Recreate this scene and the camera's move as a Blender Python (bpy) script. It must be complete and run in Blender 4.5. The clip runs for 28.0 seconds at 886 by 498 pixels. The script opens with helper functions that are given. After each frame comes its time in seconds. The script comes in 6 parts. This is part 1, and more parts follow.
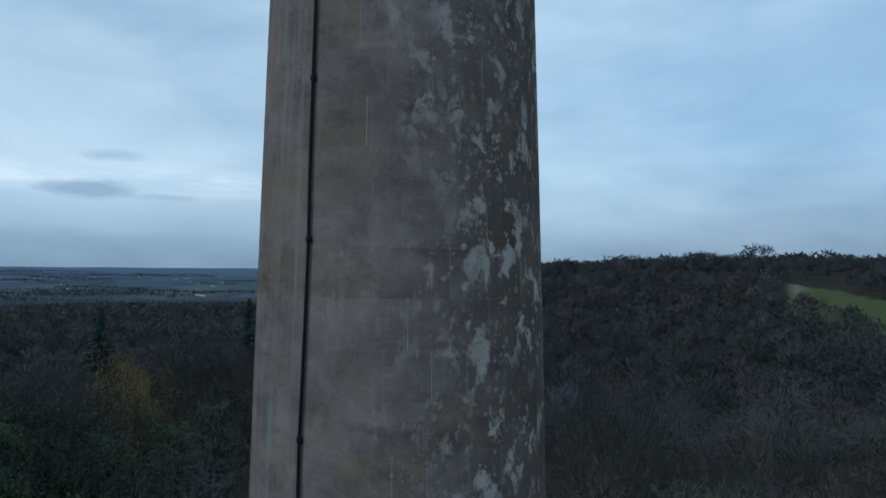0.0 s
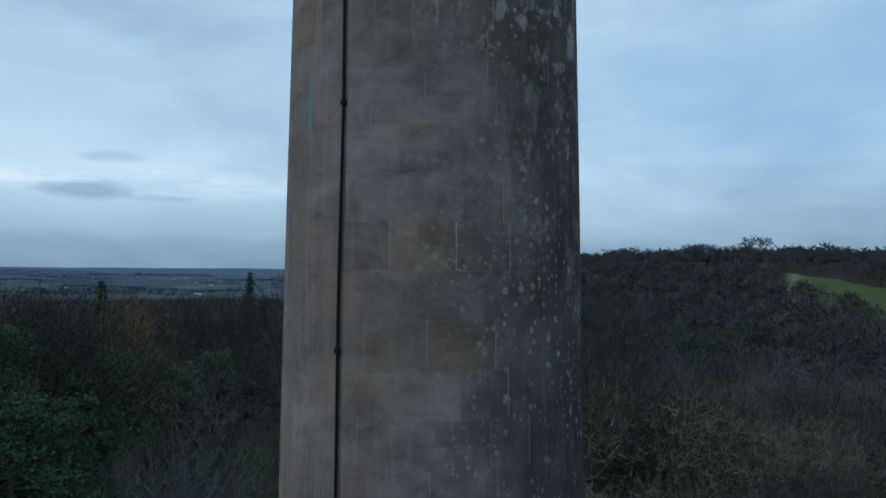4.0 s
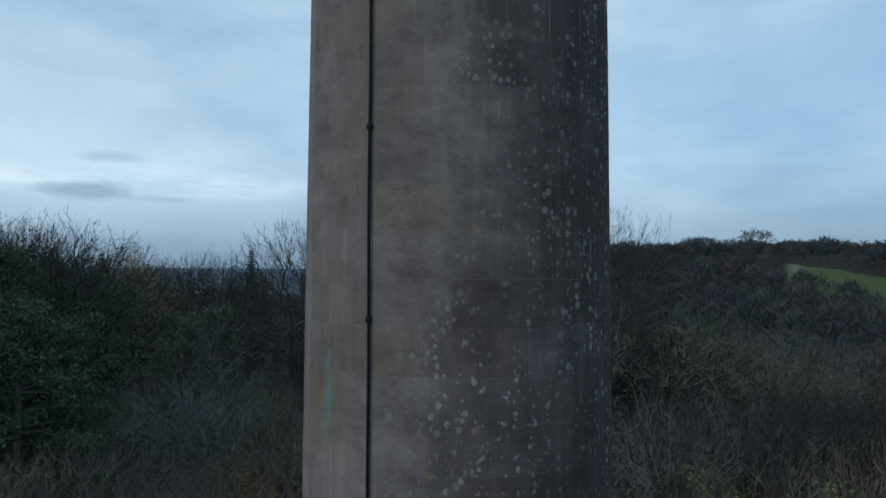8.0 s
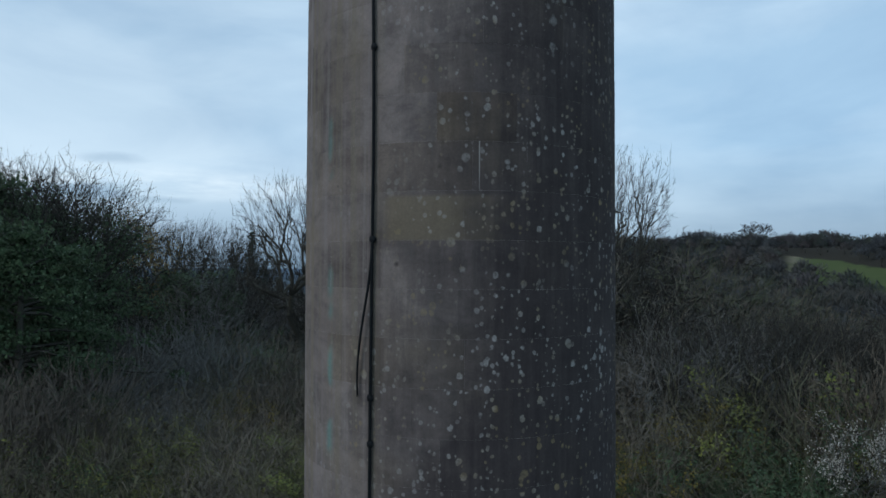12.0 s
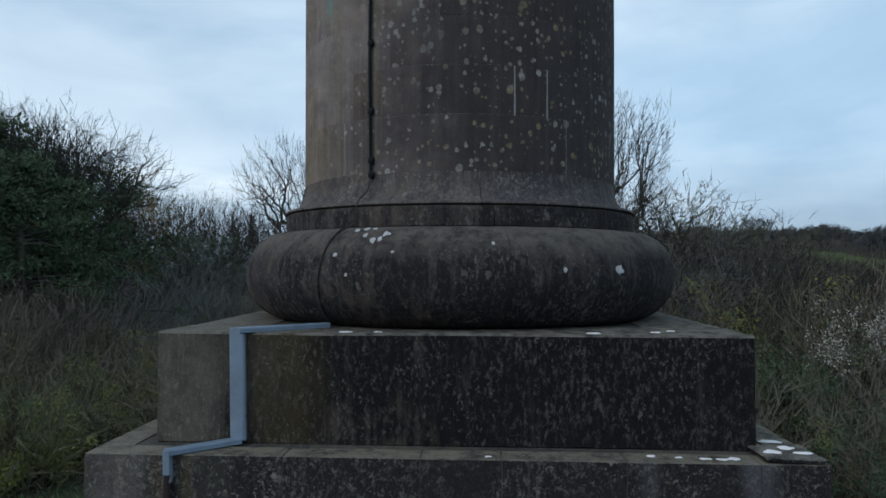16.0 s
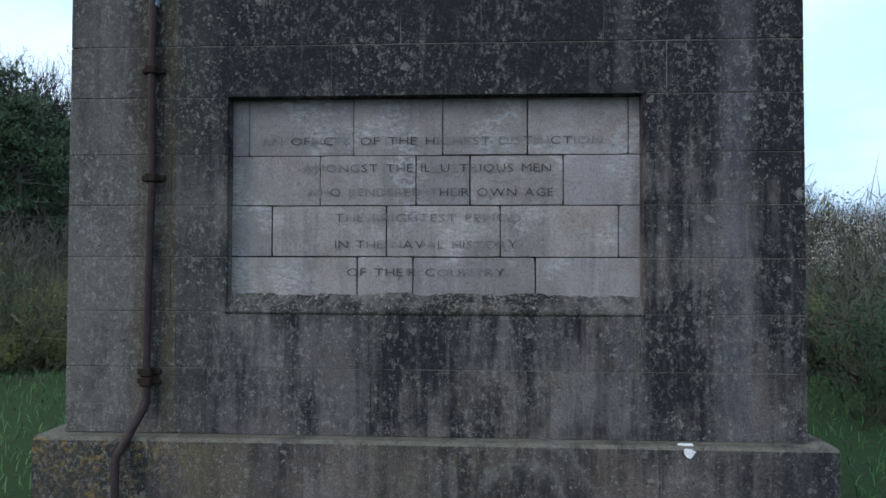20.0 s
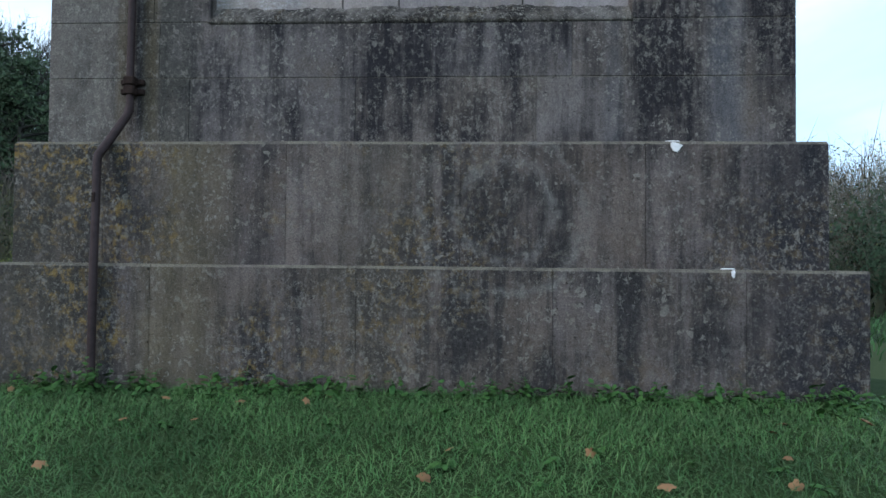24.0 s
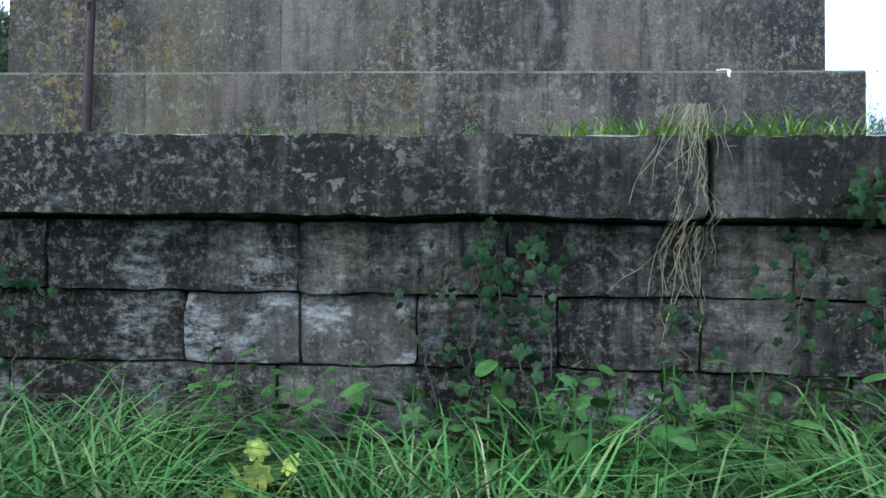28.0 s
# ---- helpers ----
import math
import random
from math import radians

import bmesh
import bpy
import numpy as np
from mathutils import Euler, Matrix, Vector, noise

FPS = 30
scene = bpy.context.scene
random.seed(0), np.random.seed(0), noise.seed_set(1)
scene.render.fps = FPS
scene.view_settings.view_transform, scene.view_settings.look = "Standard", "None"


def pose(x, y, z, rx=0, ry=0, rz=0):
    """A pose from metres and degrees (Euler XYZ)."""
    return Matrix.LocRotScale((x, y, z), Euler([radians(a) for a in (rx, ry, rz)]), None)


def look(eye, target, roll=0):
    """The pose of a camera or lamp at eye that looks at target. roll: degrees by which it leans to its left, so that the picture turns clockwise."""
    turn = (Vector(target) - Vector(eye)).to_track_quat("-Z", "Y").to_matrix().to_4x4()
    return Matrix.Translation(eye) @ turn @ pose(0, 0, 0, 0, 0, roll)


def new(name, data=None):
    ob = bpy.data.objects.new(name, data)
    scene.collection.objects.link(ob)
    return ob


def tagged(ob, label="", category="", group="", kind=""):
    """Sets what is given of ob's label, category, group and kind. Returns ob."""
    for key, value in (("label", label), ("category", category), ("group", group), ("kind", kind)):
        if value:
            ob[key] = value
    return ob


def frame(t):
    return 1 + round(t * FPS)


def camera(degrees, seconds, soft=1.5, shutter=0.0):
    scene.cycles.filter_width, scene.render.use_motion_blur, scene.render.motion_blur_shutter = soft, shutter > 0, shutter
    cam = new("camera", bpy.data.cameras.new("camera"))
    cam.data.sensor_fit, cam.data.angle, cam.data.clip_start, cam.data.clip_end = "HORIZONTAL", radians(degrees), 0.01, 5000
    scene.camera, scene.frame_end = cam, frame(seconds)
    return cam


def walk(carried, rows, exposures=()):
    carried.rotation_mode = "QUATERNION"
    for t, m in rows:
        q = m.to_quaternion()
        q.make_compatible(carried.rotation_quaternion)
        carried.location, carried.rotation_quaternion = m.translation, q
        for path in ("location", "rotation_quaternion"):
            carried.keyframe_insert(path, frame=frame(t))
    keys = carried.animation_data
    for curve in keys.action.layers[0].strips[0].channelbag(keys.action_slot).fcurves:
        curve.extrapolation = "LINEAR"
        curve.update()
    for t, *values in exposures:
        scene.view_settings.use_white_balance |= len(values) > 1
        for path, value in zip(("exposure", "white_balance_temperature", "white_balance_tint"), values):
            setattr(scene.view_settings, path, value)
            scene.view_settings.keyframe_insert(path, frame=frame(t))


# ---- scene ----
cam = camera(65.72, 28.0, soft=1.6)
# seconds, eye, pitch, roll, yaw
PATH = [
    (0.0, 0.743, -6.317, 23.861, 1.349, -0.449, 3.245),
    (0.5, 0.761, -6.235, 22.977, 1.351, -0.432, 3.217),
    (1.0, 0.766, -6.176, 22.119, 1.355, -0.417, 3.173),
    (1.5, 0.741, -6.161, 21.314, 1.369, -0.407, 3.142),
    (2.0, 0.672, -6.212, 20.580, 1.381, -0.402, 3.130),
    (2.5, 0.592, -6.322, 19.922, 1.387, -0.399, 3.126),
    (3.0, 0.519, -6.480, 19.252, 1.394, -0.392, 3.124),
    (3.5, 0.476, -6.586, 18.592, 1.401, -0.390, 3.122),
    (5.5, 0.383, -6.826, 15.969, 1.410, -0.345, 3.121),
    (6.0, 0.300, -6.869, 15.337, 1.427, -0.341, 3.117),
    (6.5, 0.242, -6.890, 14.748, 1.432, -0.335, 3.113),
    (7.0, 0.213, -6.897, 14.163, 1.431, -0.328, 3.111),
    (7.5, 0.203, -6.844, 13.594, 1.428, -0.316, 3.109),
    (8.0, 0.226, -6.766, 13.052, 1.422, -0.311, 3.109),
    (8.5, 0.243, -6.717, 12.494, 1.420, -0.307, 3.108),
    (9.0, 0.218, -6.693, 11.943, 1.421, -0.284, 3.106),
    (9.5, 0.190, -6.713, 11.379, 1.426, -0.262, 3.106),
    (10.0, 0.184, -6.716, 10.839, 1.437, -0.257, 3.106),
    (10.5, 0.181, -6.717, 10.337, 1.438, -0.251, 3.107),
    (11.0, 0.186, -6.744, 9.837, 1.437, -0.232, 3.109),
    (11.5, 0.195, -6.763, 9.404, 1.441, -0.222, 3.112),
    (12.0, 0.202, -6.719, 8.939, 1.434, -0.209, 3.118),
    (12.5, 0.211, -6.682, 8.476, 1.428, -0.195, 3.135),
    (14.5, 0.223, -6.670, 6.635, 1.441, -0.153, 3.172),
    (15.0, 0.225, -6.669, 6.191, 1.439, -0.137, 3.177),
    (15.5, 0.224, -6.667, 5.746, 1.437, -0.123, 3.181),
    (16.0, 0.215, -6.680, 5.309, 1.437, -0.081, 3.176),
    (16.5, 0.212, -6.682, 4.879, 1.439, -0.091, 3.181),
    (17.0, 0.227, -6.650, 4.468, 1.438, -0.140, 3.189),
    (17.5, 0.251, -6.626, 4.056, 1.427, -0.168, 3.166),
    (18.0, 0.269, -6.629, 3.637, 1.438, -0.191, 3.143),
    (18.5, 0.284, -6.643, 3.262, 1.445, -0.199, 3.120),
    (19.0, 0.301, -6.665, 2.902, 1.448, -0.192, 3.099),
    (19.5, 0.327, -6.684, 2.553, 1.440, -0.189, 3.086),
    (20.0, 0.341, -6.694, 2.246, 1.426, -0.173, 3.081),
    (20.5, 0.362, -6.711, 1.965, 1.402, -0.168, 3.096),
    (21.0, 0.396, -6.705, 1.711, 1.385, -0.177, 3.109),
    (21.5, 0.406, -6.684, 1.478, 1.380, -0.214, 3.118),
    (23.5, 0.432, -6.612, 0.619, 1.328, -0.542, 3.229),
    (24.0, 0.454, -6.605, 0.416, 1.313, -0.589, 3.257),
    (24.5, 0.474, -6.598, 0.232, 1.297, -0.623, 3.272),
    (25.0, 0.494, -6.570, 0.042, 1.279, -0.640, 3.274),
    (25.5, 0.505, -6.564, -0.139, 1.284, -0.684, 3.319),
    (26.0, 0.510, -6.573, -0.297, 1.258, -0.666, 3.359),
    (26.5, 0.513, -6.579, -0.447, 1.254, -0.675, 3.366),
    (27.0, 0.509, -6.582, -0.569, 1.255, -0.697, 3.344),
    (27.5, 0.503, -6.585, -0.670, 1.235, -0.712, 3.347),
    (28.0, 0.501, -6.573, -0.716, 1.233, -0.738, 3.346),
]
EXPOSURES = [(0.0, 0.1, 5950, 9), (8.0, 0.15, 6100, 9), (12.0, 0.27, 6300, 12), (15.0, 0.44, 6420, 14), (17.0, 0.36, 6780, 15), (18.0, 0.60, 6950, 16), (18.7, 0.80, 6680, 16), (20.0, 1.1, 6320, 16), (23.5, 1.22, 6280, 15), (24.5, 1.45, 6220, 14), (25.5, 1.8, 6130, 13), (27.0, 2.1, 6180, 12), (28.0, 2.2, 6180, 12)]
walk(cam, [(t, pose(x, y, z, 90 + pitch, roll, yaw)) for t, x, y, z, pitch, roll, yaw in PATH], EXPOSURES)

# ---- world and light ----
SUN_EL, SUN_AZ = 32.0, -125.0  # degrees; azimuth from north (y) to the east (x)


def build_world():
    w = bpy.data.worlds.new("overcast_sky")
    scene.world = w
    w.use_nodes = True
    g = Graph(w.node_tree)
    bg = w.node_tree.nodes["Background"]
    sky = g.n("ShaderNodeTexSky")
    sky.sky_type, sky.sun_disc = "NISHITA", False
    sky.sun_elevation, sky.sun_rotation = radians(SUN_EL), radians(SUN_AZ)
    sky.air_density, sky.dust_density = 1.0, 2.0
    clear = g.mix(1.0, sky.outputs[0], (0.11, 0.11, 0.11), "MULTIPLY")
    way = g.n("ShaderNodeTexCoord").outputs["Generated"]
    up = g.n("ShaderNodeSeparateXYZ", way).outputs[2]
    base = g.ramp(up, [(0.0, (0.15, 0.25, 0.36)), (0.03, (0.165, 0.27, 0.40)), (0.075, (0.215, 0.34, 0.49)),
                       (0.16, (0.35, 0.52, 0.69)), (0.4, (0.35, 0.51, 0.67)), (1.0, (0.42, 0.54, 0.66))])
    flat = g.n("ShaderNodeMapping", way)
    flat.inputs["Scale"].default_value = (1.0, 1.0, 2.6)
    flat.inputs["Location"].default_value = (0.35, 0.1, 0.22)
    big = g.noise(flat.outputs[0], 1.7, 6, 0.5, 0.3)
    fine = g.noise(flat.outputs[0], 4.2, 6, 0.55, 0.4)
    cover = g.math("MULTIPLY", g.ramp(big, [(0.36, (0, 0, 0)), (0.60, (1, 1, 1))]), g.ramp(up, [(0.03, (0.35, 0.35, 0.35)), (0.14, (1, 1, 1))]))
    light = g.mix(cover, base, (0.57, 0.71, 0.83))
    dark = g.ramp(fine, [(0.42, (1, 1, 1)), (0.75, (0.74, 0.79, 0.85))])
    cloud = g.mix(0.7, light, dark, "MULTIPLY")
    # the brighter rift low in the west, with dark scraps before it
    thin = g.n("ShaderNodeMapping", way)
    thin.inputs["Scale"].default_value = (1.0, 1.0, 6.0)
    west = g.math("SUBTRACT", 1.0, g.math("MULTIPLY", g.math("ADD", g.n("ShaderNodeSeparateXYZ", way).outputs[0], 0.37), 5.0, True), True)
    low = g.ramp(up, [(0.085, (0, 0, 0)), (0.103, (1, 1, 1)), (0.112, (1, 1, 1)), (0.135, (0.25, 0.25, 0.25)), (0.19, (0, 0, 0))])
    rift = g.math("MULTIPLY", g.math("MULTIPLY", low, west), g.ramp(g.noise(thin.outputs[0], 5.0, 6, 0.6), [(0.36, (0.1, 0.1, 0.1)), (0.52, (1, 1, 1))]))
    veil = g.math("MULTIPLY", g.math("MULTIPLY", west, 0.9), g.ramp(up, [(0.12, (0, 0, 0)), (0.2, (1, 1, 1))]))
    cloud = g.mix(veil, cloud, g.mix(1.0, cloud, (0.86, 0.88, 0.9), "MULTIPLY"))
    both = g.mix(g.math("MULTIPLY", rift, 0.9), cloud, (0.72, 0.82, 0.90))
    ragged = g.math("MULTIPLY", g.math("SUBTRACT", g.noise(flat.outputs[0], 14.0, 6, 0.65), 0.5), 1.6)
    wx = g.n("ShaderNodeSeparateXYZ", way).outputs[0]
    for cx, cz, half, tall, depth in ((-0.508, 0.095, 0.052, 0.014, 0.75), (-0.478, 0.140, 0.040, 0.009, 0.4), (-0.43, 0.088, 0.05, 0.006, 0.35)):
        dx = g.math("DIVIDE", g.math("SUBTRACT", wx, cx), half)
        dz = g.math("DIVIDE", g.math("SUBTRACT", up, cz), tall)
        far = g.math("ADD", g.math("SQRT", g.math("ADD", g.math("MULTIPLY", dx, dx), g.math("MULTIPLY", dz, dz))), ragged)
        north = g.math("GREATER_THAN", g.n("ShaderNodeSeparateXYZ", way).outputs[1], 0.0)
        scrap = g.math("MULTIPLY", g.ramp(far, [(0.35, (1, 1, 1)), (1.0, (0, 0, 0))]), g.math("MULTIPLY", north, depth))
        both = g.mix(scrap, both, (0.235, 0.355, 0.49))
    both = g.mix(1.0, both, (0.985, 1.012, 0.99), "MULTIPLY")
    g.link(g.mix(0.88, clear, both), bg.inputs[0])
    bg.inputs[1].default_value = 1.0


def build_sun():
    data = bpy.data.lights.new("sun", "SUN")
    data.energy, data.angle, data.color = 0.55, radians(25), (1.0, 0.97, 0.93)
    az, el = radians(SUN_AZ), radians(SUN_EL)
    way = Vector((math.sin(az) * math.cos(el), math.cos(az) * math.cos(el), math.sin(el)))
    new("sun", data).matrix_world = look(way * 100, (0, 0, 0))


class Graph:
    """Short names for shader nodes."""

    def __init__(self, tree):
        self.t = tree

    def link(self, a, b):
        self.t.links.new(a, b)

    def put(self, v, s):
        if isinstance(v, bpy.types.NodeSocket):
            self.link(v, s)
        elif isinstance(v, tuple) and len(s.default_value) == 4:
            s.default_value = (*v[:3], 1)
        else:
            s.default_value = v

    def n(self, kind, *ins):
        node = self.t.nodes.new(kind)
        for i, v in enumerate(ins):
            self.put(v, node.inputs[i])
        return node

    def noise(self, vec, scale, detail=5, rough=0.55, warp=0.0):
        node = self.n("ShaderNodeTexNoise")
        if vec is not None:
            self.link(vec, node.inputs["Vector"])
        for k, v in (("Scale", scale), ("Detail", detail), ("Roughness", rough), ("Distortion", warp)):
            node.inputs[k].default_value = v
        return node.outputs[0]

    def ramp(self, fac, stops):
        node = self.n("ShaderNodeValToRGB", fac)
        e = node.color_ramp.elements
        while len(e) < len(stops):
            e.new(0.5)
        for el, (p, c) in zip(e, stops):
            el.position, el.color = p, (*c, 1)
        return node.outputs[0]

    def mix(self, fac, a, b, how="MIX"):
        node = self.n("ShaderNodeMix")
        node.data_type, node.blend_type = "RGBA", how
        self.put(fac, node.inputs[0])
        self.put(a, node.inputs[6])
        self.put(b, node.inputs[7])
        return node.outputs[2]

    def math(self, op, a, b=0.0, clamp=False):
        node = self.n("ShaderNodeMath", a, b)
        node.operation, node.use_clamp = op, clamp
        return node.outputs[0]

    def stretch(self, vec, sx, sy, sz, shift=(0, 0, 0)):
        node = self.n("ShaderNodeMapping", vec)
        node.inputs["Scale"].default_value = (sx, sy, sz)
        node.inputs["Location"].default_value = shift
        return node.outputs[0]

    def spots(self, vec, scale, size, share, edge=14.0):
        """Round patches: 1 inside. size: radius in cells; share: part of the cells that have one."""
        v = self.n("ShaderNodeTexVoronoi")
        self.link(vec, v.inputs["Vector"])
        v.inputs["Scale"].default_value = scale
        rnd = self.n("ShaderNodeSeparateColor", v.outputs["Color"])
        r = self.math("MULTIPLY", rnd.outputs[0], size)
        inside = self.math("MULTIPLY", self.math("SUBTRACT", r, v.outputs["Distance"]), edge, True)
        return self.math("MULTIPLY", inside, self.math("LESS_THAN", rnd.outputs[1], share))


def surface(name, rough=0.9):
    m = bpy.data.materials.new(name)
    m.use_nodes = True
    bsdf = m.node_tree.nodes["Principled BSDF"]
    bsdf.inputs["Roughness"].default_value = rough
    bsdf.inputs["Specular IOR Level"].default_value = 0.07
    g = Graph(m.node_tree)
    pos = g.n("ShaderNodeNewGeometry").outputs["Position"]
    return m, g, bsdf, pos


def relief(g, bsdf, height, strength, distance):
    b = g.n("ShaderNodeBump")
    b.inputs["Strength"].default_value, b.inputs["Distance"].default_value = strength, distance
    g.link(height, b.inputs["Height"])
    g.link(b.outputs[0], bsdf.inputs["Normal"])


build_world()
build_sun()

# ---- materials ----
def grey(v, warm=0.0):
    return (v * (1 + warm), v, v * (1 - warm))


def warped(g, pos, scale, amount):
    """Positions shaken by noise, for uneven patches."""
    nz = g.n("ShaderNodeTexNoise")
    nz.inputs["Scale"].default_value = scale
    g.link(pos, nz.inputs["Vector"])
    v = g.n("ShaderNodeMix")
    v.data_type = "VECTOR"
    g.put(amount, v.inputs[0])
    g.link(pos, v.inputs[4])
    g.link(nz.outputs["Color"], v.inputs[5])
    return v.outputs[1]


def shaft_stone():
    m, g, bsdf, pos = surface("shaft_limestone")
    rnd = g.n("ShaderNodeObjectInfo").outputs["Random"]
    block = g.ramp(rnd, [(0.0, (0.205, 0.198, 0.194)), (0.25, (0.175, 0.168, 0.166)), (0.42, (0.215, 0.208, 0.202)), (0.58, (0.148, 0.142, 0.141)), (0.70, (0.196, 0.188, 0.182)),
                         (0.80, (0.172, 0.152, 0.126)), (0.87, (0.20, 0.176, 0.134)), (0.92, (0.128, 0.124, 0.126)), (1.0, (0.232, 0.226, 0.22))])
    block = g.mix(0.65, (0.206, 0.189, 0.182), block)
    block = g.mix(1.0, block, (1.07, 0.995, 0.99), "MULTIPLY")
    mottle = g.noise(g.stretch(pos, 1, 1, 1.5), 2.6, 8, 0.68, 0.4)
    block = g.mix(0.75, block, g.ramp(mottle, [(0.32, (0.5, 0.49, 0.5)), (0.5, (1.0, 0.99, 0.97)), (0.66, (1.34, 1.31, 1.26))]), "MULTIPLY")
    xyz = g.n("ShaderNodeSeparateXYZ", pos)
    x, z = xyz.outputs[0], xyz.outputs[2]
    cloudy = g.noise(pos, 1.1, 7, 0.62)
    c = g.mix(g.ramp(cloudy, [(0.38, (0, 0, 0)), (0.62, (0.7, 0.7, 0.7))]), block, g.mix(1.0, block, (0.62, 0.60, 0.58), "MULTIPLY"))
    streak = g.noise(g.stretch(pos, 5, 5, 0.6), 1.7, 7, 0.7)
    c = g.mix(g.ramp(streak, [(0.54, (0, 0, 0)), (0.70, (0.4, 0.4, 0.4))]), c, (0.26, 0.25, 0.24))
    ochre = g.math("MULTIPLY", g.ramp(g.noise(g.stretch(pos, 1, 1, 1.6), 0.8, 4, 0.5), [(0.52, (0, 0, 0)), (0.64, (0.42, 0.42, 0.42))]), g.ramp(rnd, [(0.3, (0.35, 0.35, 0.35)), (0.6, (1, 1, 1))]))
    c = g.mix(ochre, c, (0.20, 0.166, 0.115))
    # black crust of the weather side, wider low down
    start = g.math("ADD", g.n("ShaderNodeMapRange", z, 10.0, 17.0, -0.2, 0.45).outputs[0], g.n("ShaderNodeMapRange", z, 6.0, 10.0, -0.9, 0.0).outputs[0])
    rough_edge = g.math("ADD", g.math("MULTIPLY", g.math("SUBTRACT", g.noise(pos, 0.85, 8, 0.66), 0.5), 2.6), g.math("MULTIPLY", g.math("SUBTRACT", streak, 0.5), 1.3))
    side = g.math("ADD", g.math("SUBTRACT", g.math("ADD", x, 0.2), start), g.math("ADD", rough_edge, g.math("MULTIPLY", g.math("SUBTRACT", rnd, 0.5), g.n("ShaderNodeMapRange", z, 8.0, 14.0, 0.3, 0.18).outputs[0])))
    crust = g.ramp(g.math("MULTIPLY", side, 0.5), [(0.0, (0, 0, 0)), (0.18, (0.45, 0.45, 0.45)), (0.58, (0.93, 0.93, 0.93))])
    top_tint = g.n("ShaderNodeMapRange", z, 17.0, 22.0, 0.0, 1.0).outputs[0]
    crust_colour = g.mix(g.noise(pos, 4, 6, 0.65), (0.024, 0.022, 0.025), (0.074, 0.065, 0.065))
    crust_colour = g.mix(g.math("MULTIPLY", top_tint, 0.8), crust_colour, g.mix(g.noise(pos, 3, 6, 0.65), (0.06, 0.047, 0.04), (0.14, 0.105, 0.08)))
    wet = g.noise(g.stretch(pos, 9, 9, 0.5, (2, 0, 0)), 1.6, 7, 0.7)
    crust_colour = g.mix(0.8, crust_colour, g.ramp(wet, [(0.34, (0.75, 0.75, 0.77)), (0.5, (1, 1, 1)), (0.68, (1.4, 1.37, 1.33))]), "MULTIPLY")
    c = g.mix(crust, c, crust_colour)
    # ochre course
    course = g.math("MULTIPLY", g.math("MULTIPLY", g.math("SUBTRACT", z, 9.13), 60.0, True), g.math("MULTIPLY", g.math("SUBTRACT", 9.50, z), 30.0, True))
    course = g.math("MULTIPLY", g.math("MULTIPLY", course, g.math("MULTIPLY", g.math("ADD", x, 0.60), 9.0, True)), g.ramp(g.math("ADD", x, g.math("MULTIPLY", g.math("SUBTRACT", g.noise(pos, 3, 5, 0.6), 0.5), 0.7)), [(0.0, (0.62, 0.62, 0.62)), (0.4, (0, 0, 0))]))
    c = g.mix(course, c, (0.20, 0.168, 0.118))
    # drips on the conductor side
    west = g.ramp(g.math("SUBTRACT", -0.5, x), [(0.0, (0, 0, 0)), (0.18, (1, 1, 1))])
    lines = g.noise(g.stretch(pos, 6, 6, 0.08), 1.5, 5, 0.6)
    c = g.mix(g.math("MULTIPLY", west, g.ramp(lines, [(0.50, (0, 0, 0)), (0.62, (0.6, 0.6, 0.6))])), c, (0.185, 0.163, 0.122))
    c = g.mix(g.math("MULTIPLY", west, g.ramp(lines, [(0.34, (0.7, 0.7, 0.7)), (0.46, (0, 0, 0))])), c, (0.235, 0.215, 0.205))
    ang = g.math("ARCTAN2", x, g.math("MULTIPLY", xyz.outputs[1], -1.0))
    near = g.math("SUBTRACT", 1.0, g.math("MULTIPLY", g.math("ABSOLUTE", g.math("ADD", ang, 0.79)), 24.0), True)
    verd = g.math("MULTIPLY", near, g.ramp(g.noise(g.stretch(pos, 1.2, 1.2, 1.0, (0, 0, 0.6)), 1.1, 3), [(0.60, (0, 0, 0)), (0.66, (0.8, 0.8, 0.8))]))
    c = g.mix(verd, c, (0.14, 0.25, 0.23))
    # lichen, thickest on the crust
    tall = g.stretch(warped(g, warped(g, pos, 14, 0.025), 45, 0.015), 1, 1, 0.85)
    amount = g.ramp(g.math("MULTIPLY", g.math("ADD", side, 0.5), 0.5), [(0.05, (0, 0, 0)), (0.5, (1, 1, 1))])
    amount = g.math("MULTIPLY", amount, g.ramp(g.noise(pos, 1.2, 4, 0.6), [(0.36, (0.3, 0.3, 0.3)), (0.55, (1, 1, 1))]))
    lichen = g.math("MAXIMUM", g.spots(tall, 9.0, 0.33, 0.5, 12.0), g.math("MAXIMUM", g.spots(tall, 15, 0.44, 0.5, 12.0), g.math("MULTIPLY", g.spots(tall, 26, 0.5, 0.5), 0.7)))
    lichen = g.math("MULTIPLY", lichen, g.ramp(g.noise(pos, 26, 5, 0.7), [(0.36, (0.35, 0.35, 0.35)), (0.56, (1, 1, 1))]))
    c = g.mix(g.math("MULTIPLY", g.math("MULTIPLY", lichen, amount), 0.85), c, g.mix(g.ramp(g.noise(pos, 2.6, 2), [(0.45, (0, 0, 0)), (0.62, (1, 1, 1))]), (0.34, 0.34, 0.33), (0.25, 0.205, 0.12)))
    big = g.math("MULTIPLY", g.math("MULTIPLY", g.ramp(g.noise(g.stretch(pos, 1, 1, 0.75), 5.2, 7, 0.66, 0.3), [(0.53, (0, 0, 0)), (0.60, (1, 1, 1))]), amount), top_tint)
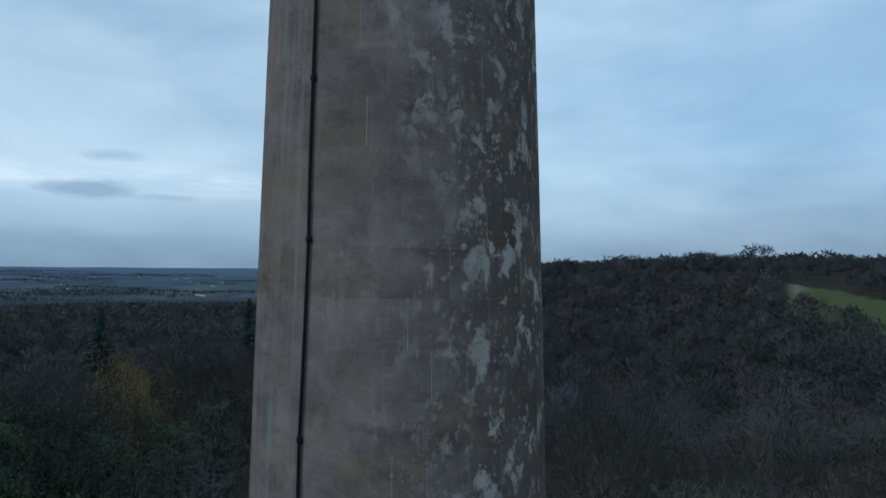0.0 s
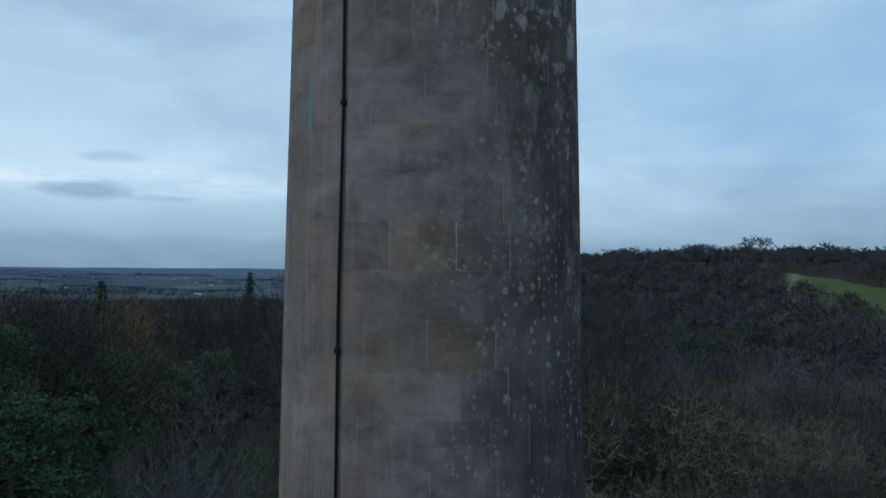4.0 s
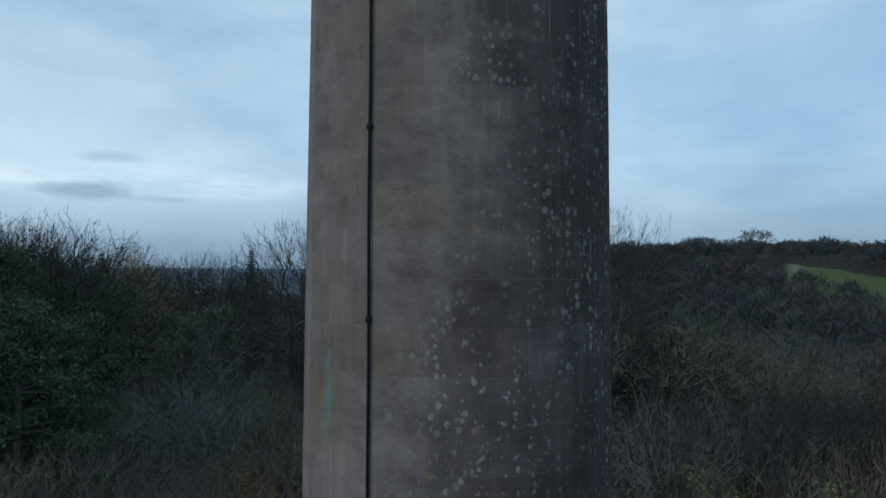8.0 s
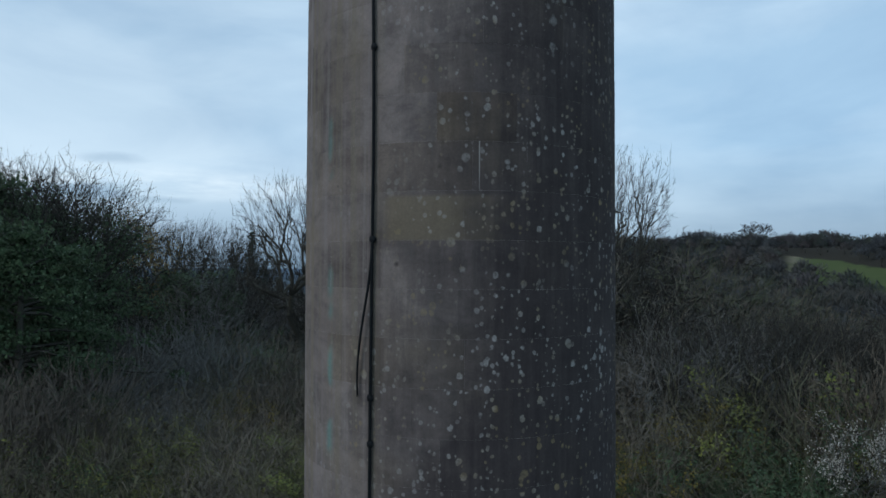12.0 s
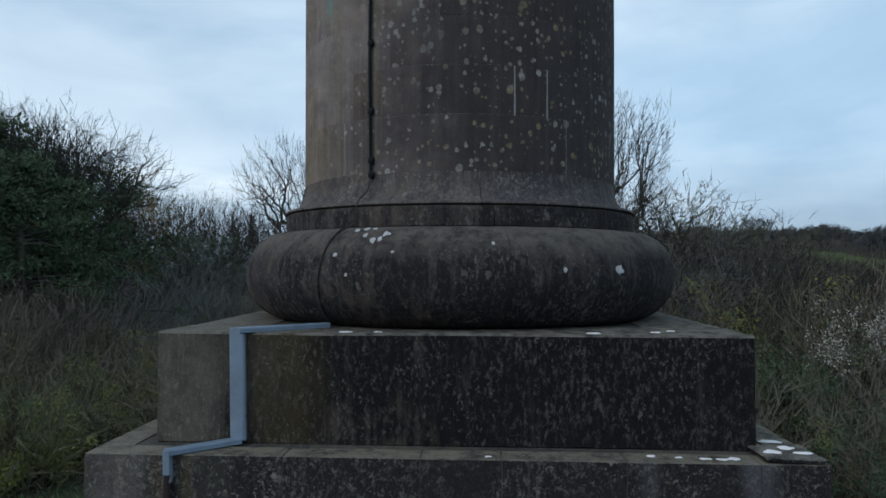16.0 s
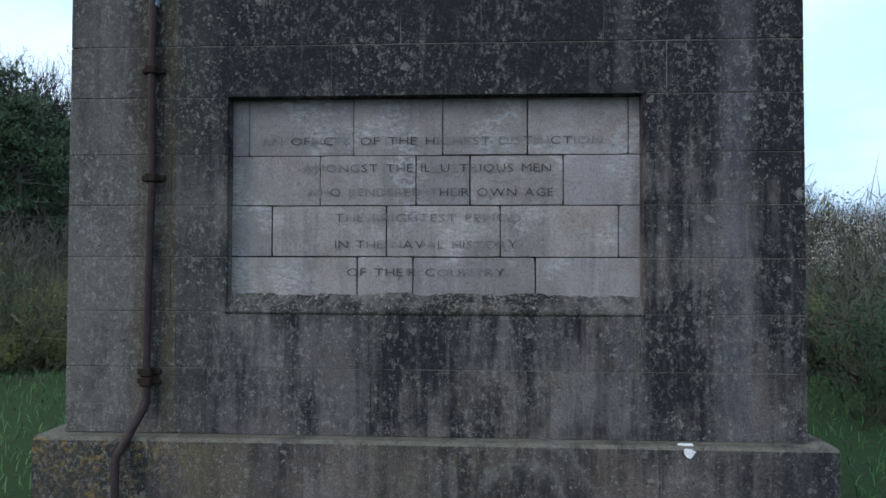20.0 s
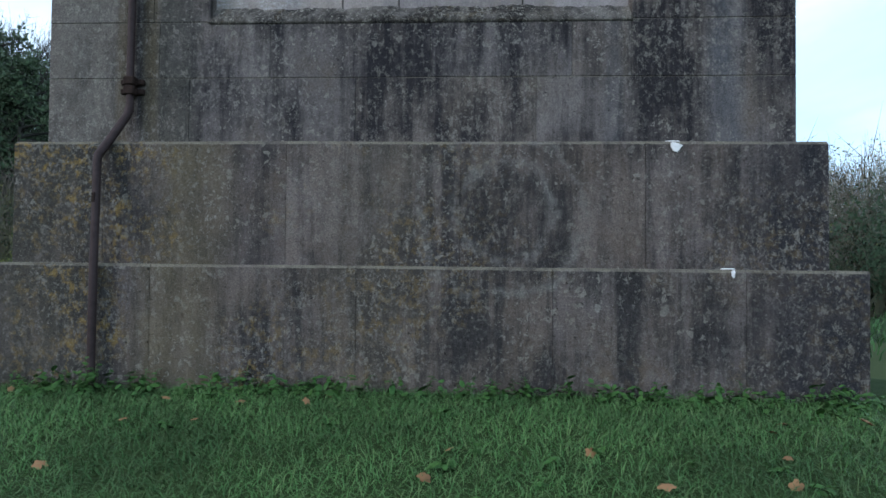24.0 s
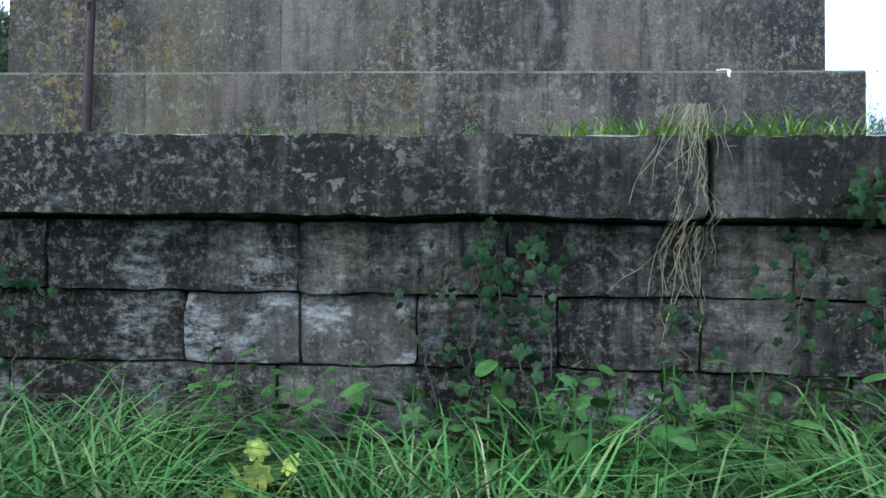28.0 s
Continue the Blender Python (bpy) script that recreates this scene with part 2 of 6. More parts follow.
    c = g.mix(g.math("MULTIPLY", big, 0.92), c, (0.40, 0.375, 0.345))
    # small holes, the shade inside them painted as flat dark spots
    c = g.mix(g.math("MULTIPLY", g.spots(pos, 2.6, 0.09, 0.5), 0.85), c, (0.03, 0.028, 0.028))
    grain = g.noise(pos, 48, 7, 0.72)
    c = g.mix(0.24, c, g.ramp(grain, [(0.3, (0.4, 0.4, 0.4)), (0.7, (1.3, 1.3, 1.3))]), "MULTIPLY")
    g.link(c, bsdf.inputs["Base Color"])
    relief(g, bsdf, g.math("ADD", grain, g.math("MULTIPLY", cloudy, 2.0)), 0.35, 0.01)
    return m


def crusted_stone(name, light, dark, cover, pale, orange=0.0, rings=False, relief_by=0.5, whiten=0.0, top=None, bands=(), ties=0.0, fine=1.0, grainy=0.5, bedded=0.0, white_at=0.58, white_scale=2.6, drip=1.0, runs=None):
    """Old limestone with black crust (cover: how much), grey lichen (pale) and yellow lichen (orange).
    bands: upright stains (x, half width, colour, strength). ties: crust that thickens to the east."""
    m, g, bsdf, pos = surface(name)
    rnd = g.n("ShaderNodeObjectInfo").outputs["Random"]
    xyz = g.n("ShaderNodeSeparateXYZ", pos)
    x = xyz.outputs[0]
    c = g.mix(0.9, light, g.ramp(rnd, [(0, (0.72, 0.72, 0.73)), (0.3, (1.0, 0.98, 0.95)), (0.6, (1.1, 1.05, 0.96)), (0.8, (0.86, 0.87, 0.9)), (1, (1.15, 1.14, 1.12))]), "MULTIPLY")
    c = g.mix(g.ramp(g.noise(pos, 3.2, 6, 0.65), [(0.44, (0, 0, 0)), (0.64, (0.6, 0.6, 0.6))]), c, (light[0] * 0.72, light[1] * 0.66, light[2] * 0.55))
    blot = g.noise(pos, 1.4, 8, 0.66)
    streak = g.noise(g.stretch(pos, 6, 6, 0.55), 1.8, 7, 0.68)
    mask = g.math("ADD", g.math("MULTIPLY", blot, 0.65), g.math("MULTIPLY", streak, 0.55))
    if ties:
        mask = g.math("ADD", mask, g.math("MULTIPLY", x, ties))
    if runs:
        # black runs below the ledge above
        lo, hi, amount = runs
        down = g.n("ShaderNodeMapRange", xyz.outputs[2], lo, hi, 0.0, amount).outputs[0]
        mask = g.math("ADD", mask, g.math("MULTIPLY", down, g.ramp(g.noise(g.stretch(pos, 5, 5, 0.2, (1, 0, 4)), 1.0, 6, 0.65), [(0.35, (0.35, 0.35, 0.35)), (0.6, (1, 1, 1))])))
    edge = 0.86 - 0.5 * cover
    crust = g.ramp(mask, [(max(0.0, edge - 0.09), (0, 0, 0)), (edge + 0.07, (0.95, 0.95, 0.95))])
    c = g.mix(crust, c, g.mix(g.noise(pos, 8, 6, 0.7), dark, tuple(v * 2.2 for v in dark)))
    wash = g.noise(g.stretch(pos, 4.5, 4.5, 0.3, (3, 0, 1)), 1.5, 7, 0.7)
    c = g.mix(g.ramp(wash, [(0.58, (0, 0, 0)), (0.72, (0.65, 0.65, 0.65))]), c, tuple(v * 1.1 for v in light))
    for bx, half, colour, strength in bands:
        d = g.math("ABSOLUTE", g.math("SUBTRACT", g.math("ADD", x, g.math("MULTIPLY", g.math("SUBTRACT", g.noise(pos, 1.6, 5, 0.6), 0.5), half * 1.3)), bx))
        on = g.math("MULTIPLY", g.math("SUBTRACT", 1.6, g.math("DIVIDE", d, half), True), strength)
        c = g.mix(g.math("MULTIPLY", on, g.ramp(g.noise(pos, 5, 6, 0.65), [(0.3, (0.45, 0.45, 0.45)), (0.6, (1, 1, 1))])), c, colour)
    if orange:
        toward_west = g.n("ShaderNodeMapRange", x, -2.2, 0.6, 1.3, 0.35).outputs[0]
        orange = g.math("MULTIPLY", toward_west, orange)
        patch = g.math("MULTIPLY", g.ramp(g.noise(pos, 1.3, 5, 0.6), [(0.48, (0, 0, 0)), (0.62, (1, 1, 1))]), g.ramp(g.noise(pos, 17, 6, 0.75), [(0.50, (0, 0, 0)), (0.60, (1, 1, 1))]))
        c = g.mix(g.math("MULTIPLY", patch, orange), c, (0.24, 0.165, 0.06))
    if pale:
        vec = g.stretch(warped(g, warped(g, pos, 12 * fine, 0.09 / fine), 40 * fine, 0.06 / fine), 1, 1, drip)
        spot = g.math("MAXIMUM", g.spots(vec, 10 * fine, 0.34, 0.18), g.math("MAXIMUM", g.spots(vec, 20 * fine, 0.45, 0.36), g.math("MULTIPLY", g.spots(vec, 42 * fine, 0.55, 0.5), 0.85)))
        spot = g.math("MULTIPLY", spot, g.ramp(g.noise(pos, 1.9, 6, 0.62), [(0.40, (0.10, 0.10, 0.10)), (0.58, (1, 1, 1))]))
        crumb = g.math("MULTIPLY", g.ramp(g.noise(g.stretch(pos, 1, 1, drip), 22 * fine, 8, 0.8), [(0.52, (0, 0, 0)), (0.60, (0.85, 0.85, 0.85))]), g.ramp(g.noise(pos, 1.3, 7, 0.65), [(0.40, (0.1, 0.1, 0.1)), (0.58, (1, 1, 1))]))
        c = g.mix(g.math("MULTIPLY", g.math("MAXIMUM", spot, crumb), pale), c, g.mix(g.noise(pos, 3.0, 3), (0.33, 0.32, 0.31), (0.27, 0.25, 0.19)))
    if whiten:
        white = g.math("MULTIPLY", g.ramp(g.noise(pos, white_scale, 4), [(white_at, (0, 0, 0)), (white_at + 0.08, (1, 1, 1))]), g.ramp(g.noise(g.stretch(pos, 1, 1, 2.2), 19, 8, 0.8), [(0.45, (0, 0, 0)), (0.58, (1, 1, 1))]))
        c = g.mix(g.math("MULTIPLY", white, whiten), c, (0.55, 0.56, 0.58))
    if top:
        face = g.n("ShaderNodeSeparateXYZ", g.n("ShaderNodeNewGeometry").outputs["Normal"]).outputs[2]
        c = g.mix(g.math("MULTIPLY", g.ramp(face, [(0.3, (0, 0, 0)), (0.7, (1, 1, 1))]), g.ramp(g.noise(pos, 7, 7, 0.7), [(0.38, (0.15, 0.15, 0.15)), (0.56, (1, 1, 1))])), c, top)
    if rings:
        dx, dz = g.math("SUBTRACT", x, 0.57), g.math("SUBTRACT", xyz.outputs[2], 0.74)
        d = g.math("SQRT", g.math("ADD", g.math("MULTIPLY", dx, dx), g.math("MULTIPLY", dz, dz)))
        d = g.math("ADD", d, g.math("MULTIPLY", g.math("SUBTRACT", g.noise(pos, 3.2, 4), 0.5), 0.3))
        band = g.math("MAXIMUM", *[g.math("SUBTRACT", 1.0, g.math("MULTIPLY", g.math("ABSOLUTE", g.math("SUBTRACT", d, r)), 20.0), True) for r in (0.29, 0.50)])
        c = g.mix(g.math("MULTIPLY", band, g.ramp(g.noise(pos, 9, 5, 0.7), [(0.40, (0, 0, 0)), (0.62, (0.55, 0.55, 0.55))])), c, (0.28, 0.27, 0.25))
    if bedded:
        bed = g.noise(g.stretch(pos, 1, 1, 5.0), 9, 8, 0.75)
        c = g.mix(bedded, c, g.ramp(bed, [(0.34, (0.25, 0.25, 0.25)), (0.5, (0.9, 0.9, 0.9)), (0.68, (1.7, 1.68, 1.65))]), "MULTIPLY")
    pits = g.ramp(g.noise(pos, 30 * fine, 6, 0.75), [(0.30, (1, 1, 1)), (0.40, (0, 0, 0))])
    c = g.mix(g.math("MULTIPLY", pits, 0.8), c, tuple(v * 0.7 for v in dark))
    grain = g.noise(pos, 70 * fine, 8, 0.78)
    c = g.mix(grainy, c, g.ramp(grain, [(0.3, (0.3, 0.3, 0.3)), (0.7, (1.45, 1.45, 1.45))]), "MULTIPLY")
    g.link(c, bsdf.inputs["Base Color"])
    relief(g, bsdf, g.math("SUBTRACT", g.math("ADD", grain, g.math("MULTIPLY", g.noise(pos, 9, 6, 0.7), 1.6)), pits), relief_by, 0.012)
    return m


def plain(name, colour, rough=0.8, metal=0.0, vary=0.35, scale=20.0):
    m, g, bsdf, pos = surface(name, rough)
    n = g.noise(pos, scale, 5, 0.65)
    c = g.mix(vary, colour, g.ramp(n, [(0.3, (0.4, 0.4, 0.4)), (0.7, (1.4, 1.4, 1.4))]), "MULTIPLY")
    g.link(c, bsdf.inputs["Base Color"])
    bsdf.inputs["Metallic"].default_value = metal
    relief(g, bsdf, n, 0.2, 0.004)
    return m


def leafy(name, stops, rough=0.6, by_object=0.35, patch=(0.06, 0.35), sharp=0.15, hues=0.0, soft=0.0, tinted=False):
    """Leaf or bark colours that change from piece to piece and from plant to plant. soft: how far a piece
    takes the lie of its crown, as masses of fine twigs do; tinted: one tint a tree in joined woods."""
    m, g, bsdf, pos = surface(name, rough)
    isle = g.n("ShaderNodeNewGeometry").outputs["Random Per Island"]
    c = g.ramp(isle, [(i / (len(stops) - 1), tuple(v * 1.3 for v in s)) for i, s in enumerate(stops)])
    rnd = g.n("ShaderNodeObjectInfo").outputs["Random"]
    c = g.mix(by_object, c, g.ramp(rnd, [(0, (0.5, 0.47, 0.46)), (0.25, (0.85, 0.95, 0.9)), (0.5, (1, 1, 1)), (0.75, (0.7, 0.68, 0.62)), (1, (1.35, 1.25, 1.05))]), "MULTIPLY")
    c = g.mix(patch[1], c, g.ramp(g.noise(pos, patch[0], 3), [(0.5 - sharp, (0.5, 0.5, 0.52)), (0.5 + sharp, (1.45, 1.4, 1.25))]), "MULTIPLY")
    if hues:
        c = g.mix(hues, c, g.ramp(g.noise(pos, 0.045, 4, 0.6), [(0.36, (1.2, 0.95, 1.1)), (0.46, (0.95, 1.0, 0.98)), (0.54, (0.95, 1.1, 0.85)), (0.66, (1.3, 1.0, 0.85))]), "MULTIPLY")
    if tinted:
        tint = g.n("ShaderNodeAttribute")
        tint.attribute_name = "tint"
        c = g.mix(1.0, c, tint.outputs["Color"], "MULTIPLY")
    g.link(c, bsdf.inputs["Base Color"])
    if soft:
        lie = g.n("ShaderNodeAttribute")
        lie.attribute_name = "crown"
        turn = g.n("ShaderNodeVectorTransform", lie.outputs["Vector"])
        turn.vector_type, turn.convert_from, turn.convert_to = "NORMAL", "OBJECT", "WORLD"
        v = g.n("ShaderNodeMix")
        v.data_type = "VECTOR"
        g.put(soft, v.inputs[0])
        g.link(g.n("ShaderNodeNewGeometry").outputs["Normal"], v.inputs[4])
        g.link(turn.outputs[0], v.inputs[5])
        unit = g.n("ShaderNodeVectorMath", v.outputs[1])
        unit.operation = "NORMALIZE"
        g.link(unit.outputs[0], bsdf.inputs["Normal"])
    return m


def ground_surface():
    m, g, bsdf, pos = surface("hill_ground", 0.95)
    xyz = g.n("ShaderNodeSeparateXYZ", pos)
    n = g.noise(pos, 0.35, 8, 0.65)
    fine = g.noise(pos, 6, 6, 0.7)
    grass = g.mix(fine, (0.016, 0.028, 0.010), (0.036, 0.060, 0.022))
    wood = g.mix(g.noise(pos, 0.9, 6), (0.018, 0.017, 0.014), (0.046, 0.041, 0.032))
    r = g.math("SQRT", g.math("ADD", g.math("MULTIPLY", xyz.outputs[0], xyz.outputs[0]), g.math("MULTIPLY", xyz.outputs[1], xyz.outputs[1])))
    edge = g.math("ADD", r, g.math("MULTIPLY", g.math("SUBTRACT", n, 0.5), 9.0))
    c = g.mix(g.ramp(g.math("DIVIDE", edge, 40.0), [(0.30, (0, 0, 0)), (0.42, (1, 1, 1))]), grass, wood)
    # pasture on the opposite slope
    wob = g.math("MULTIPLY", g.math("SUBTRACT", g.noise(pos, 0.05, 5), 0.5), 22.0)
    az = g.math("MULTIPLY", g.math("ARCTAN2", xyz.outputs[0], xyz.outputs[1]), 57.2958)
    off = g.math("SUBTRACT", az, 24.0)
    rw = g.math("ADD", r, wob)
    over = g.math("MULTIPLY", g.math("SUBTRACT", rw, g.math("SUBTRACT", 360.0, g.math("MULTIPLY", off, 6.5))), 0.3, True)
    under = g.math("MULTIPLY", g.math("SUBTRACT", g.math("SUBTRACT", 410.0, g.math("MULTIPLY", off, 4.3)), rw), 0.3, True)
    inside = g.math("MULTIPLY", g.math("MULTIPLY", over, under), g.math("MULTIPLY", g.math("ADD", off, 0.4), 1.2, True))
    turf = g.mix(g.noise(pos, 0.08, 6, 0.65), (0.045, 0.07, 0.026), (0.085, 0.10, 0.042))
    turf = g.mix(g.math("MULTIPLY", g.math("SUBTRACT", 1.6, off, True), g.ramp(g.noise(pos, 0.12, 6, 0.7), [(0.4, (0.2, 0.2, 0.2)), (0.6, (0.9, 0.9, 0.9))])), turf, (0.17, 0.155, 0.115))
    c = g.mix(inside, c, turf)
    # fields and hedges of the plain, haze already in their blue-grey
    v = g.n("ShaderNodeTexVoronoi")
    g.link(g.stretch(pos, 1, 0.55, 0), v.inputs["Vector"])
    v.inputs["Scale"].default_value = 0.0055
    tint = g.n("ShaderNodeSeparateColor", v.outputs["Color"]).outputs[0]
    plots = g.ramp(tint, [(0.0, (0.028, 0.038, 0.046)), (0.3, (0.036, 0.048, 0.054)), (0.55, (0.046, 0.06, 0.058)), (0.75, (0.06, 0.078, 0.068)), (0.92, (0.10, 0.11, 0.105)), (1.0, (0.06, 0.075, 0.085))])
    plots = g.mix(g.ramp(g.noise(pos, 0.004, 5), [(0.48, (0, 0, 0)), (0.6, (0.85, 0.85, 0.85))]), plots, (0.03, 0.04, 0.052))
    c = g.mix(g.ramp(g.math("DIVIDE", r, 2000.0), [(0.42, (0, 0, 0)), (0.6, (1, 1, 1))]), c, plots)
    # distance haze painted into the ground colour: bluer the farther out
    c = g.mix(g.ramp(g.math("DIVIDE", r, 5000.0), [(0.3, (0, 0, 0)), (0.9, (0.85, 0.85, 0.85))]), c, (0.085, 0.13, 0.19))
    g.link(c, bsdf.inputs["Base Color"])
    relief(g, bsdf, fine, 0.5, 0.05)
    return m


SHAFT = shaft_stone()
EDGE = (0.20, 0.183, 0.145)
BASE = crusted_stone("base_limestone", (0.075, 0.067, 0.060), (0.0065, 0.0063, 0.0075), 0.73, 0.30, ties=0.08, grainy=0.5, top=(0.155, 0.145, 0.125), fine=1.5, drip=0.45,
                     bands=[(-1.85, 0.22, (0.135, 0.124, 0.105), 0.75), (-1.15, 0.22, (0.052, 0.042, 0.024), 0.8)])
ROLL = crusted_stone("roll_limestone", (0.084, 0.074, 0.071), (0.012, 0.0115, 0.013), 0.64, 0.30, ties=0.03, grainy=0.4, top=(0.11, 0.10, 0.09), fine=1.4, drip=0.5)
HOLLOW = crusted_stone("hollow_limestone", (0.122, 0.110, 0.106), (0.034, 0.032, 0.035), 0.52, 0.4, ties=0.03, grainy=0.4, fine=1.3, drip=0.7)
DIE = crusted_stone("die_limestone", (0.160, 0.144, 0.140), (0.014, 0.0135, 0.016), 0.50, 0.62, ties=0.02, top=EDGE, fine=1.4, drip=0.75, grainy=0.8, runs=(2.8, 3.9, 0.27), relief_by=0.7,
                    bands=[(-2.12, 0.22, (0.155, 0.146, 0.13), 0.65), (-1.52, 0.13, (0.060, 0.060, 0.052), 0.75), (-1.68, 0.045, (0.105, 0.085, 0.05), 0.6), (-1.86, 0.035, (0.09, 0.072, 0.04), 0.55), (1.93, 0.09, (0.17, 0.173, 0.188), 0.5), (1.25, 0.05, (0.14, 0.14, 0.15), 0.35)])
SILL = crusted_stone("crumbled_limestone", (0.20, 0.185, 0.17), (0.016, 0.015, 0.015), 0.5, 1.0, orange=0.4, relief_by=1.0, fine=1.8, grainy=0.8)
TABLET = crusted_stone("tablet_limestone", (0.320, 0.290, 0.290), (0.125, 0.113, 0.116), 0.38, 0.55, whiten=0.45, relief_by=0.6, fine=1.5, grainy=0.6, white_at=0.50)
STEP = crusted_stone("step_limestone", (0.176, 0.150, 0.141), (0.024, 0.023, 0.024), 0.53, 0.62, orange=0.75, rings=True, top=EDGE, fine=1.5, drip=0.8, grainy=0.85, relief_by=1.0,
                     bands=[(-2.3, 0.32, (0.078, 0.074, 0.060), 0.6), (-1.35, 0.2, (0.185, 0.155, 0.10), 0.6), (-0.2, 0.25, (0.16, 0.138, 0.108), 0.35), (2.36, 0.33, (0.032, 0.033, 0.040), 0.85)])
PALE_MORTAR = crusted_stone("pale_mortar", (0.24, 0.23, 0.21), (0.025, 0.024, 0.024), 0.58, 0.3, fine=1.2)
MORTAR = crusted_stone("old_mortar", (0.10, 0.095, 0.085), (0.03, 0.03, 0.03), 0.5, 0.2)
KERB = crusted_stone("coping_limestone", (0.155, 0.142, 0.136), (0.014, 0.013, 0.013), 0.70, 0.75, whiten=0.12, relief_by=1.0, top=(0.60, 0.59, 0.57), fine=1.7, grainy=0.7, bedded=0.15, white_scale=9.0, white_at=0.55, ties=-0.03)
RUBBLE = crusted_stone("wall_limestone", (0.205, 0.188, 0.176), (0.011, 0.010, 0.010), 0.61, 0.7, whiten=0.32, relief_by=1.0, fine=1.8, grainy=0.85, bedded=0.8, white_scale=4.5, white_at=0.53)
CHALKY = crusted_stone("whitened_wall_limestone", (0.165, 0.155, 0.148), (0.012, 0.0115, 0.0115), 0.52, 0.7, whiten=0.62, relief_by=1.0, fine=1.8, grainy=0.6, bedded=0.35, white_at=0.49, white_scale=6.0)
FAINT = plain("worn_letter_stone", (0.20, 0.183, 0.178), 0.95, 0.0, 0.9, 9)
SHAFT_JOINT = plain("pale_joint_mortar", (0.27, 0.262, 0.25), 0.95, 0.0, 0.6, 4)
INK = plain("cut_letter_stone", (0.066, 0.060, 0.060), 0.95, 0.0, 0.7, 9)
CABLE = plain("weathered_cable", (0.012, 0.014, 0.016), 0.5)
GREY_CABLE = plain("lichened_cable", (0.05, 0.047, 0.044), 0.9, 0.0, 0.6, 14)
GALV = plain("galvanised_steel", (0.19, 0.25, 0.32), 0.5, 0.2, 0.25, 9)
IRON = plain("brown_painted_iron", (0.045, 0.032, 0.032), 0.5, 0.1, 0.5)
RUST = plain("rusty_iron", (0.03, 0.02, 0.017), 0.85, 0.0, 0.6, 30)
PALE_WALL = plain("pale_plaster", (0.34, 0.36, 0.38), 0.9, 0.0, 0.4, 0.1)
PALE_LICHEN = plain("white_lichen", (0.42, 0.43, 0.44), 0.9, 0.0, 0.5, 30)
WHITE = plain("white_splash", (0.72, 0.72, 0.72), 0.8, 0.0, 0.25, 30)
GROUND = ground_surface()
BARK = leafy("bark", [(0.040, 0.040, 0.036), (0.062, 0.062, 0.058), (0.048, 0.049, 0.042)], 0.9)
PALE_BARK = leafy("pale_bark", [(0.100, 0.104, 0.100), (0.080, 0.084, 0.080), (0.120, 0.126, 0.122)], 0.9)
PALE_TWIG = leafy("pale_twigs", [(0.105, 0.106, 0.106), (0.075, 0.078, 0.080), (0.130, 0.130, 0.128)], 0.9, 0.2, soft=0.7)
TWIG = leafy("twigs", [(0.026, 0.025, 0.023), (0.036, 0.034, 0.031), (0.020, 0.020, 0.019), (0.031, 0.031, 0.029)], 0.9, soft=0.3)
WOOD_TWIG = leafy("wood_twigs", [(0.062, 0.060, 0.058), (0.080, 0.077, 0.074), (0.048, 0.047, 0.046), (0.070, 0.069, 0.067)], 0.9, 0.6, soft=0.75)
BROWN_TWIG = leafy("brown_twigs", [(0.098, 0.086, 0.072), (0.128, 0.112, 0.092), (0.072, 0.066, 0.058), (0.114, 0.102, 0.088)], 0.9, 0.5, soft=0.7)
GREEN_TWIG = leafy("mossy_twigs", [(0.074, 0.076, 0.050), (0.098, 0.098, 0.064), (0.054, 0.058, 0.040), (0.086, 0.090, 0.064)], 0.9, 0.6, soft=0.7)
# far trees: the wood's own grey, with distance haze mixed in as blue
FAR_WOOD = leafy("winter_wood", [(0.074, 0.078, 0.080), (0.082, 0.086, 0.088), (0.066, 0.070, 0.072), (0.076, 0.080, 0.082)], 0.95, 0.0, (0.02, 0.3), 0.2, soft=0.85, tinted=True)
# hedges of the plain: thicker haze painted into the colour
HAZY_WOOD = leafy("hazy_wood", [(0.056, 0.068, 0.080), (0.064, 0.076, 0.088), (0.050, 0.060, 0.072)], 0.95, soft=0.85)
OLIVE_LEAF = leafy("olive_leaves", [(0.048, 0.060, 0.026), (0.070, 0.076, 0.028), (0.038, 0.050, 0.022), (0.060, 0.058, 0.028), (0.045, 0.062, 0.030)], 0.6, 0.7, soft=0.6)
LIME_LEAF = leafy("yellow_green_leaves", [(0.088, 0.104, 0.030), (0.122, 0.126, 0.034), (0.064, 0.080, 0.028), (0.098, 0.100, 0.034)], 0.6, 0.3, soft=0.6)
OAK_LEAF = leafy("oak_leaves", [(0.145, 0.100, 0.036), (0.170, 0.120, 0.042), (0.105, 0.082, 0.034), (0.130, 0.108, 0.048)], 0.7, 0.0, soft=0.6)
EVERGREEN = leafy("evergreen_leaves", [(0.022, 0.042, 0.021), (0.035, 0.060, 0.030), (0.048, 0.070, 0.038), (0.027, 0.050, 0.026)], 0.5, 0.2, soft=0.6)
FIR_LEAF = leafy("fir_needles", [(0.018, 0.034, 0.028), (0.026, 0.046, 0.036)], 0.7, 0.0, soft=0.5)
SHRUB_LEAF = leafy("shrub_leaves", [(0.066, 0.084, 0.030), (0.098, 0.104, 0.036), (0.052, 0.068, 0.028), (0.117, 0.106, 0.036), (0.086, 0.073, 0.036), (0.072, 0.088, 0.038)], 0.6, 0.6, soft=0.6)
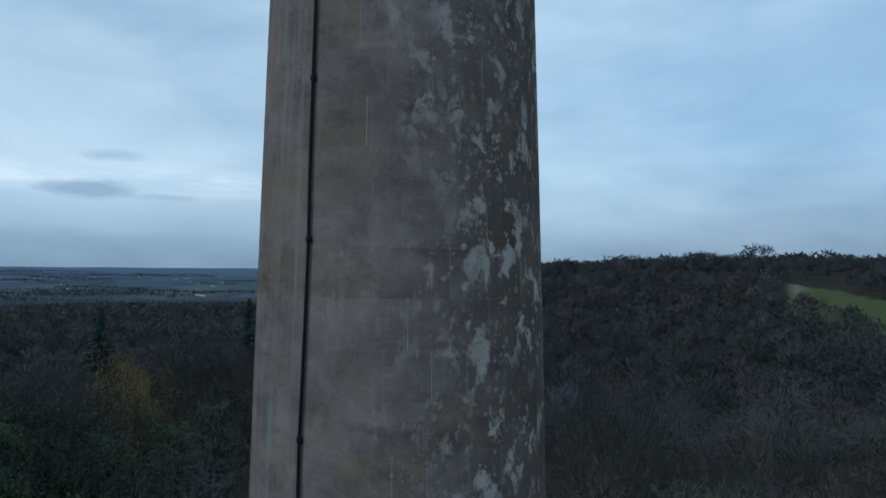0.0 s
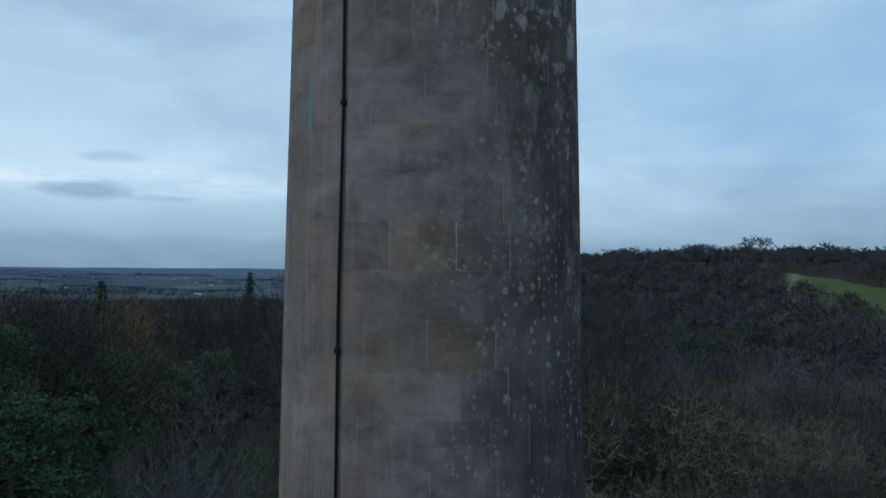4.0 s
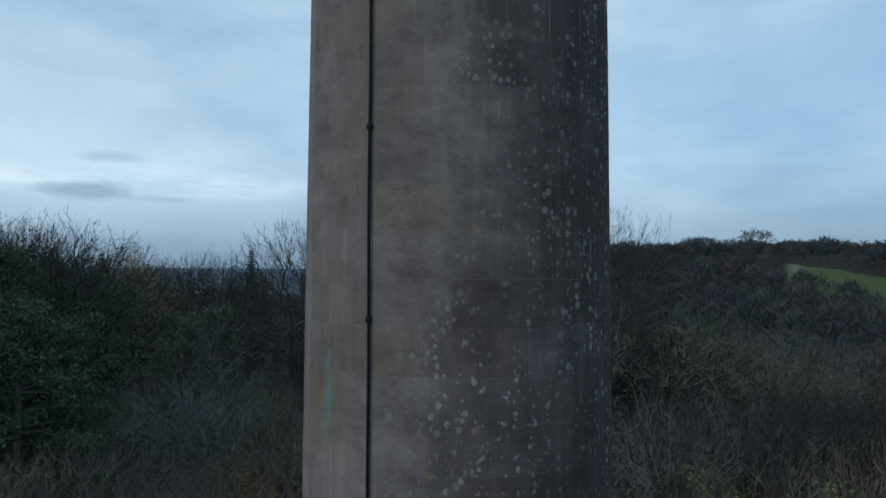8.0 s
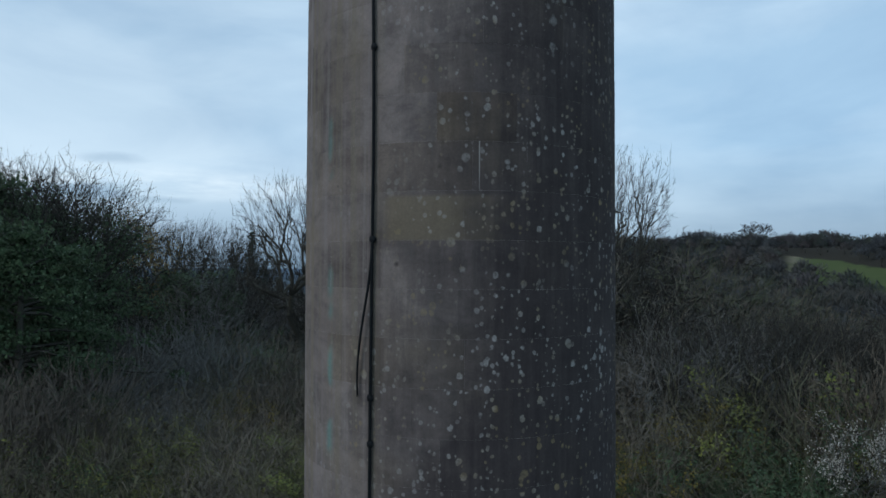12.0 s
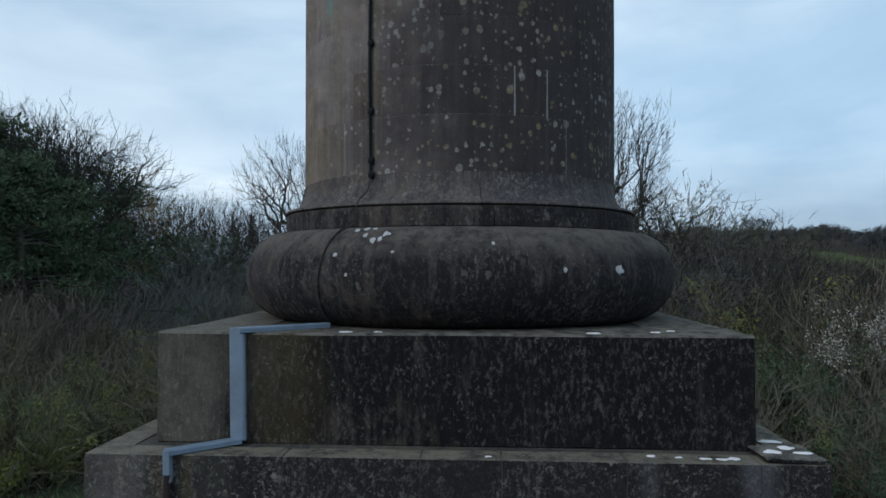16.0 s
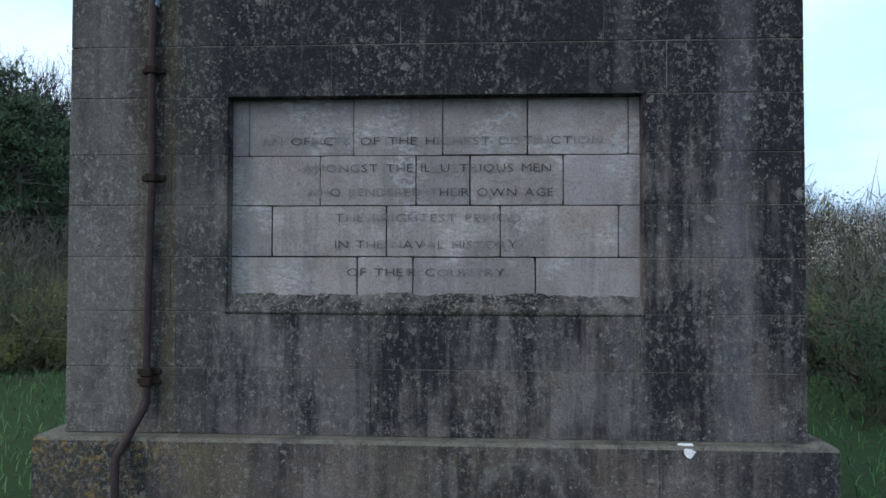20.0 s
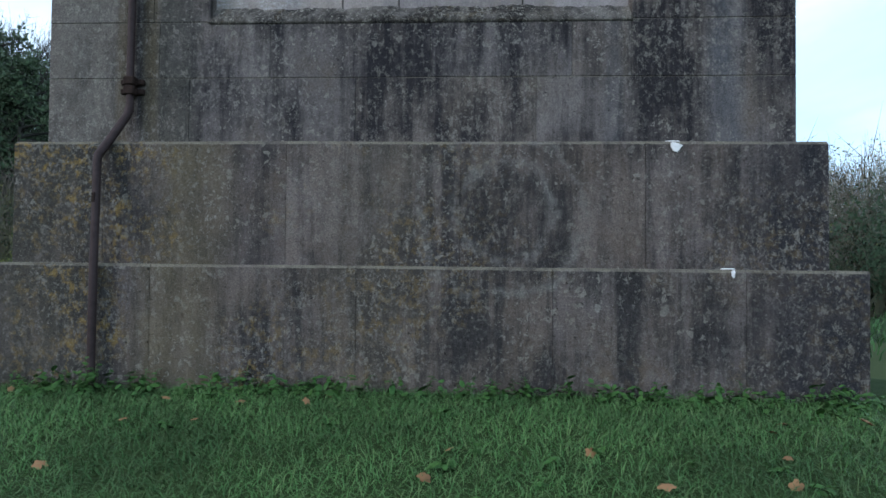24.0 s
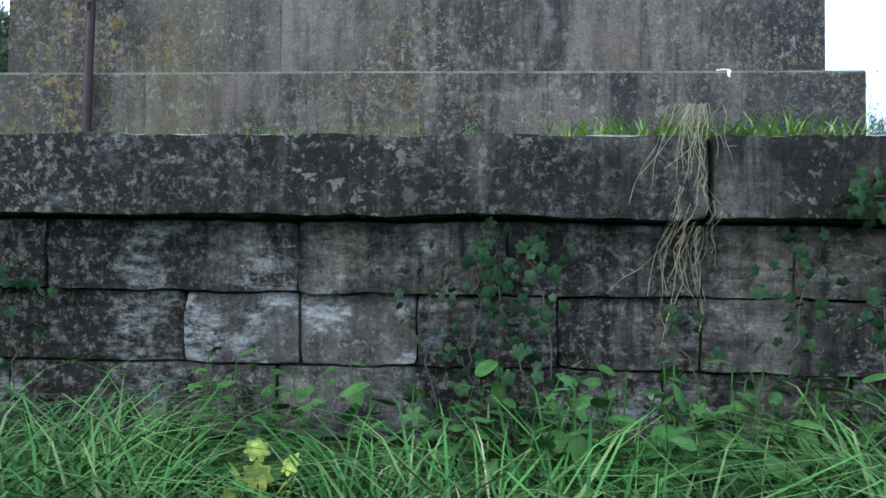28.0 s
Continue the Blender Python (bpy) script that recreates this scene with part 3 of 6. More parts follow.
GOLD_LEAF = leafy("golden_leaves", [(0.130, 0.100, 0.022), (0.095, 0.078, 0.022), (0.062, 0.058, 0.024), (0.150, 0.120, 0.032), (0.045, 0.050, 0.022)], 0.6, 0.3, soft=0.6)
SEED_FLUFF = leafy("seed_heads", [(0.25, 0.25, 0.24), (0.19, 0.19, 0.18), (0.31, 0.305, 0.295)], 0.9, soft=0.6)
GRASS = leafy("grass_blades", [(0.014, 0.05, 0.014), (0.03, 0.10, 0.026), (0.06, 0.155, 0.045), (0.007, 0.024, 0.007), (0.12, 0.18, 0.07), (0.02, 0.065, 0.018)], 0.5, 0.0, (3.5, 0.7))
LAWN = leafy("lawn_blades", [(0.036, 0.090, 0.032), (0.054, 0.122, 0.044), (0.045, 0.104, 0.036), (0.085, 0.135, 0.058), (0.028, 0.068, 0.026)], 0.55, 0.0, (1.2, 0.7))
BRIGHT = leafy("bright_grass", [(0.085, 0.18, 0.034), (0.115, 0.22, 0.042), (0.15, 0.24, 0.055), (0.065, 0.14, 0.03), (0.21, 0.25, 0.085)], 0.5, 0.0, (3.0, 0.5))
DRY = leafy("dry_grass", [(0.20, 0.18, 0.13), (0.29, 0.265, 0.20), (0.13, 0.115, 0.08)], 0.8, 0.0)
IVY = leafy("ivy_leaves", [(0.014, 0.034, 0.014), (0.028, 0.055, 0.024), (0.02, 0.044, 0.024), (0.055, 0.085, 0.045)], 0.35, 0.5, (55.0, 0.6))
NETTLE = leafy("weed_leaves", [(0.034, 0.088, 0.024), (0.058, 0.130, 0.036), (0.024, 0.062, 0.020), (0.095, 0.165, 0.05)], 0.45, 0.6, (50.0, 0.6))
YELLOW = leafy("yellow_leaves", [(0.26, 0.26, 0.05), (0.20, 0.25, 0.055), (0.29, 0.27, 0.08)], 0.5, 0.4, (60.0, 0.7), 0.1)
FALLEN = leafy("fallen_leaves", [(0.16, 0.05, 0.02), (0.22, 0.12, 0.06), (0.12, 0.07, 0.04), (0.28, 0.2, 0.12)], 0.8, 0.5)

# ---- building blocks ----
def thing(name, at=(0, 0, 0), **tags):
    """An Empty that carries the parts of one thing."""
    ob = new(name)
    ob.empty_display_size = 0.2
    ob.location = at
    return tagged(ob, **tags)


def part(name, data, material, parent=None, label=""):
    """A bmesh or mesh, in world coordinates, as one mesh object under a thing or part."""
    if isinstance(data, bmesh.types.BMesh):
        me = bpy.data.meshes.new(name)
        data.to_mesh(me)
        data.free()
    else:
        me = data
    if not me.materials:
        me.materials.append(material)
    ob = new(name, me)
    if parent is not None:
        ob.parent = parent
        ob.matrix_parent_inverse = Matrix.Translation(-parent.location)
    return tagged(ob, label=label)


def mesh(name, verts, faces, smooth=False):
    me = bpy.data.meshes.new(name)
    me.from_pydata([tuple(v) for v in verts], [], faces)
    me.update()
    if smooth:
        me.polygons.foreach_set("use_smooth", [True] * len(me.polygons))
        me.set_sharp_from_angle(angle=radians(40))
    return me


def quads(name, verts, crown=None, tint=None):
    """A mesh of loose polygons from an array (pieces, size, 3); crown: the lie of the mass at each point, tint: a colour at each point."""
    k, size = verts.shape[:2]
    me = bpy.data.meshes.new(name)
    me.vertices.add(k * size)
    me.vertices.foreach_set("co", np.asarray(verts, dtype=np.float32).ravel())
    me.loops.add(k * size)
    me.loops.foreach_set("vertex_index", np.arange(k * size, dtype=np.int32))
    me.polygons.add(k)
    me.polygons.foreach_set("loop_start", np.arange(0, k * size, size, dtype=np.int32))
    me.polygons.foreach_set("loop_total", np.full(k, size, dtype=np.int32))
    me.update(calc_edges=True)
    if crown is not None:
        me.attributes.new("crown", "FLOAT_VECTOR", "POINT").data.foreach_set("vector", np.asarray(crown, dtype=np.float32).ravel())
    if tint is not None:
        me.attributes.new("tint", "FLOAT_COLOR", "POINT").data.foreach_set("color", np.asarray(tint, dtype=np.float32).ravel())
    return me


def mass(verts, heart, lift=0.25):
    """The lie of a crown's mass at each point: away from its heart and a little upwards."""
    d = np.asarray(verts, dtype=float) - np.asarray(heart, dtype=float)
    d = d / (np.linalg.norm(d, axis=-1, keepdims=True) + 1e-6) + np.array([0, 0, lift])
    return d / (np.linalg.norm(d, axis=-1, keepdims=True) + 1e-6)


def massed(name, verts, heart, lift=0.25):
    """Loose pieces that share the lie of one crown."""
    return quads(name, verts, mass(verts, heart, lift))


def array_mesh(name, verts, faces):
    """A mesh from arrays: vertices (n, 3), faces (m, 4) or (m, 3)."""
    size = faces.shape[1]
    me = bpy.data.meshes.new(name)
    me.vertices.add(len(verts))
    me.vertices.foreach_set("co", np.asarray(verts, dtype=np.float32).ravel())
    me.loops.add(faces.size)
    me.loops.foreach_set("vertex_index", faces.astype(np.int32).ravel())
    me.polygons.add(len(faces))
    me.polygons.foreach_set("loop_start", np.arange(0, faces.size, size, dtype=np.int32))
    me.polygons.foreach_set("loop_total", np.full(len(faces), size, dtype=np.int32))
    me.update(calc_edges=True)
    return me


def wobble(v, scale, amount):
    return noise.noise_vector(Vector(v) * scale) * amount


def chamfer_box(x0, x1, y0, y1, z0, z1, c=0.008, rough=0.0):
    """A block with chamfered edges: 24 points, each corner split in three. c: one size, or one each for the edges' x, y and z offsets."""
    cc = c if isinstance(c, tuple) else (c, c, c)
    lo, hi = Vector((x0, y0, z0)), Vector((x1, y1, z1))
    verts, key = [], {}
    for sx in (0, 1):
        for sy in (0, 1):
            for sz in (0, 1):
                s = (sx, sy, sz)
                corner = Vector((hi if s[a] else lo)[a] for a in range(3))
                for a in range(3):
                    v = corner.copy()
                    for b in range(3):
                        if b != a:
                            v[b] += -cc[b] if s[b] else cc[b]
                    key[s, a] = len(verts)
                    if rough:
                        v += wobble(v, 3.1, rough)
                    verts.append(v)
    faces = []
    for a in range(3):
        b, d = (a + 1) % 3, (a + 2) % 3
        for side in (0, 1):
            ring = []
            for u, w in ((0, 0), (1, 0), (1, 1), (0, 1)):
                s = [0, 0, 0]
                s[a], s[b], s[d] = side, u, w
                ring.append(key[tuple(s), a])
            faces.append(ring if side else ring[::-1])
        for u in (0, 1):
            for w in (0, 1):
                s, e = [0, 0, 0], [0, 0, 0]
                s[b], s[d], e[b], e[d], e[a] = u, w, u, w, 1
                s, e = tuple(s), tuple(e)
                q = [key[s, b], key[e, b], key[e, d], key[s, d]]
                faces.append(q if u == w else q[::-1])
    for sx in (0, 1):
        for sy in (0, 1):
            for sz in (0, 1):
                s = (sx, sy, sz)
                q = [key[s, a] for a in range(3)]
                faces.append(q if (sx + sy + sz) % 2 else q[::-1])
    return verts, faces


def block(name, box, material, parent, c=0.008, rough=0.004, label=""):
    return part(name, mesh(name, *chamfer_box(*box, c, rough)), material, parent, label)


def rough_block(name, box, material, parent, step=0.05, amount=0.012, rounding=0.018, label="", worn=0.0):
    """A stone with a weathered face: every side is a grid that is pushed in at the edges and roughened."""
    x0, x1, y0, y1, z0, z1 = box
    bm = bmesh.new()
    lo, hi = Vector((x0, y0, z0)), Vector((x1, y1, z1))
    mid, half = (lo + hi) / 2, (hi - lo) / 2
    grid = {}

    def vert(p):
        k = tuple(round(v, 5) for v in p)
        if k not in grid:
            q = Vector(p)
            d = [half[a] - abs(q[a] - mid[a]) for a in range(3)]
            for a in range(3):
                for b in range(3):
                    if b != a and d[a] < 1e-5 and d[b] < rounding:
                        q[a] += (rounding - d[b]) * 0.45 * (-1 if q[a] > mid[a] else 1)
            n = wobble(p, 5.0, amount) + wobble(p, 17.0, amount * 0.6) + wobble(p, 41.0, amount * 0.3)
            if worn and abs(p[2] - z0) < 1e-5:
                n.z += max(0.0, noise.noise(Vector(p) * 2.3)) * worn
            grid[k] = bm.verts.new(q + n)
        return grid[k]

    for a in range(3):
        b, d = (a + 1) % 3, (a + 2) % 3
        nb, nd = (max(1, round(2 * half[i] / step)) for i in (b, d))
        for side in (-1, 1):
            for i in range(nb):
                for j in range(nd):
                    ring = []
                    for u, w in ((i, j), (i + 1, j), (i + 1, j + 1), (i, j + 1)):
                        p = [0, 0, 0]
                        p[a] = mid[a] + side * half[a]
                        p[b], p[d] = lo[b] + 2 * half[b] * u / nb, lo[d] + 2 * half[d] * w / nd
                        ring.append(vert(p))
                    bm.faces.new(ring if side > 0 else ring[::-1]).smooth = True
    ob = part(name, bm, material, parent, label)
    ob.data.set_sharp_from_angle(angle=radians(38))
    return ob


def lathe(name, profile, material, parent, a0=0.0, a1=360.0, steps=96, label=""):
    """A turned piece round the z axis from (radius, height) pairs; a0 to a1 in degrees, 0 towards -y, growing to +x."""
    full = a1 - a0 >= 360
    angles = [radians(a0 + (a1 - a0) * i / steps) for i in range(steps if full else steps + 1)]
    verts = [(r * math.sin(a), -r * math.cos(a), z) for a in angles for r, z in profile]
    k, n = len(profile), len(angles)
    faces = [(i * k + j, (i + 1) % n * k + j, (i + 1) % n * k + j + 1, i * k + j + 1)
             for i in range(n if full else n - 1) for j in range(k - 1)]
    if not full:
        faces += [tuple(range(k))[::-1], tuple((n - 1) * k + j for j in range(k))]
    return part(name, mesh(name, verts, faces, True), material, parent, label)


def tube(name, points, radius, material, parent=None, sides=10, label="", taper=None):
    """A bent round bar through points."""
    pts = [Vector(p) for p in points]
    verts, faces = [], []
    for i, p in enumerate(pts):
        way = (pts[min(i + 1, len(pts) - 1)] - pts[max(i - 1, 0)]).normalized()
        u = way.orthogonal().normalized() if i == 0 else (u - way * u.dot(way)).normalized()
        w = way.cross(u)
        r = radius if taper is None else radius + (taper - radius) * i / (len(pts) - 1)
        verts += [p + (u * math.cos(2 * math.pi * j / sides) + w * math.sin(2 * math.pi * j / sides)) * r for j in range(sides)]
    for i in range(len(pts) - 1):
        faces += [(i * sides + j, i * sides + (j + 1) % sides, (i + 1) * sides + (j + 1) % sides, (i + 1) * sides + j) for j in range(sides)]
    faces += [tuple(range(sides))[::-1], tuple(range(len(verts) - sides, len(verts)))]
    return part(name, mesh(name, verts, faces, True), material, parent, label)


# ---- ground ----
TERRACE, FOOT = -0.29, -1.17   # levels above and below the terrace wall
WALL_Y = -4.86


def smooth(a, b, x):
    t = np.clip((np.asarray(x, dtype=float) - a) / (b - a), 0, 1)
    return t * t * (3 - 2 * t)


RINGS = [0, 14, 40, 80, 150, 200, 260, 330, 400, 470, 560, 800, 1100, 1500, 3000, 4900, 9000]
PLAIN = [-0.3, -0.5, -2.0, -5.0, -10, -13, -16, -18, -20, -23, -26, -34, -48, -66, -50, -12, -10]
RIDGE = [-0.3, -0.5, -2.5, -6.0, -12, -13, -10, -2, 9, 15.5, 16, 11, 3, -20, -40, -12, -10]


def height(x, y):
    """The lie of the land: a hilltop, a plain to the north-west and a ridge across a valley to the north-east."""
    x, y = np.asarray(x, dtype=float), np.asarray(y, dtype=float)
    r = np.hypot(x, y)
    az = np.degrees(np.arctan2(x, y))
    side = smooth(-14, 4, az) * (1 - smooth(120, 170, az))
    z = np.interp(r, RINGS, PLAIN) * (1 - side) + np.interp(r, RINGS, RIDGE) * side
    east = np.clip((az - 5) / 25, 0, 1) * side
    z = z + east * 8.5 * smooth(330, 470, r) * (1 - smooth(900, 1500, r))
    z = z + side * smooth(330, 460, r) * (1 - smooth(800, 1200, r)) * (1.2 * np.sin(az * 0.55 + 0.8) + 0.9 * np.sin(az * 1.3 + r * 0.01))
    roll = np.sin(x * 0.011 + 1.3) * np.cos(y * 0.013) * 3.0 + np.sin(x * 0.031 + y * 0.022) * 1.2
    z = z + roll * smooth(60, 200, r)
    z = np.where(r < 30, z + 0.05 * np.sin(x * 1.3) * np.cos(y * 1.1) * smooth(4.5, 9, r), z)
    z = z - 0.085 * (1 - smooth(-4.7, -3.3, y)) * (1 - smooth(8, 16, r))
    front = 1 - smooth(-4.835, -4.795, y)
    return z - front * (TERRACE - 0.085 - FOOT) * (1 - smooth(8, 16, r)) + 0.01


def axis_steps(lo, hi):
    v, out, s = 0.0, [0.0], 0.45
    while v < 9000:
        s = 0.45 if v < 14 else s * 1.12
        v += s
        out.append(v)
    full = [-a for a in out[:0:-1]] + out
    return np.array(sorted(set(full + [-4.835, -4.82, -4.805, -4.79, -4.7, -4.6])))


def build_ground():
    xs, ys = axis_steps(-9000, 9000), axis_steps(-9000, 9000)
    gx, gy = np.meshgrid(xs, ys)
    verts = np.stack([gx, gy, height(gx, gy)], -1).reshape(-1, 3)
    nx, ny = len(xs), len(ys)
    i = (np.arange(ny - 1)[:, None] * nx + np.arange(nx - 1)[None, :]).ravel()
    me = array_mesh("ground", verts, np.stack([i, i + 1, i + nx + 1, i + nx], 1))
    me.polygons.foreach_set("use_smooth", [True] * len(me.polygons))
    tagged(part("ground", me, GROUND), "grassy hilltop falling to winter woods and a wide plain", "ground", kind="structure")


build_ground()

# ---- monument ----
W, S1, S2, PL = 2.35, 2.479, 2.629, 2.024   # half widths: pedestal, upper step, lower step, plinth
Z0, Z1, Z2, Z3, Z4 = -0.45, 0.405, 1.165, 4.10, 4.85


def shaft_radius(z):
    return 1.406 + 0.0162 * z - 0.0009 * z * z


def square_course(name, w, z0, z1, parent, material, splits, deep=0.5, c=0.012, rough=0.006, label=""):
    """Four sides of long stones; splits: joints of the front and, mirrored, of the other sides."""
    g = 0.0003
    if not isinstance(c, tuple):
        c = (0.0012, c, c)
    cuts = [-w, *splits, w]
    for a, b in zip(cuts, cuts[1:]):
        block(name, (a + g, b - g, -w, -w + deep, z0, z1), material, parent, c, rough, label)
        block(name, (-b + g, -a - g, w - deep, w, z0, z1), material, parent, c, rough, label)
    inner = [-w + deep, *[s for s in splits if abs(s) < w - deep - 0.2], w - deep]
    for a, b in zip(inner, inner[1:]):
        for x in (-w, w - deep):
            block(name, (x, x + deep, a + g, b - g, z0, z1), material, parent, (c[1], c[0], c[2]), rough, label)


def splash(x, y, z, size, parent, seed, up=True, drip=0.0):
    """A thin white patch with an uneven rim."""
    rng = random.Random(seed)
    n = 18
    rim = [size * (0.65 + 0.5 * noise.noise(Vector((math.cos(i * 2 * math.pi / n) * 1.3, math.sin(i * 2 * math.pi / n) * 1.3, seed * 3.7)))) for i in range(n)]
    verts, faces = [], []
    for h, k in ((0.0, 1.0), (0.006, 0.85)):
        for i in range(n):
            a = i * 2 * math.pi / n
            u, v = math.cos(a) * rim[i] * k, math.sin(a) * rim[i] * k * 0.6
            verts.append((x + u, y + v, z + h) if up else (x + u, y - h, z + v - (drip * rng.random() if math.sin(a) < -0.5 else 0)))
    faces = [(i, (i + 1) % n, n + (i + 1) % n, n + i) for i in range(n)] + [tuple(range(n, 2 * n))]
    part("white_patch", mesh("white_patch", verts, faces), WHITE, parent, "white lichen and bird lime patch")


def build_monument():
    mon = thing("monument", label="tall weathered limestone column on a stepped square pedestal", category="monument")
    # lower steps
    lower = part("lower_step", mesh("lower_step", *chamfer_box(-S2 + 0.06, S2 - 0.06, -S2 + 0.06, S2 - 0.06, Z0, Z1 - 0.01)), MORTAR, mon, "lichen-spotted bottom step")
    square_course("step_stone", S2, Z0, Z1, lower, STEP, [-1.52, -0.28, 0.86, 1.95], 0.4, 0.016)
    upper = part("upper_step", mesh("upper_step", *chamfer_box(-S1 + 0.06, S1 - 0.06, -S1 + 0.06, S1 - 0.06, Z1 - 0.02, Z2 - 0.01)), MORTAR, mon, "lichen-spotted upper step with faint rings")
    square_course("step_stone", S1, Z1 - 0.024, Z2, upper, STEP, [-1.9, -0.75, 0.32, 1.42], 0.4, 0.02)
    # pedestal
    body = part("pedestal", mesh("pedestal", *chamfer_box(-W + 0.2, W - 0.2, -W + 0.2, W - 0.2, Z2 - 0.02, Z3 - 0.01)), MORTAR, mon, "black-crusted pedestal of squared blocks")
    rows = [(1.165, 1.59, [-2.35, -1.42, -0.35, 0.78, 1.62, 2.35]), (1.59, 1.95, [-2.35, -1.62, -0.9, 0.12, 1.0, 1.36, 2.35]),
            (1.95, 2.30, [-2.35, -1.66, -1.29, None, 1.36, 1.62, 2.35]), (2.30, 2.635, [-2.35, -1.78, -1.29, None, 1.36, 1.98, 2.35]),
            (2.635, 2.965, [-2.35, -1.66, -1.29, None, 1.36, 1.60, 2.35]), (2.965, 3.335, [-2.35, -1.72, -1.29, None, 1.36, 1.78, 2.35]),
            (3.335, 3.672, [-2.35, -1.57, -0.62, 0.29, 1.51, 2.35]), (3.672, 4.10, [-2.35, -1.72, -1.05, -0.17, 0.345, 1.12, 1.93, 2.35])]
    g = 0.0026
    for x0, x1, z0, z1 in ((-2.30, 2.30, 1.175, 1.93), (-2.30, -1.32, 1.93, 3.36), (1.39, 2.30, 1.93, 3.36), (-2.30, 2.30, 3.36, 4.09)):
        block("bed_mortar", (x0, x1, -W + 0.0045, -W + 0.21, z0, z1), PALE_MORTAR, body, 0.002, 0.0)
    for z0, z1, cuts in rows:
        g = 0.0026 if z0 > 3.3 else 0.0012
        for a, b in zip(cuts, cuts[1:]):
            if a is None or b is None:
                continue
            block("stone_block", (a + g, b - g, -W, -W + 0.22, z0 + g, z1 - g), DIE, body, (0.003, 0.004, 0.003), 0.0022)
        full = [c for c in cuts if c is not None]
        for a, b in zip(full, full[1:]):
            block("stone_block", (-b + g, -a - g, W - 0.22, W, z0 + g, z1 - g), DIE, body, (0.002, 0.003, 0.002), 0.003)
        ends = [-W + 0.22, *[c for c in full if abs(c) < 1.8], W - 0.22]
        for a, b in zip(ends, ends[1:]):
            for x in (-W, W - 0.22):
                block("stone_block", (x, x + 0.22, a + g, b - g, z0 + g, z1 - g), DIE, body, (0.002, 0.003, 0.002), 0.003)
    # sunk tablet
    tablet = part("tablet", mesh("tablet", *chamfer_box(-1.32, 1.39, -2.19, -2.12, 1.93, 3.36)), MORTAR, mon, "sunk tablet of pale stones with cut capitals")
    rows = [(2.967, 3.36, [-1.32, -1.184, -0.487, 0.096, 0.647, 1.291, 1.39]), (2.64, 2.967, [-1.32, -0.707, -0.077, 0.276, 0.877, 1.39]),
            (2.305, 2.64, [-1.32, -1.025, -0.268, 0.471, 1.227, 1.39]), (2.02, 2.305, [-1.32, -0.459, -0.095, 0.697, 1.39])]
    rng = random.Random(4)
    for z0, z1, cuts in rows:
        for a, b in zip(cuts, cuts[1:]):
            j = 0.0008 + 0.0034 * rng.random() ** 2
            rough_block("tablet_stone", (a + j, b - j, -2.252 - 0.004 * rng.random(), -2.13, z0 + j, z1 - j), TABLET, tablet, 0.035, 0.0013, 0.004)
    bm = bmesh.new()
    n = 170
    ring = []
    for i in range(n + 1):
        x = -1.30 + 2.67 * i / n
        ragged = 0.04 * abs(noise.noise(Vector((x * 2.3, 0, 0)))) + 0.012 * noise.noise(Vector((x * 11, 5, 0))) + 0.010 * noise.noise(Vector((x * 31, 2, 0)))
        pts = [(x, -2.22, 2.055 + ragged), (x, -2.28 + ragged * 0.4, 2.05 + ragged), (x, -2.352, 1.962 + ragged * 0.5), (x, -2.354, 1.935), (x, -2.22, 1.935)]
        ring.append([bm.verts.new(p) for p in pts])
    for a, b in zip(ring, ring[1:]):
        for k in range(4):
            bm.faces.new((a[k], a[k + 1], b[k + 1], b[k])).smooth = True
    bmesh.ops.recalc_face_normals(bm, faces=bm.faces[:])
    part("sill", bm, SILL, tablet, "crumbling sloped sill, broken to pale stone")
    words = [("AN OFFICER OF THE HIGHEST DISTINCTION", 3.064, -1.106, 1.139), ("AMONGST THE ILLUSTRIOUS MEN", 2.886, -0.819, 0.812),
             ("WHO RENDERED THEIR OWN AGE", 2.728, -0.817, 0.826), ("THE BRIGHTEST PERIOD", 2.562, -0.605, 0.619),
             ("IN THE NAVAL HISTORY", 2.388, -0.604, 0.593), ("OF THEIR COUNTRY", 2.207, -0.524, 0.513)]
    glyphs = {}

    def glyph(ch):
        if ch not in glyphs:
            curve = bpy.data.curves.new("letter", "FONT")
            curve.body, curve.size, curve.extrude, curve.offset, curve.resolution_u = ch, 0.082, 0.001, -0.0012, 2
            ob = bpy.data.objects.new("letter", curve)
            scene.collection.objects.link(ob)
            me = bpy.data.meshes.new_from_object(ob.evaluated_get(bpy.context.evaluated_depsgraph_get()))
            bpy.data.objects.remove(ob)
            xs = [v.co.x for v in me.vertices]
            for v in me.vertices:
                v.co.x -= min(xs)
            pale = me.copy()
            me.materials.clear()
            pale.materials.clear()
            me.materials.append(INK)
            pale.materials.append(FAINT)
            glyphs[ch] = me, pale, max(xs) - min(xs)
        return glyphs[ch]

    for line, z, x0, x1 in words:
        wide = sum(0.034 if ch == " " else glyph(ch)[2] + 0.013 for ch in line)
        k, x = (x1 - x0) / wide, x0
        for ch in line:
            if ch == " ":
                x += 0.034 * k
                continue
            worn = noise.noise(Vector((x * 2.1, z * 3.0, 4.0))) + rng.uniform(-0.25, 0.25) < 0.04
            ob = part("letter", glyph(ch)[1 if worn else 0], INK, tablet)
            ob.matrix_basis = pose(x, -2.2608, z - 0.028, 90) @ Matrix.Diagonal((k, 0.92, 1, 1))
            x += (glyph(ch)[2] + 0.013) * k
    # plinth
    slab = part("plinth", mesh("plinth", *chamfer_box(-PL + 0.05, PL - 0.05, -PL + 0.05, PL - 0.05, Z3 - 0.02, Z4 - 0.008)), MORTAR, mon, "black-streaked square plinth")
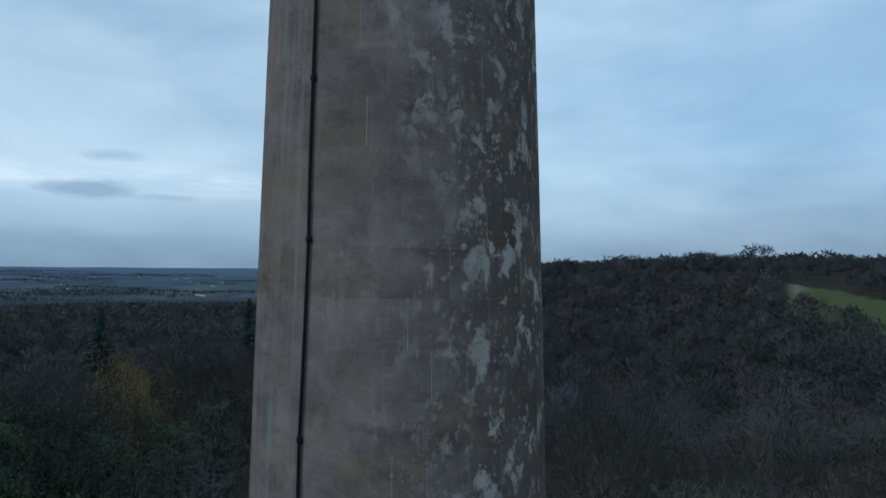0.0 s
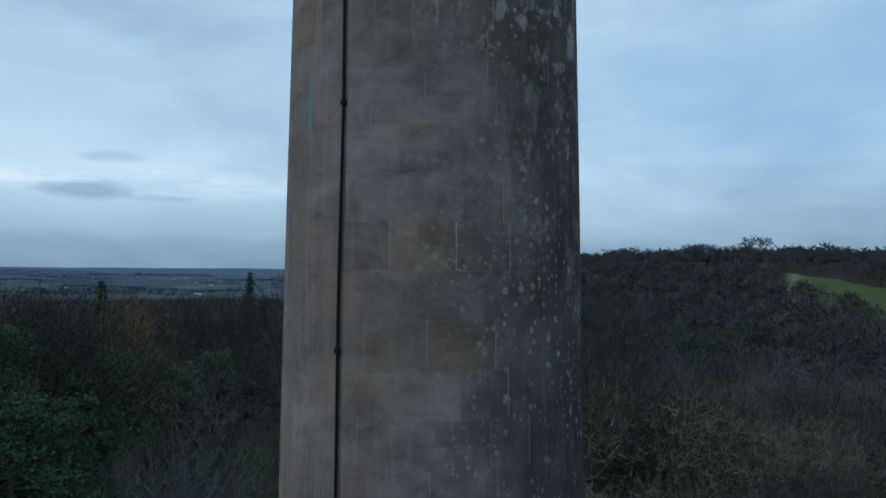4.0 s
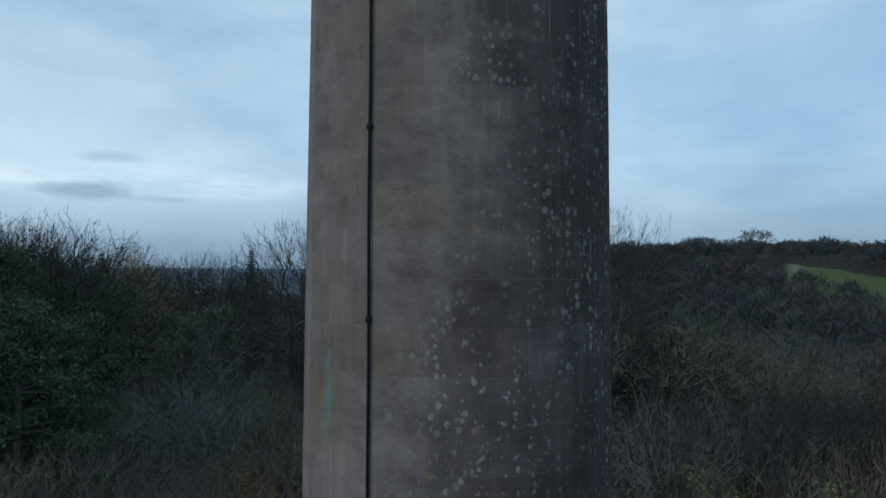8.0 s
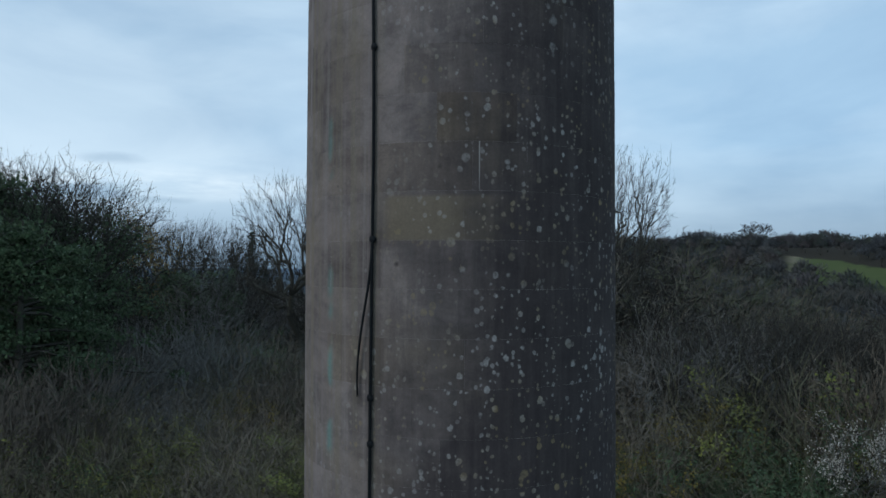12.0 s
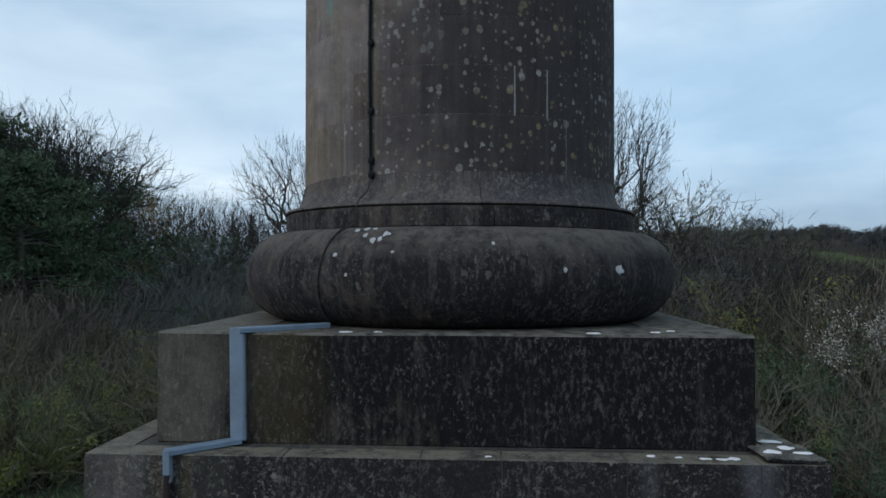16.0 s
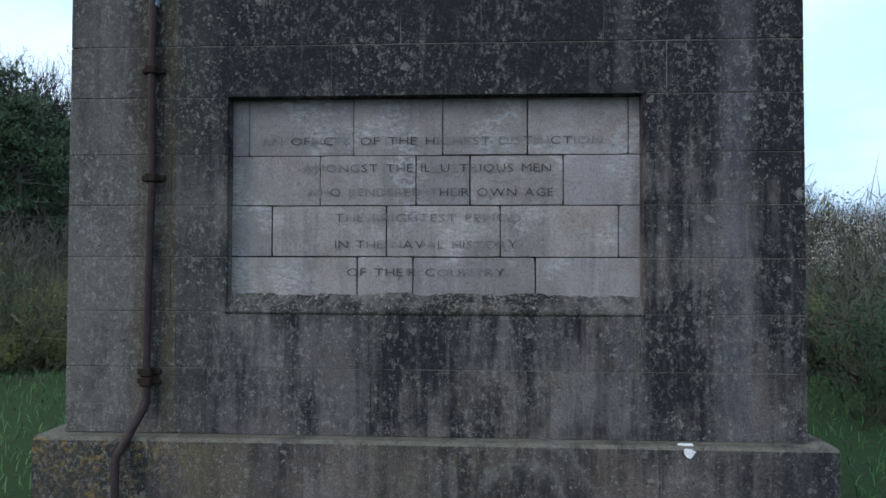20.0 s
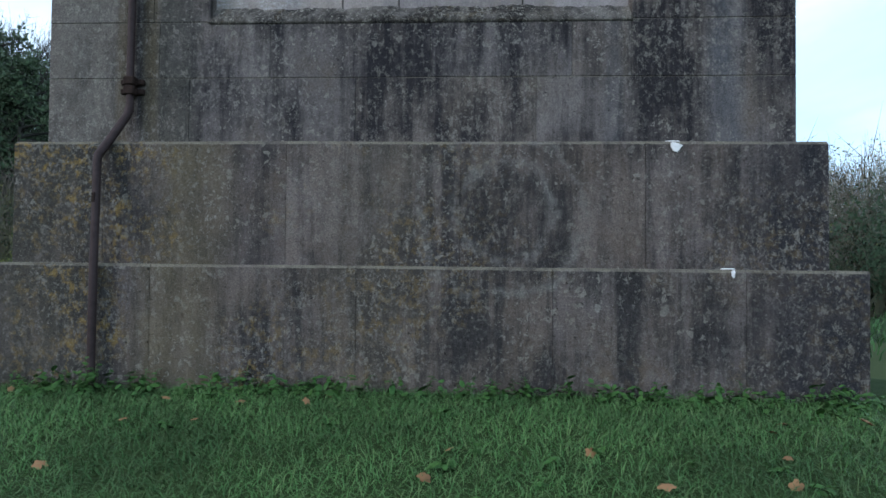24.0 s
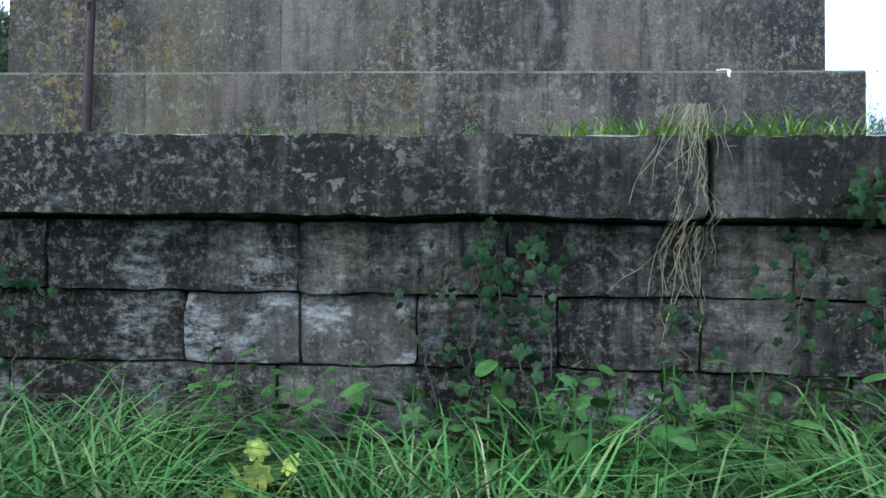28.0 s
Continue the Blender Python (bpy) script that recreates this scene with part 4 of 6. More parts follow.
    square_course("plinth_stone", PL, Z3 - 0.018, Z4, slab, BASE, [-0.838, 0.05, 0.958], 0.6, 0.014, 0.008)
    # moulded base
    base = part("base_moulding", mesh("base_moulding", *chamfer_box(-1.0, 1.0, -1.0, 1.0, Z4 - 0.01, 5.9)), MORTAR, mon, "turned base of a fat roll, fillet and hollow")
    roll = [(1.30, Z4)] + [(1.66 + 0.33 * math.cos(a), 5.228 + 0.375 * math.sin(a)) for a in np.linspace(-1.45, 1.5, 17)] + [(1.60, 5.602)]
    cuts = [-65, -36, -23.5, 12.5, 41, 90, 150, 210, 260, 295]
    for a, b in zip(cuts, cuts[1:]):
        lathe("roll_stone", roll, ROLL, base, a + 0.05, b - 0.05, max(4, round((b - a) / 3)))
    fillet = [(1.30, 5.595), (1.622, 5.597), (1.638, 5.612), (1.638, 5.752), (1.628, 5.764), (1.30, 5.764)]
    hollow = [(1.30, 5.767), (1.640, 5.769), (1.652, 5.778), (1.645, 5.792), (1.615, 5.805)] + [(1.60 - 0.13 * math.sin(a), 5.80 + 0.24 * (1 - math.cos(a))) for a in np.linspace(0.15, 1.57, 8)] + [(1.30, 6.045)]
    cuts = [-70, -31, 8, 46, 100, 160, 220, 290]
    for a, b in zip(cuts, cuts[1:]):
        # darker stone here: dirt and undercut shade both put into its colour
        lathe("fillet_stone", fillet, ROLL, base, a + 3.08, b + 2.92, max(4, round((b - a) / 3)))
        lathe("hollow_stone", hollow, HOLLOW, base, a + 0.08, b - 0.08, max(4, round((b - a) / 3)))

    def roll_patch(deg, phi, size, seed):
        """A white lichen patch that lies on the roll."""
        n, verts = 16, []
        for h, k in ((0.0, 1.0), (0.004, 0.82)):
            for i in range(n):
                t = i * 2 * math.pi / n
                rim = size * k * (0.7 + 0.55 * noise.noise(Vector((math.cos(t) * 1.4, math.sin(t) * 1.4, seed * 2.9))))
                a, p = radians(deg) + math.cos(t) * rim / 1.9, phi + math.sin(t) * rim / 0.36
                r, z = 1.66 + (0.332 + h) * math.cos(p), 5.228 + (0.377 + h) * math.sin(p)
                verts.append((r * math.sin(a), -r * math.cos(a), z))
        faces = [(i, (i + 1) % n, n + (i + 1) % n, n + i) for i in range(n)] + [tuple(range(n, 2 * n))]
        part("white_patch", mesh("white_patch", verts, faces), PALE_LICHEN, base, "white lichen patch")

    for i, (deg, phi, size) in enumerate([(-19.5, 0.93, 0.028), (-17.2, 0.80, 0.035), (-15.5, 0.82, 0.030), (-14.6, 0.98, 0.040), (-23.0, 1.18, 0.035), (-20.5, 1.22, 0.030), (-25.3, 0.45, 0.024), (-22, 0.05, 0.02), (24, 0.15, 0.022), (-18.3, 1.22, 0.03), (38.5, 0.15, 0.05), (-12, 0.5, 0.016), (9, 0.7, 0.018)]):
        roll_patch(deg, phi, size, i)
    rough_block("corner_cap", (1.96, 2.345, -2.345, -1.95, Z3 - 0.004, Z3 + 0.032), BASE, body, 0.03, 0.008, 0.02, "raised corner of the cap, edged with white lichen")
    # white patches
    for i, (x, y, z, s) in enumerate([(1.30, -2.22, Z3, 0.045), (1.46, -2.24, Z3, 0.035), (1.62, -2.26, Z3, 0.05), (1.72, -2.27, Z3, 0.05), (1.80, -2.25, Z3, 0.055),
                                      (2.05, -2.2, Z3 + 0.035, 0.09), (2.17, -2.1, Z3 + 0.035, 0.09), (2.2, -1.8, Z3, 0.1), (2.24, -2.22, Z3 + 0.035, 0.08), (2.12, -1.6, Z3, 0.09), (0.26, -2.29, Z3, 0.03), (0.98, -1.95, Z4, 0.07),
                                      (1.42, -1.85, Z4, 0.05), (1.55, -1.75, Z4, 0.05), (-0.72, -1.96, Z4, 0.06), (-0.5, -1.95, Z4, 0.04), (-1.5, -1.75, Z4, 0.06), (-1.42, -1.62, Z4, 0.05)]):
        splash(x, y, z + 0.001, s, slab if z > 4.5 else body, i)
    splash(1.588, -2.43, Z2 + 0.001, 0.075, upper, 31)
    splash(1.60, -2.483, Z2 - 0.03, 0.05, upper, 32, False, 0.02)
    splash(1.86, -2.59, Z1 + 0.001, 0.06, lower, 33)
    splash(1.875, -2.633, Z1 - 0.012, 0.018, lower, 34, False, 0.03)
    # shaft
    shaft = lathe("shaft", [(shaft_radius(z) - 0.0016, z) for z in np.linspace(5.95, 27.8, 40)], SHAFT_JOINT, mon, 0, 360, 96, "tapering shaft of squared blocks")
    rng = random.Random(11)
    rest_v, rest_f, z, row = [], [], 6.0357, 0
    while z < 27.6:
        h = 0.3807 if row else 0.3427
        if row == 0:
            z = 6.03
            h = 9.14 - 0.3807 * 8 - 6.03 + 0.3807 - 0.0
        a = rng.uniform(0, 22) - 112
        turn = a + 360
        while a < turn - 0.01:
            da = rng.choice((13, 16, 19, 22, 26, 31)) + rng.uniform(-2, 2)
            if a + da > turn - 9:
                da = turn - a
            front = a > -100 and a + da < 100
            n = max(3, round(da / 4.5))
            gap = rng.choice((0.02, 0.05, 0.13, 0.19) if z > 14.5 else (0.01, 0.012, 0.014, 0.018))
            verts, faces = [], []
            proud = rng.uniform(-0.0003, 0.0003)
            for i in range(n + 1):
                ang = radians(a + gap + (da - 2 * gap) * i / n)
                lip = 0.0004 if i in (0, n) else 0.0
                for zz, inset in ((z + 0.0005, 0.0003), (z + 0.006, lip), (z + h - 0.006, lip), (z + h - 0.0005, 0.0003)):
                    r = shaft_radius(zz) + proud - inset
                    verts.append((r * math.sin(ang), -r * math.cos(ang), zz))
                r = shaft_radius(z) - 0.06
                verts.append((r * math.sin(ang), -r * math.cos(ang), z + h))
                verts.append((r * math.sin(ang), -r * math.cos(ang), z))
            for i in range(n):
                for k in range(6):
                    faces.append((i * 6 + k, (i + 1) * 6 + k, (i + 1) * 6 + (k + 1) % 6, i * 6 + (k + 1) % 6))
            faces += [tuple(range(6))[::-1], tuple(n * 6 + k for k in range(6))]
            if front and z < 26.2:
                me = mesh("stone_block", verts, faces, True)
                part("stone_block", me, SHAFT, shaft)
            else:
                o = len(rest_v)
                rest_v += verts
                rest_f += [tuple(o + i for i in f) for f in faces]
            a += da
        z, row = z + h, row + 1
    tagged(part("rear_masonry", mesh("rear_masonry", rest_v, rest_f, True), SHAFT, shaft), kind="stuff")


build_monument()


def on_shaft(deg, z, out=0.0):
    r = shaft_radius(z) + out
    return (r * math.sin(radians(deg)), -r * math.cos(radians(deg)), z)


def build_conductor():
    con = thing("lightning_conductor", on_shaft(-26, 6.0), label="thin black conductor cable clipped down the column", category="cable")
    angle = [(27.8, -26.9), (25.8, -26.8), (24.05, -26.5), (22.5, -28.0), (20.75, -27.7), (19.24, -27.4), (17.26, -27.8), (15.72, -27.0), (14.17, -27.0), (12.62, -26.5), (10.68, -25.6), (9.15, -25.7), (7.9, -26.3), (6.03, -25.9)]
    zs = np.linspace(27.8, 6.03, 140)
    al = np.interp(-zs, [-z for z, _ in angle], [a for _, a in angle])
    tube("cable", [on_shaft(a + 0.25 * math.sin(z * 2.1) * math.sin(z * 0.7), z, 0.02) for a, z in zip(al, zs)], 0.013, CABLE, con, 8)
    over = [(1.49, 6.02), (1.52, 5.9), (1.63, 5.82), (1.66, 5.76), (1.655, 5.64), (1.70, 5.612)] + [(1.665 + 0.333 * math.cos(t), 5.228 + 0.385 * math.sin(t)) for t in np.linspace(1.35, -1.2, 14)]
    tube("lower_cable", [(r * math.sin(radians(-25.9 - i * 0.25)), -r * math.cos(radians(-25.9 - i * 0.25)), z) for i, (r, z) in enumerate(over)], 0.007, GREY_CABLE, con, 8, "grey cable end over the roll")
    loose = np.linspace(9.1, 7.9, 14)
    tube("loose_end", [on_shaft(-25.9 - 5.2 * float(smooth(9.05, 7.95, z)), z, 0.018 + 0.025 * math.sin((9.1 - z) * 2.6)) for z in loose], 0.011, CABLE, con, 8, taper=0.008)
    for z in (25.3, 24.05, 22.53, 20.75, 19.24, 17.26, 15.72, 14.17, 12.62, 10.68, 9.15, 7.9, 7.54, 7.07, 6.53, 6.14, 6.03):
        a = float(np.interp(-z, [-q for q, _ in angle], [b for _, b in angle]))
        bm = bmesh.new()
        bmesh.ops.create_icosphere(bm, subdivisions=2, radius=1.0)
        x, y, zz = on_shaft(a, z, 0.016)
        bm.transform(pose(x, y, zz, 0, 0, a) @ Matrix.Diagonal((0.03, 0.022, 0.036, 1)))
        part("clip", bm, CABLE, con)


def build_channel():
    ch = thing("cable_channel", (-1.45, -2.05, 4.3), label="pale blue-grey metal channel over the plinth", category="cable channel")

    def run(name, a, b, wide, thick, up):
        a, b, up = Vector(a), Vector(b), Vector(up).normalized()
        way = (b - a).normalized()
        side = way.cross(up)
        verts, faces = [], []
        for p in (a, b):
            for s, t in ((-0.5, 0), (-0.5, 0.8), (-0.38, 1), (0.38, 1), (0.5, 0.8), (0.5, 0)):
                verts.append(p + side * wide * s + up * thick * t)
        faces = [(k, (k + 1) % 6, 6 + (k + 1) % 6, 6 + k) for k in range(6)] + [tuple(range(6))[::-1], tuple(range(6, 12))]
        return part(name, mesh(name, verts, faces), GALV, ch)

    run("top_run", (-0.93, -1.60, Z4 + 0.002), (-1.45, -2.06, Z4 + 0.002), 0.085, 0.035, (0, 0, 1))
    run("front_run", (-1.455, -PL - 0.002, Z4 + 0.035), (-1.44, -PL - 0.002, Z3 + 0.02), 0.105, 0.04, (0, -1, 0))
    run("ledge_run", (-1.43, -PL - 0.03, Z3 + 0.004), (-1.79, -W - 0.03, Z3 + 0.004), 0.085, 0.035, (0, 0, 1))
    run("drop_run", (-1.785, -W - 0.004, Z3 + 0.03), (-1.78, -W - 0.004, Z3 - 0.17), 0.05, 0.045, (0, -1, 0))
    for z in (4.72, 4.28):
        for dx in (-0.06, 0.06):
            bm = bmesh.new()
            bmesh.ops.create_cone(bm, cap_ends=True, segments=8, radius1=0.012, radius2=0.009, depth=0.012)
            bm.transform(pose(-1.447 + dx, -PL - 0.008, z, 90))
            part("screw", bm, IRON, ch)


def build_downpipe():
    dp = thing("downpipe", (-1.84, -2.68, -0.3), label="brown painted iron pipe with rusty clamps on the pedestal", category="pipe")
    tube("upper_pipe", [(-1.78, -2.385, 3.98), (-1.785, -2.39, 3.5), (-1.772, -2.39, 2.8), (-1.785, -2.39, 2.2), (-1.79, -2.392, 1.6), (-1.785, -2.395, 1.36)], 0.024, IRON, dp, 12)
    tube("offset_bend", [(-1.785, -2.395, 1.40), (-1.80, -2.41, 1.33), (-1.86, -2.50, 1.16), (-1.895, -2.56, 1.06), (-1.89, -2.575, 0.98)], 0.027, IRON, dp, 12)
    tube("lower_pipe", [(-1.89, -2.575, 1.01), (-1.875, -2.60, 0.8), (-1.845, -2.665, 0.40), (-1.84, -2.675, 0.1), (-1.842, -2.675, -0.34)], 0.025, IRON, dp, 12)
    for x, y, z in ((-1.78, -2.38, 3.51), (-1.775, -2.38, 2.81), (-1.785, -2.38, 1.56), (-1.785, -2.38, 1.50)):
        block("clamp", (x - 0.035, x + 0.035, y - 0.045, y + 0.03, z - 0.028, z + 0.028), RUST, dp, 0.008, 0.003)
        for s in (-1, 1):
            block("clamp_lug", (x + s * 0.052 - 0.025, x + s * 0.052 + 0.025, -2.375, -2.349, z - 0.018, z + 0.018), RUST, dp, 0.006, 0.003)
    block("joint_plate", (-1.888, -1.868, -2.632, -2.60, 0.77, 0.83), RUST, dp, 0.004, 0.001)


build_conductor()
build_channel()
build_downpipe()


# ---- terrace wall ----
def build_wall():
    wall = thing("terrace_wall", (0.4, WALL_Y, FOOT), label="low mossy terrace wall of coursed stones under a thick coping", category="wall", kind="structure")
    edges = [-8.0, -5.9, -3.6, -1.45, 1.03, 2.9, 5.0, 7.0, 9.0]
    rng = random.Random(3)
    for a, b in zip(edges, edges[1:]):
        near = a > -4 and b < 4
        d = rng.uniform(-0.01, 0.01)
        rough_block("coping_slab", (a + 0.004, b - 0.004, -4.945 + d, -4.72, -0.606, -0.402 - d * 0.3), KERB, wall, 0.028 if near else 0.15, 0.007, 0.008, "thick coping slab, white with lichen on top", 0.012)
    rows = [(-0.790, -0.615, [-8, -6.4, -4.9, -3.3, -2.2, -1.36, -0.618, 0.038, 0.557, 1.036, 1.25, 1.72, 2.5, 3.4, 5.0, 7, 9]),
            (-0.972, -0.796, [-8, -6, -4.2, -2.9, -1.9, -1.0, -0.258, 0.038, 0.339, 0.685, 1.036, 1.5, 2.2, 3.0, 4.4, 6.4, 9]),
            (-1.16, -0.98, [-8, -6.8, -5, -3.6, -2.4, -1.5, -0.72, -0.02, 0.5, 0.95, 1.4, 2.0, 2.8, 4, 6, 9])]
    for k, (z0, z1, cuts) in enumerate(rows):
        for a, b in zip(cuts, cuts[1:]):
            near = a > -2.3 and b < 2.6
            d = rng.uniform(-0.018, 0.012)
            rough_block("wall_stone", (a + 0.001, b - 0.001, WALL_Y + 0.012 * k - 0.012 + d, WALL_Y + 0.24, z0 - 0.002, z1 + 0.002), CHALKY if k == 1 and a in (-0.258, 0.038) else RUBBLE, wall, 0.026 if near else 0.12, 0.008, 0.005)
    block("wall_core", (-8, 9, WALL_Y + 0.07, -4.52, -1.3, -0.6), MORTAR, wall, 0.01, 0.0)


build_wall()

# ---- trees and shrubs ----
def bars(name, segs, sides):
    """Tapered bars from rows (x0, y0, z0, x1, y1, z1, r0, r1)."""
    s = np.asarray(segs, dtype=float)
    a, b = s[:, :3], s[:, 3:6]
    way = b - a
    way /= np.linalg.norm(way, axis=1, keepdims=True) + 1e-9
    ref = np.where(np.abs(way[:, 2:3]) > 0.8, np.array([[1.0, 0, 0]]), np.array([[0, 0, 1.0]]))
    u = np.cross(way, ref)
    u /= np.linalg.norm(u, axis=1, keepdims=True) + 1e-9
    w = np.cross(way, u)
    ring = []
    for p, r in ((a, s[:, 6]), (b, s[:, 7])):
        for k in range(sides):
            t = 2 * math.pi * k / sides
            ring.append(p + (u * math.cos(t) + w * math.sin(t)) * r[:, None])
    verts = np.stack(ring, 1).reshape(-1, 3)
    o = (np.arange(len(s)) * 2 * sides)[:, None]
    faces = np.concatenate([o + np.array([[k, (k + 1) % sides, sides + (k + 1) % sides, sides + k]]) for k in range(sides)])
    return array_mesh(name, verts, faces)


def ribbons(segs, width, rng, full=False, heart=None):
    """Flat tapering slips along rows of bars, turned at random or flat to the heart: an array (pieces, 3, 3)."""
    s = np.asarray(segs, dtype=float)
    a, b = s[:, :3], s[:, 3:6]
    ref = rng.normal(size=a.shape)
    if heart is not None:
        out = (a + b) / 2 - np.asarray(heart)
        ref = ref * 0.35 + out / (np.linalg.norm(out, axis=1, keepdims=True) + 1e-6)
    side = np.cross(b - a, ref)
    side /= np.linalg.norm(side, axis=1, keepdims=True) + 1e-9
    side *= np.broadcast_to(np.asarray(width, dtype=float), (len(s),))[:, None]
    if full:
        return np.stack([a - side, a + side, b + side * 0.6, b - side * 0.6], 1)
    return np.stack([a - side * 1.2, a + side * 1.2, b], 1)


def grow(rng, h, tips=420, wide=0.34, low=0.22, stems=1, twiglets=3, bend=0.12, r_tip=0.009):
    """Rows of bars of a bare tree of height h, in two lots: trunk and limbs, twigs. Limbs fork towards
    points spread through an uneven crown until each point has its twig."""
    n = rng.normal(size=(tips, 3))
    n /= np.linalg.norm(n, axis=1, keepdims=True)
    d = rng.uniform(0.12, 1.0, (tips, 1)) ** 0.42
    n[:, 2] = np.sign(n[:, 2]) * np.abs(n[:, 2]) ** 0.75
    lump = np.array([1 + 0.3 * noise.noise(Vector(v * 1.6) + Vector((h, tips * 0.01, 3))) for v in n])[:, None]
    mid, ry = h * (1 + low) / 2, h * (1 - low) / 2
    p = n * d * lump * np.array([[h * wide, h * wide, ry]]) + np.array([[0, 0, mid]])
    thick, thin = [], []

    def bar(a, b, r0, r1):
        m = (a + b) / 2 + rng.normal(size=3) * np.linalg.norm(b - a) * bend
        lot = thick if r0 > 0.035 else thin
        lot.append((*a, *m, r0, (r0 + r1) / 2))
        lot.append((*m, *b, (r0 + r1) / 2, r1))

    def fork(at, pts, r):
        k = len(pts)
        if k <= 2:
            for q in pts:
                bar(at, q, r, r_tip * 0.7)
                way = (q - at) / (np.linalg.norm(q - at) + 1e-6)
                for _ in range(twiglets):
                    f = rng.uniform(0.3, 1.0)
                    s = at + (q - at) * f
                    e = s + (way * 0.7 + rng.normal(size=3) * 0.75 + np.array([0, 0, 0.2])) * h * rng.uniform(0.012, 0.035)
                    thin.append((*s, *e, r_tip * 0.8, r_tip * 0.6))
            return
        c = min(4 if k > 30 else 3, k - 1)
        seeds = pts[rng.permutation(k)[:c]]
        for _ in range(3):
            own = np.argmin(((pts[:, None] - seeds[None]) ** 2).sum(-1), 1)
            seeds = np.array([pts[own == i].mean(0) if (own == i).any() else seeds[i] for i in range(c)])
        for i in range(c):
            mine = pts[own == i]
            if not len(mine):
                continue
            share = rng.uniform(0.34, 0.52)
            to = at + (mine.mean(0) - at) * share
            to += rng.normal(size=3) * 0.13 * np.linalg.norm(to - at)
            r1 = r_tip * len(mine) ** 0.47
            bar(at, to, min(r, r1 * 1.25), r1)
            fork(to, mine, r1)

    own = rng.integers(0, stems, tips) if stems > 1 else np.zeros(tips, int)
    for i in range(stems):
        mine = p[own == i]
        base = np.array([rng.normal() * 0.03 * h, rng.normal() * 0.03 * h, -0.3]) if stems > 1 else np.array([0, 0, -0.3])
        top = np.array([rng.normal() * 0.02 * h, rng.normal() * 0.02 * h, h * low * rng.uniform(0.75, 1.1)]) + (mine.mean(0) * np.array([0.3, 0.3, 0]) if stems > 1 else 0)
        r = r_tip * len(mine) ** 0.5
        bar(base, top, r * 1.35, r)
        fork(top, mine, r)
    return np.array(thick), np.array(thin)


def leaf_cloud(rng, centres, count, size, jitter, heart=None):
    """Small pointed leaves about given places: an array (pieces, 3, 3)."""
    c = centres[rng.integers(0, len(centres), count)] + rng.normal(size=(count, 3)) * jitter
    u = rng.normal(size=(count, 3))
    u /= np.linalg.norm(u, axis=1, keepdims=True)
    face = rng.normal(size=(count, 3))
    if heart is not None:
        out = c - np.asarray(heart)
        face = face * 0.45 + out / (np.linalg.norm(out, axis=1, keepdims=True) + 1e-6)
        u = np.cross(u, face)
        u /= np.linalg.norm(u, axis=1, keepdims=True)
    v = np.cross(u, face)
    v /= np.linalg.norm(v, axis=1, keepdims=True)
    s = (size * rng.uniform(0.6, 1.3, count))[:, None]
    return np.stack([c - u * s * 0.7 - v * s * 0.6, c - u * s * 0.5 + v * s * 0.6, c + u * s], 1)


def crown_lots(b, rng, material, heart):
    """The crown's branches and, apart, its finest twigs."""
    fine = np.isclose(b[:, 7], b[:, 6] * 0.75)
    return [("crown", massed("crown", ribbons(b[~fine], b[~fine][:, 6], rng, True, heart), heart), material), ("twigwork", massed("twigwork", ribbons(b[fine], b[fine][:, 6], rng, False, heart), heart), material)]


def plant(name, lots, label, category, group):
    """A thing at the origin from (part name, mesh, material) lots."""
    ob = thing(name, label=label, category=category, group=group)
    for pname, me, material in lots:
        bit = part(pname, me, material, ob)
        if pname in ("seed_fluff", "bough_frame"):
            tagged(bit, kind="stuff")
    return ob


def clumps(rng, centres, share, spread):
    """Some of the given places, picked in clumps."""
    seeds = centres[rng.permutation(len(centres))[:max(2, int(len(centres) * share))]]
    return centres[np.min(((centres[:, None] - seeds[None]) ** 2).sum(-1), 1) < spread * spread]


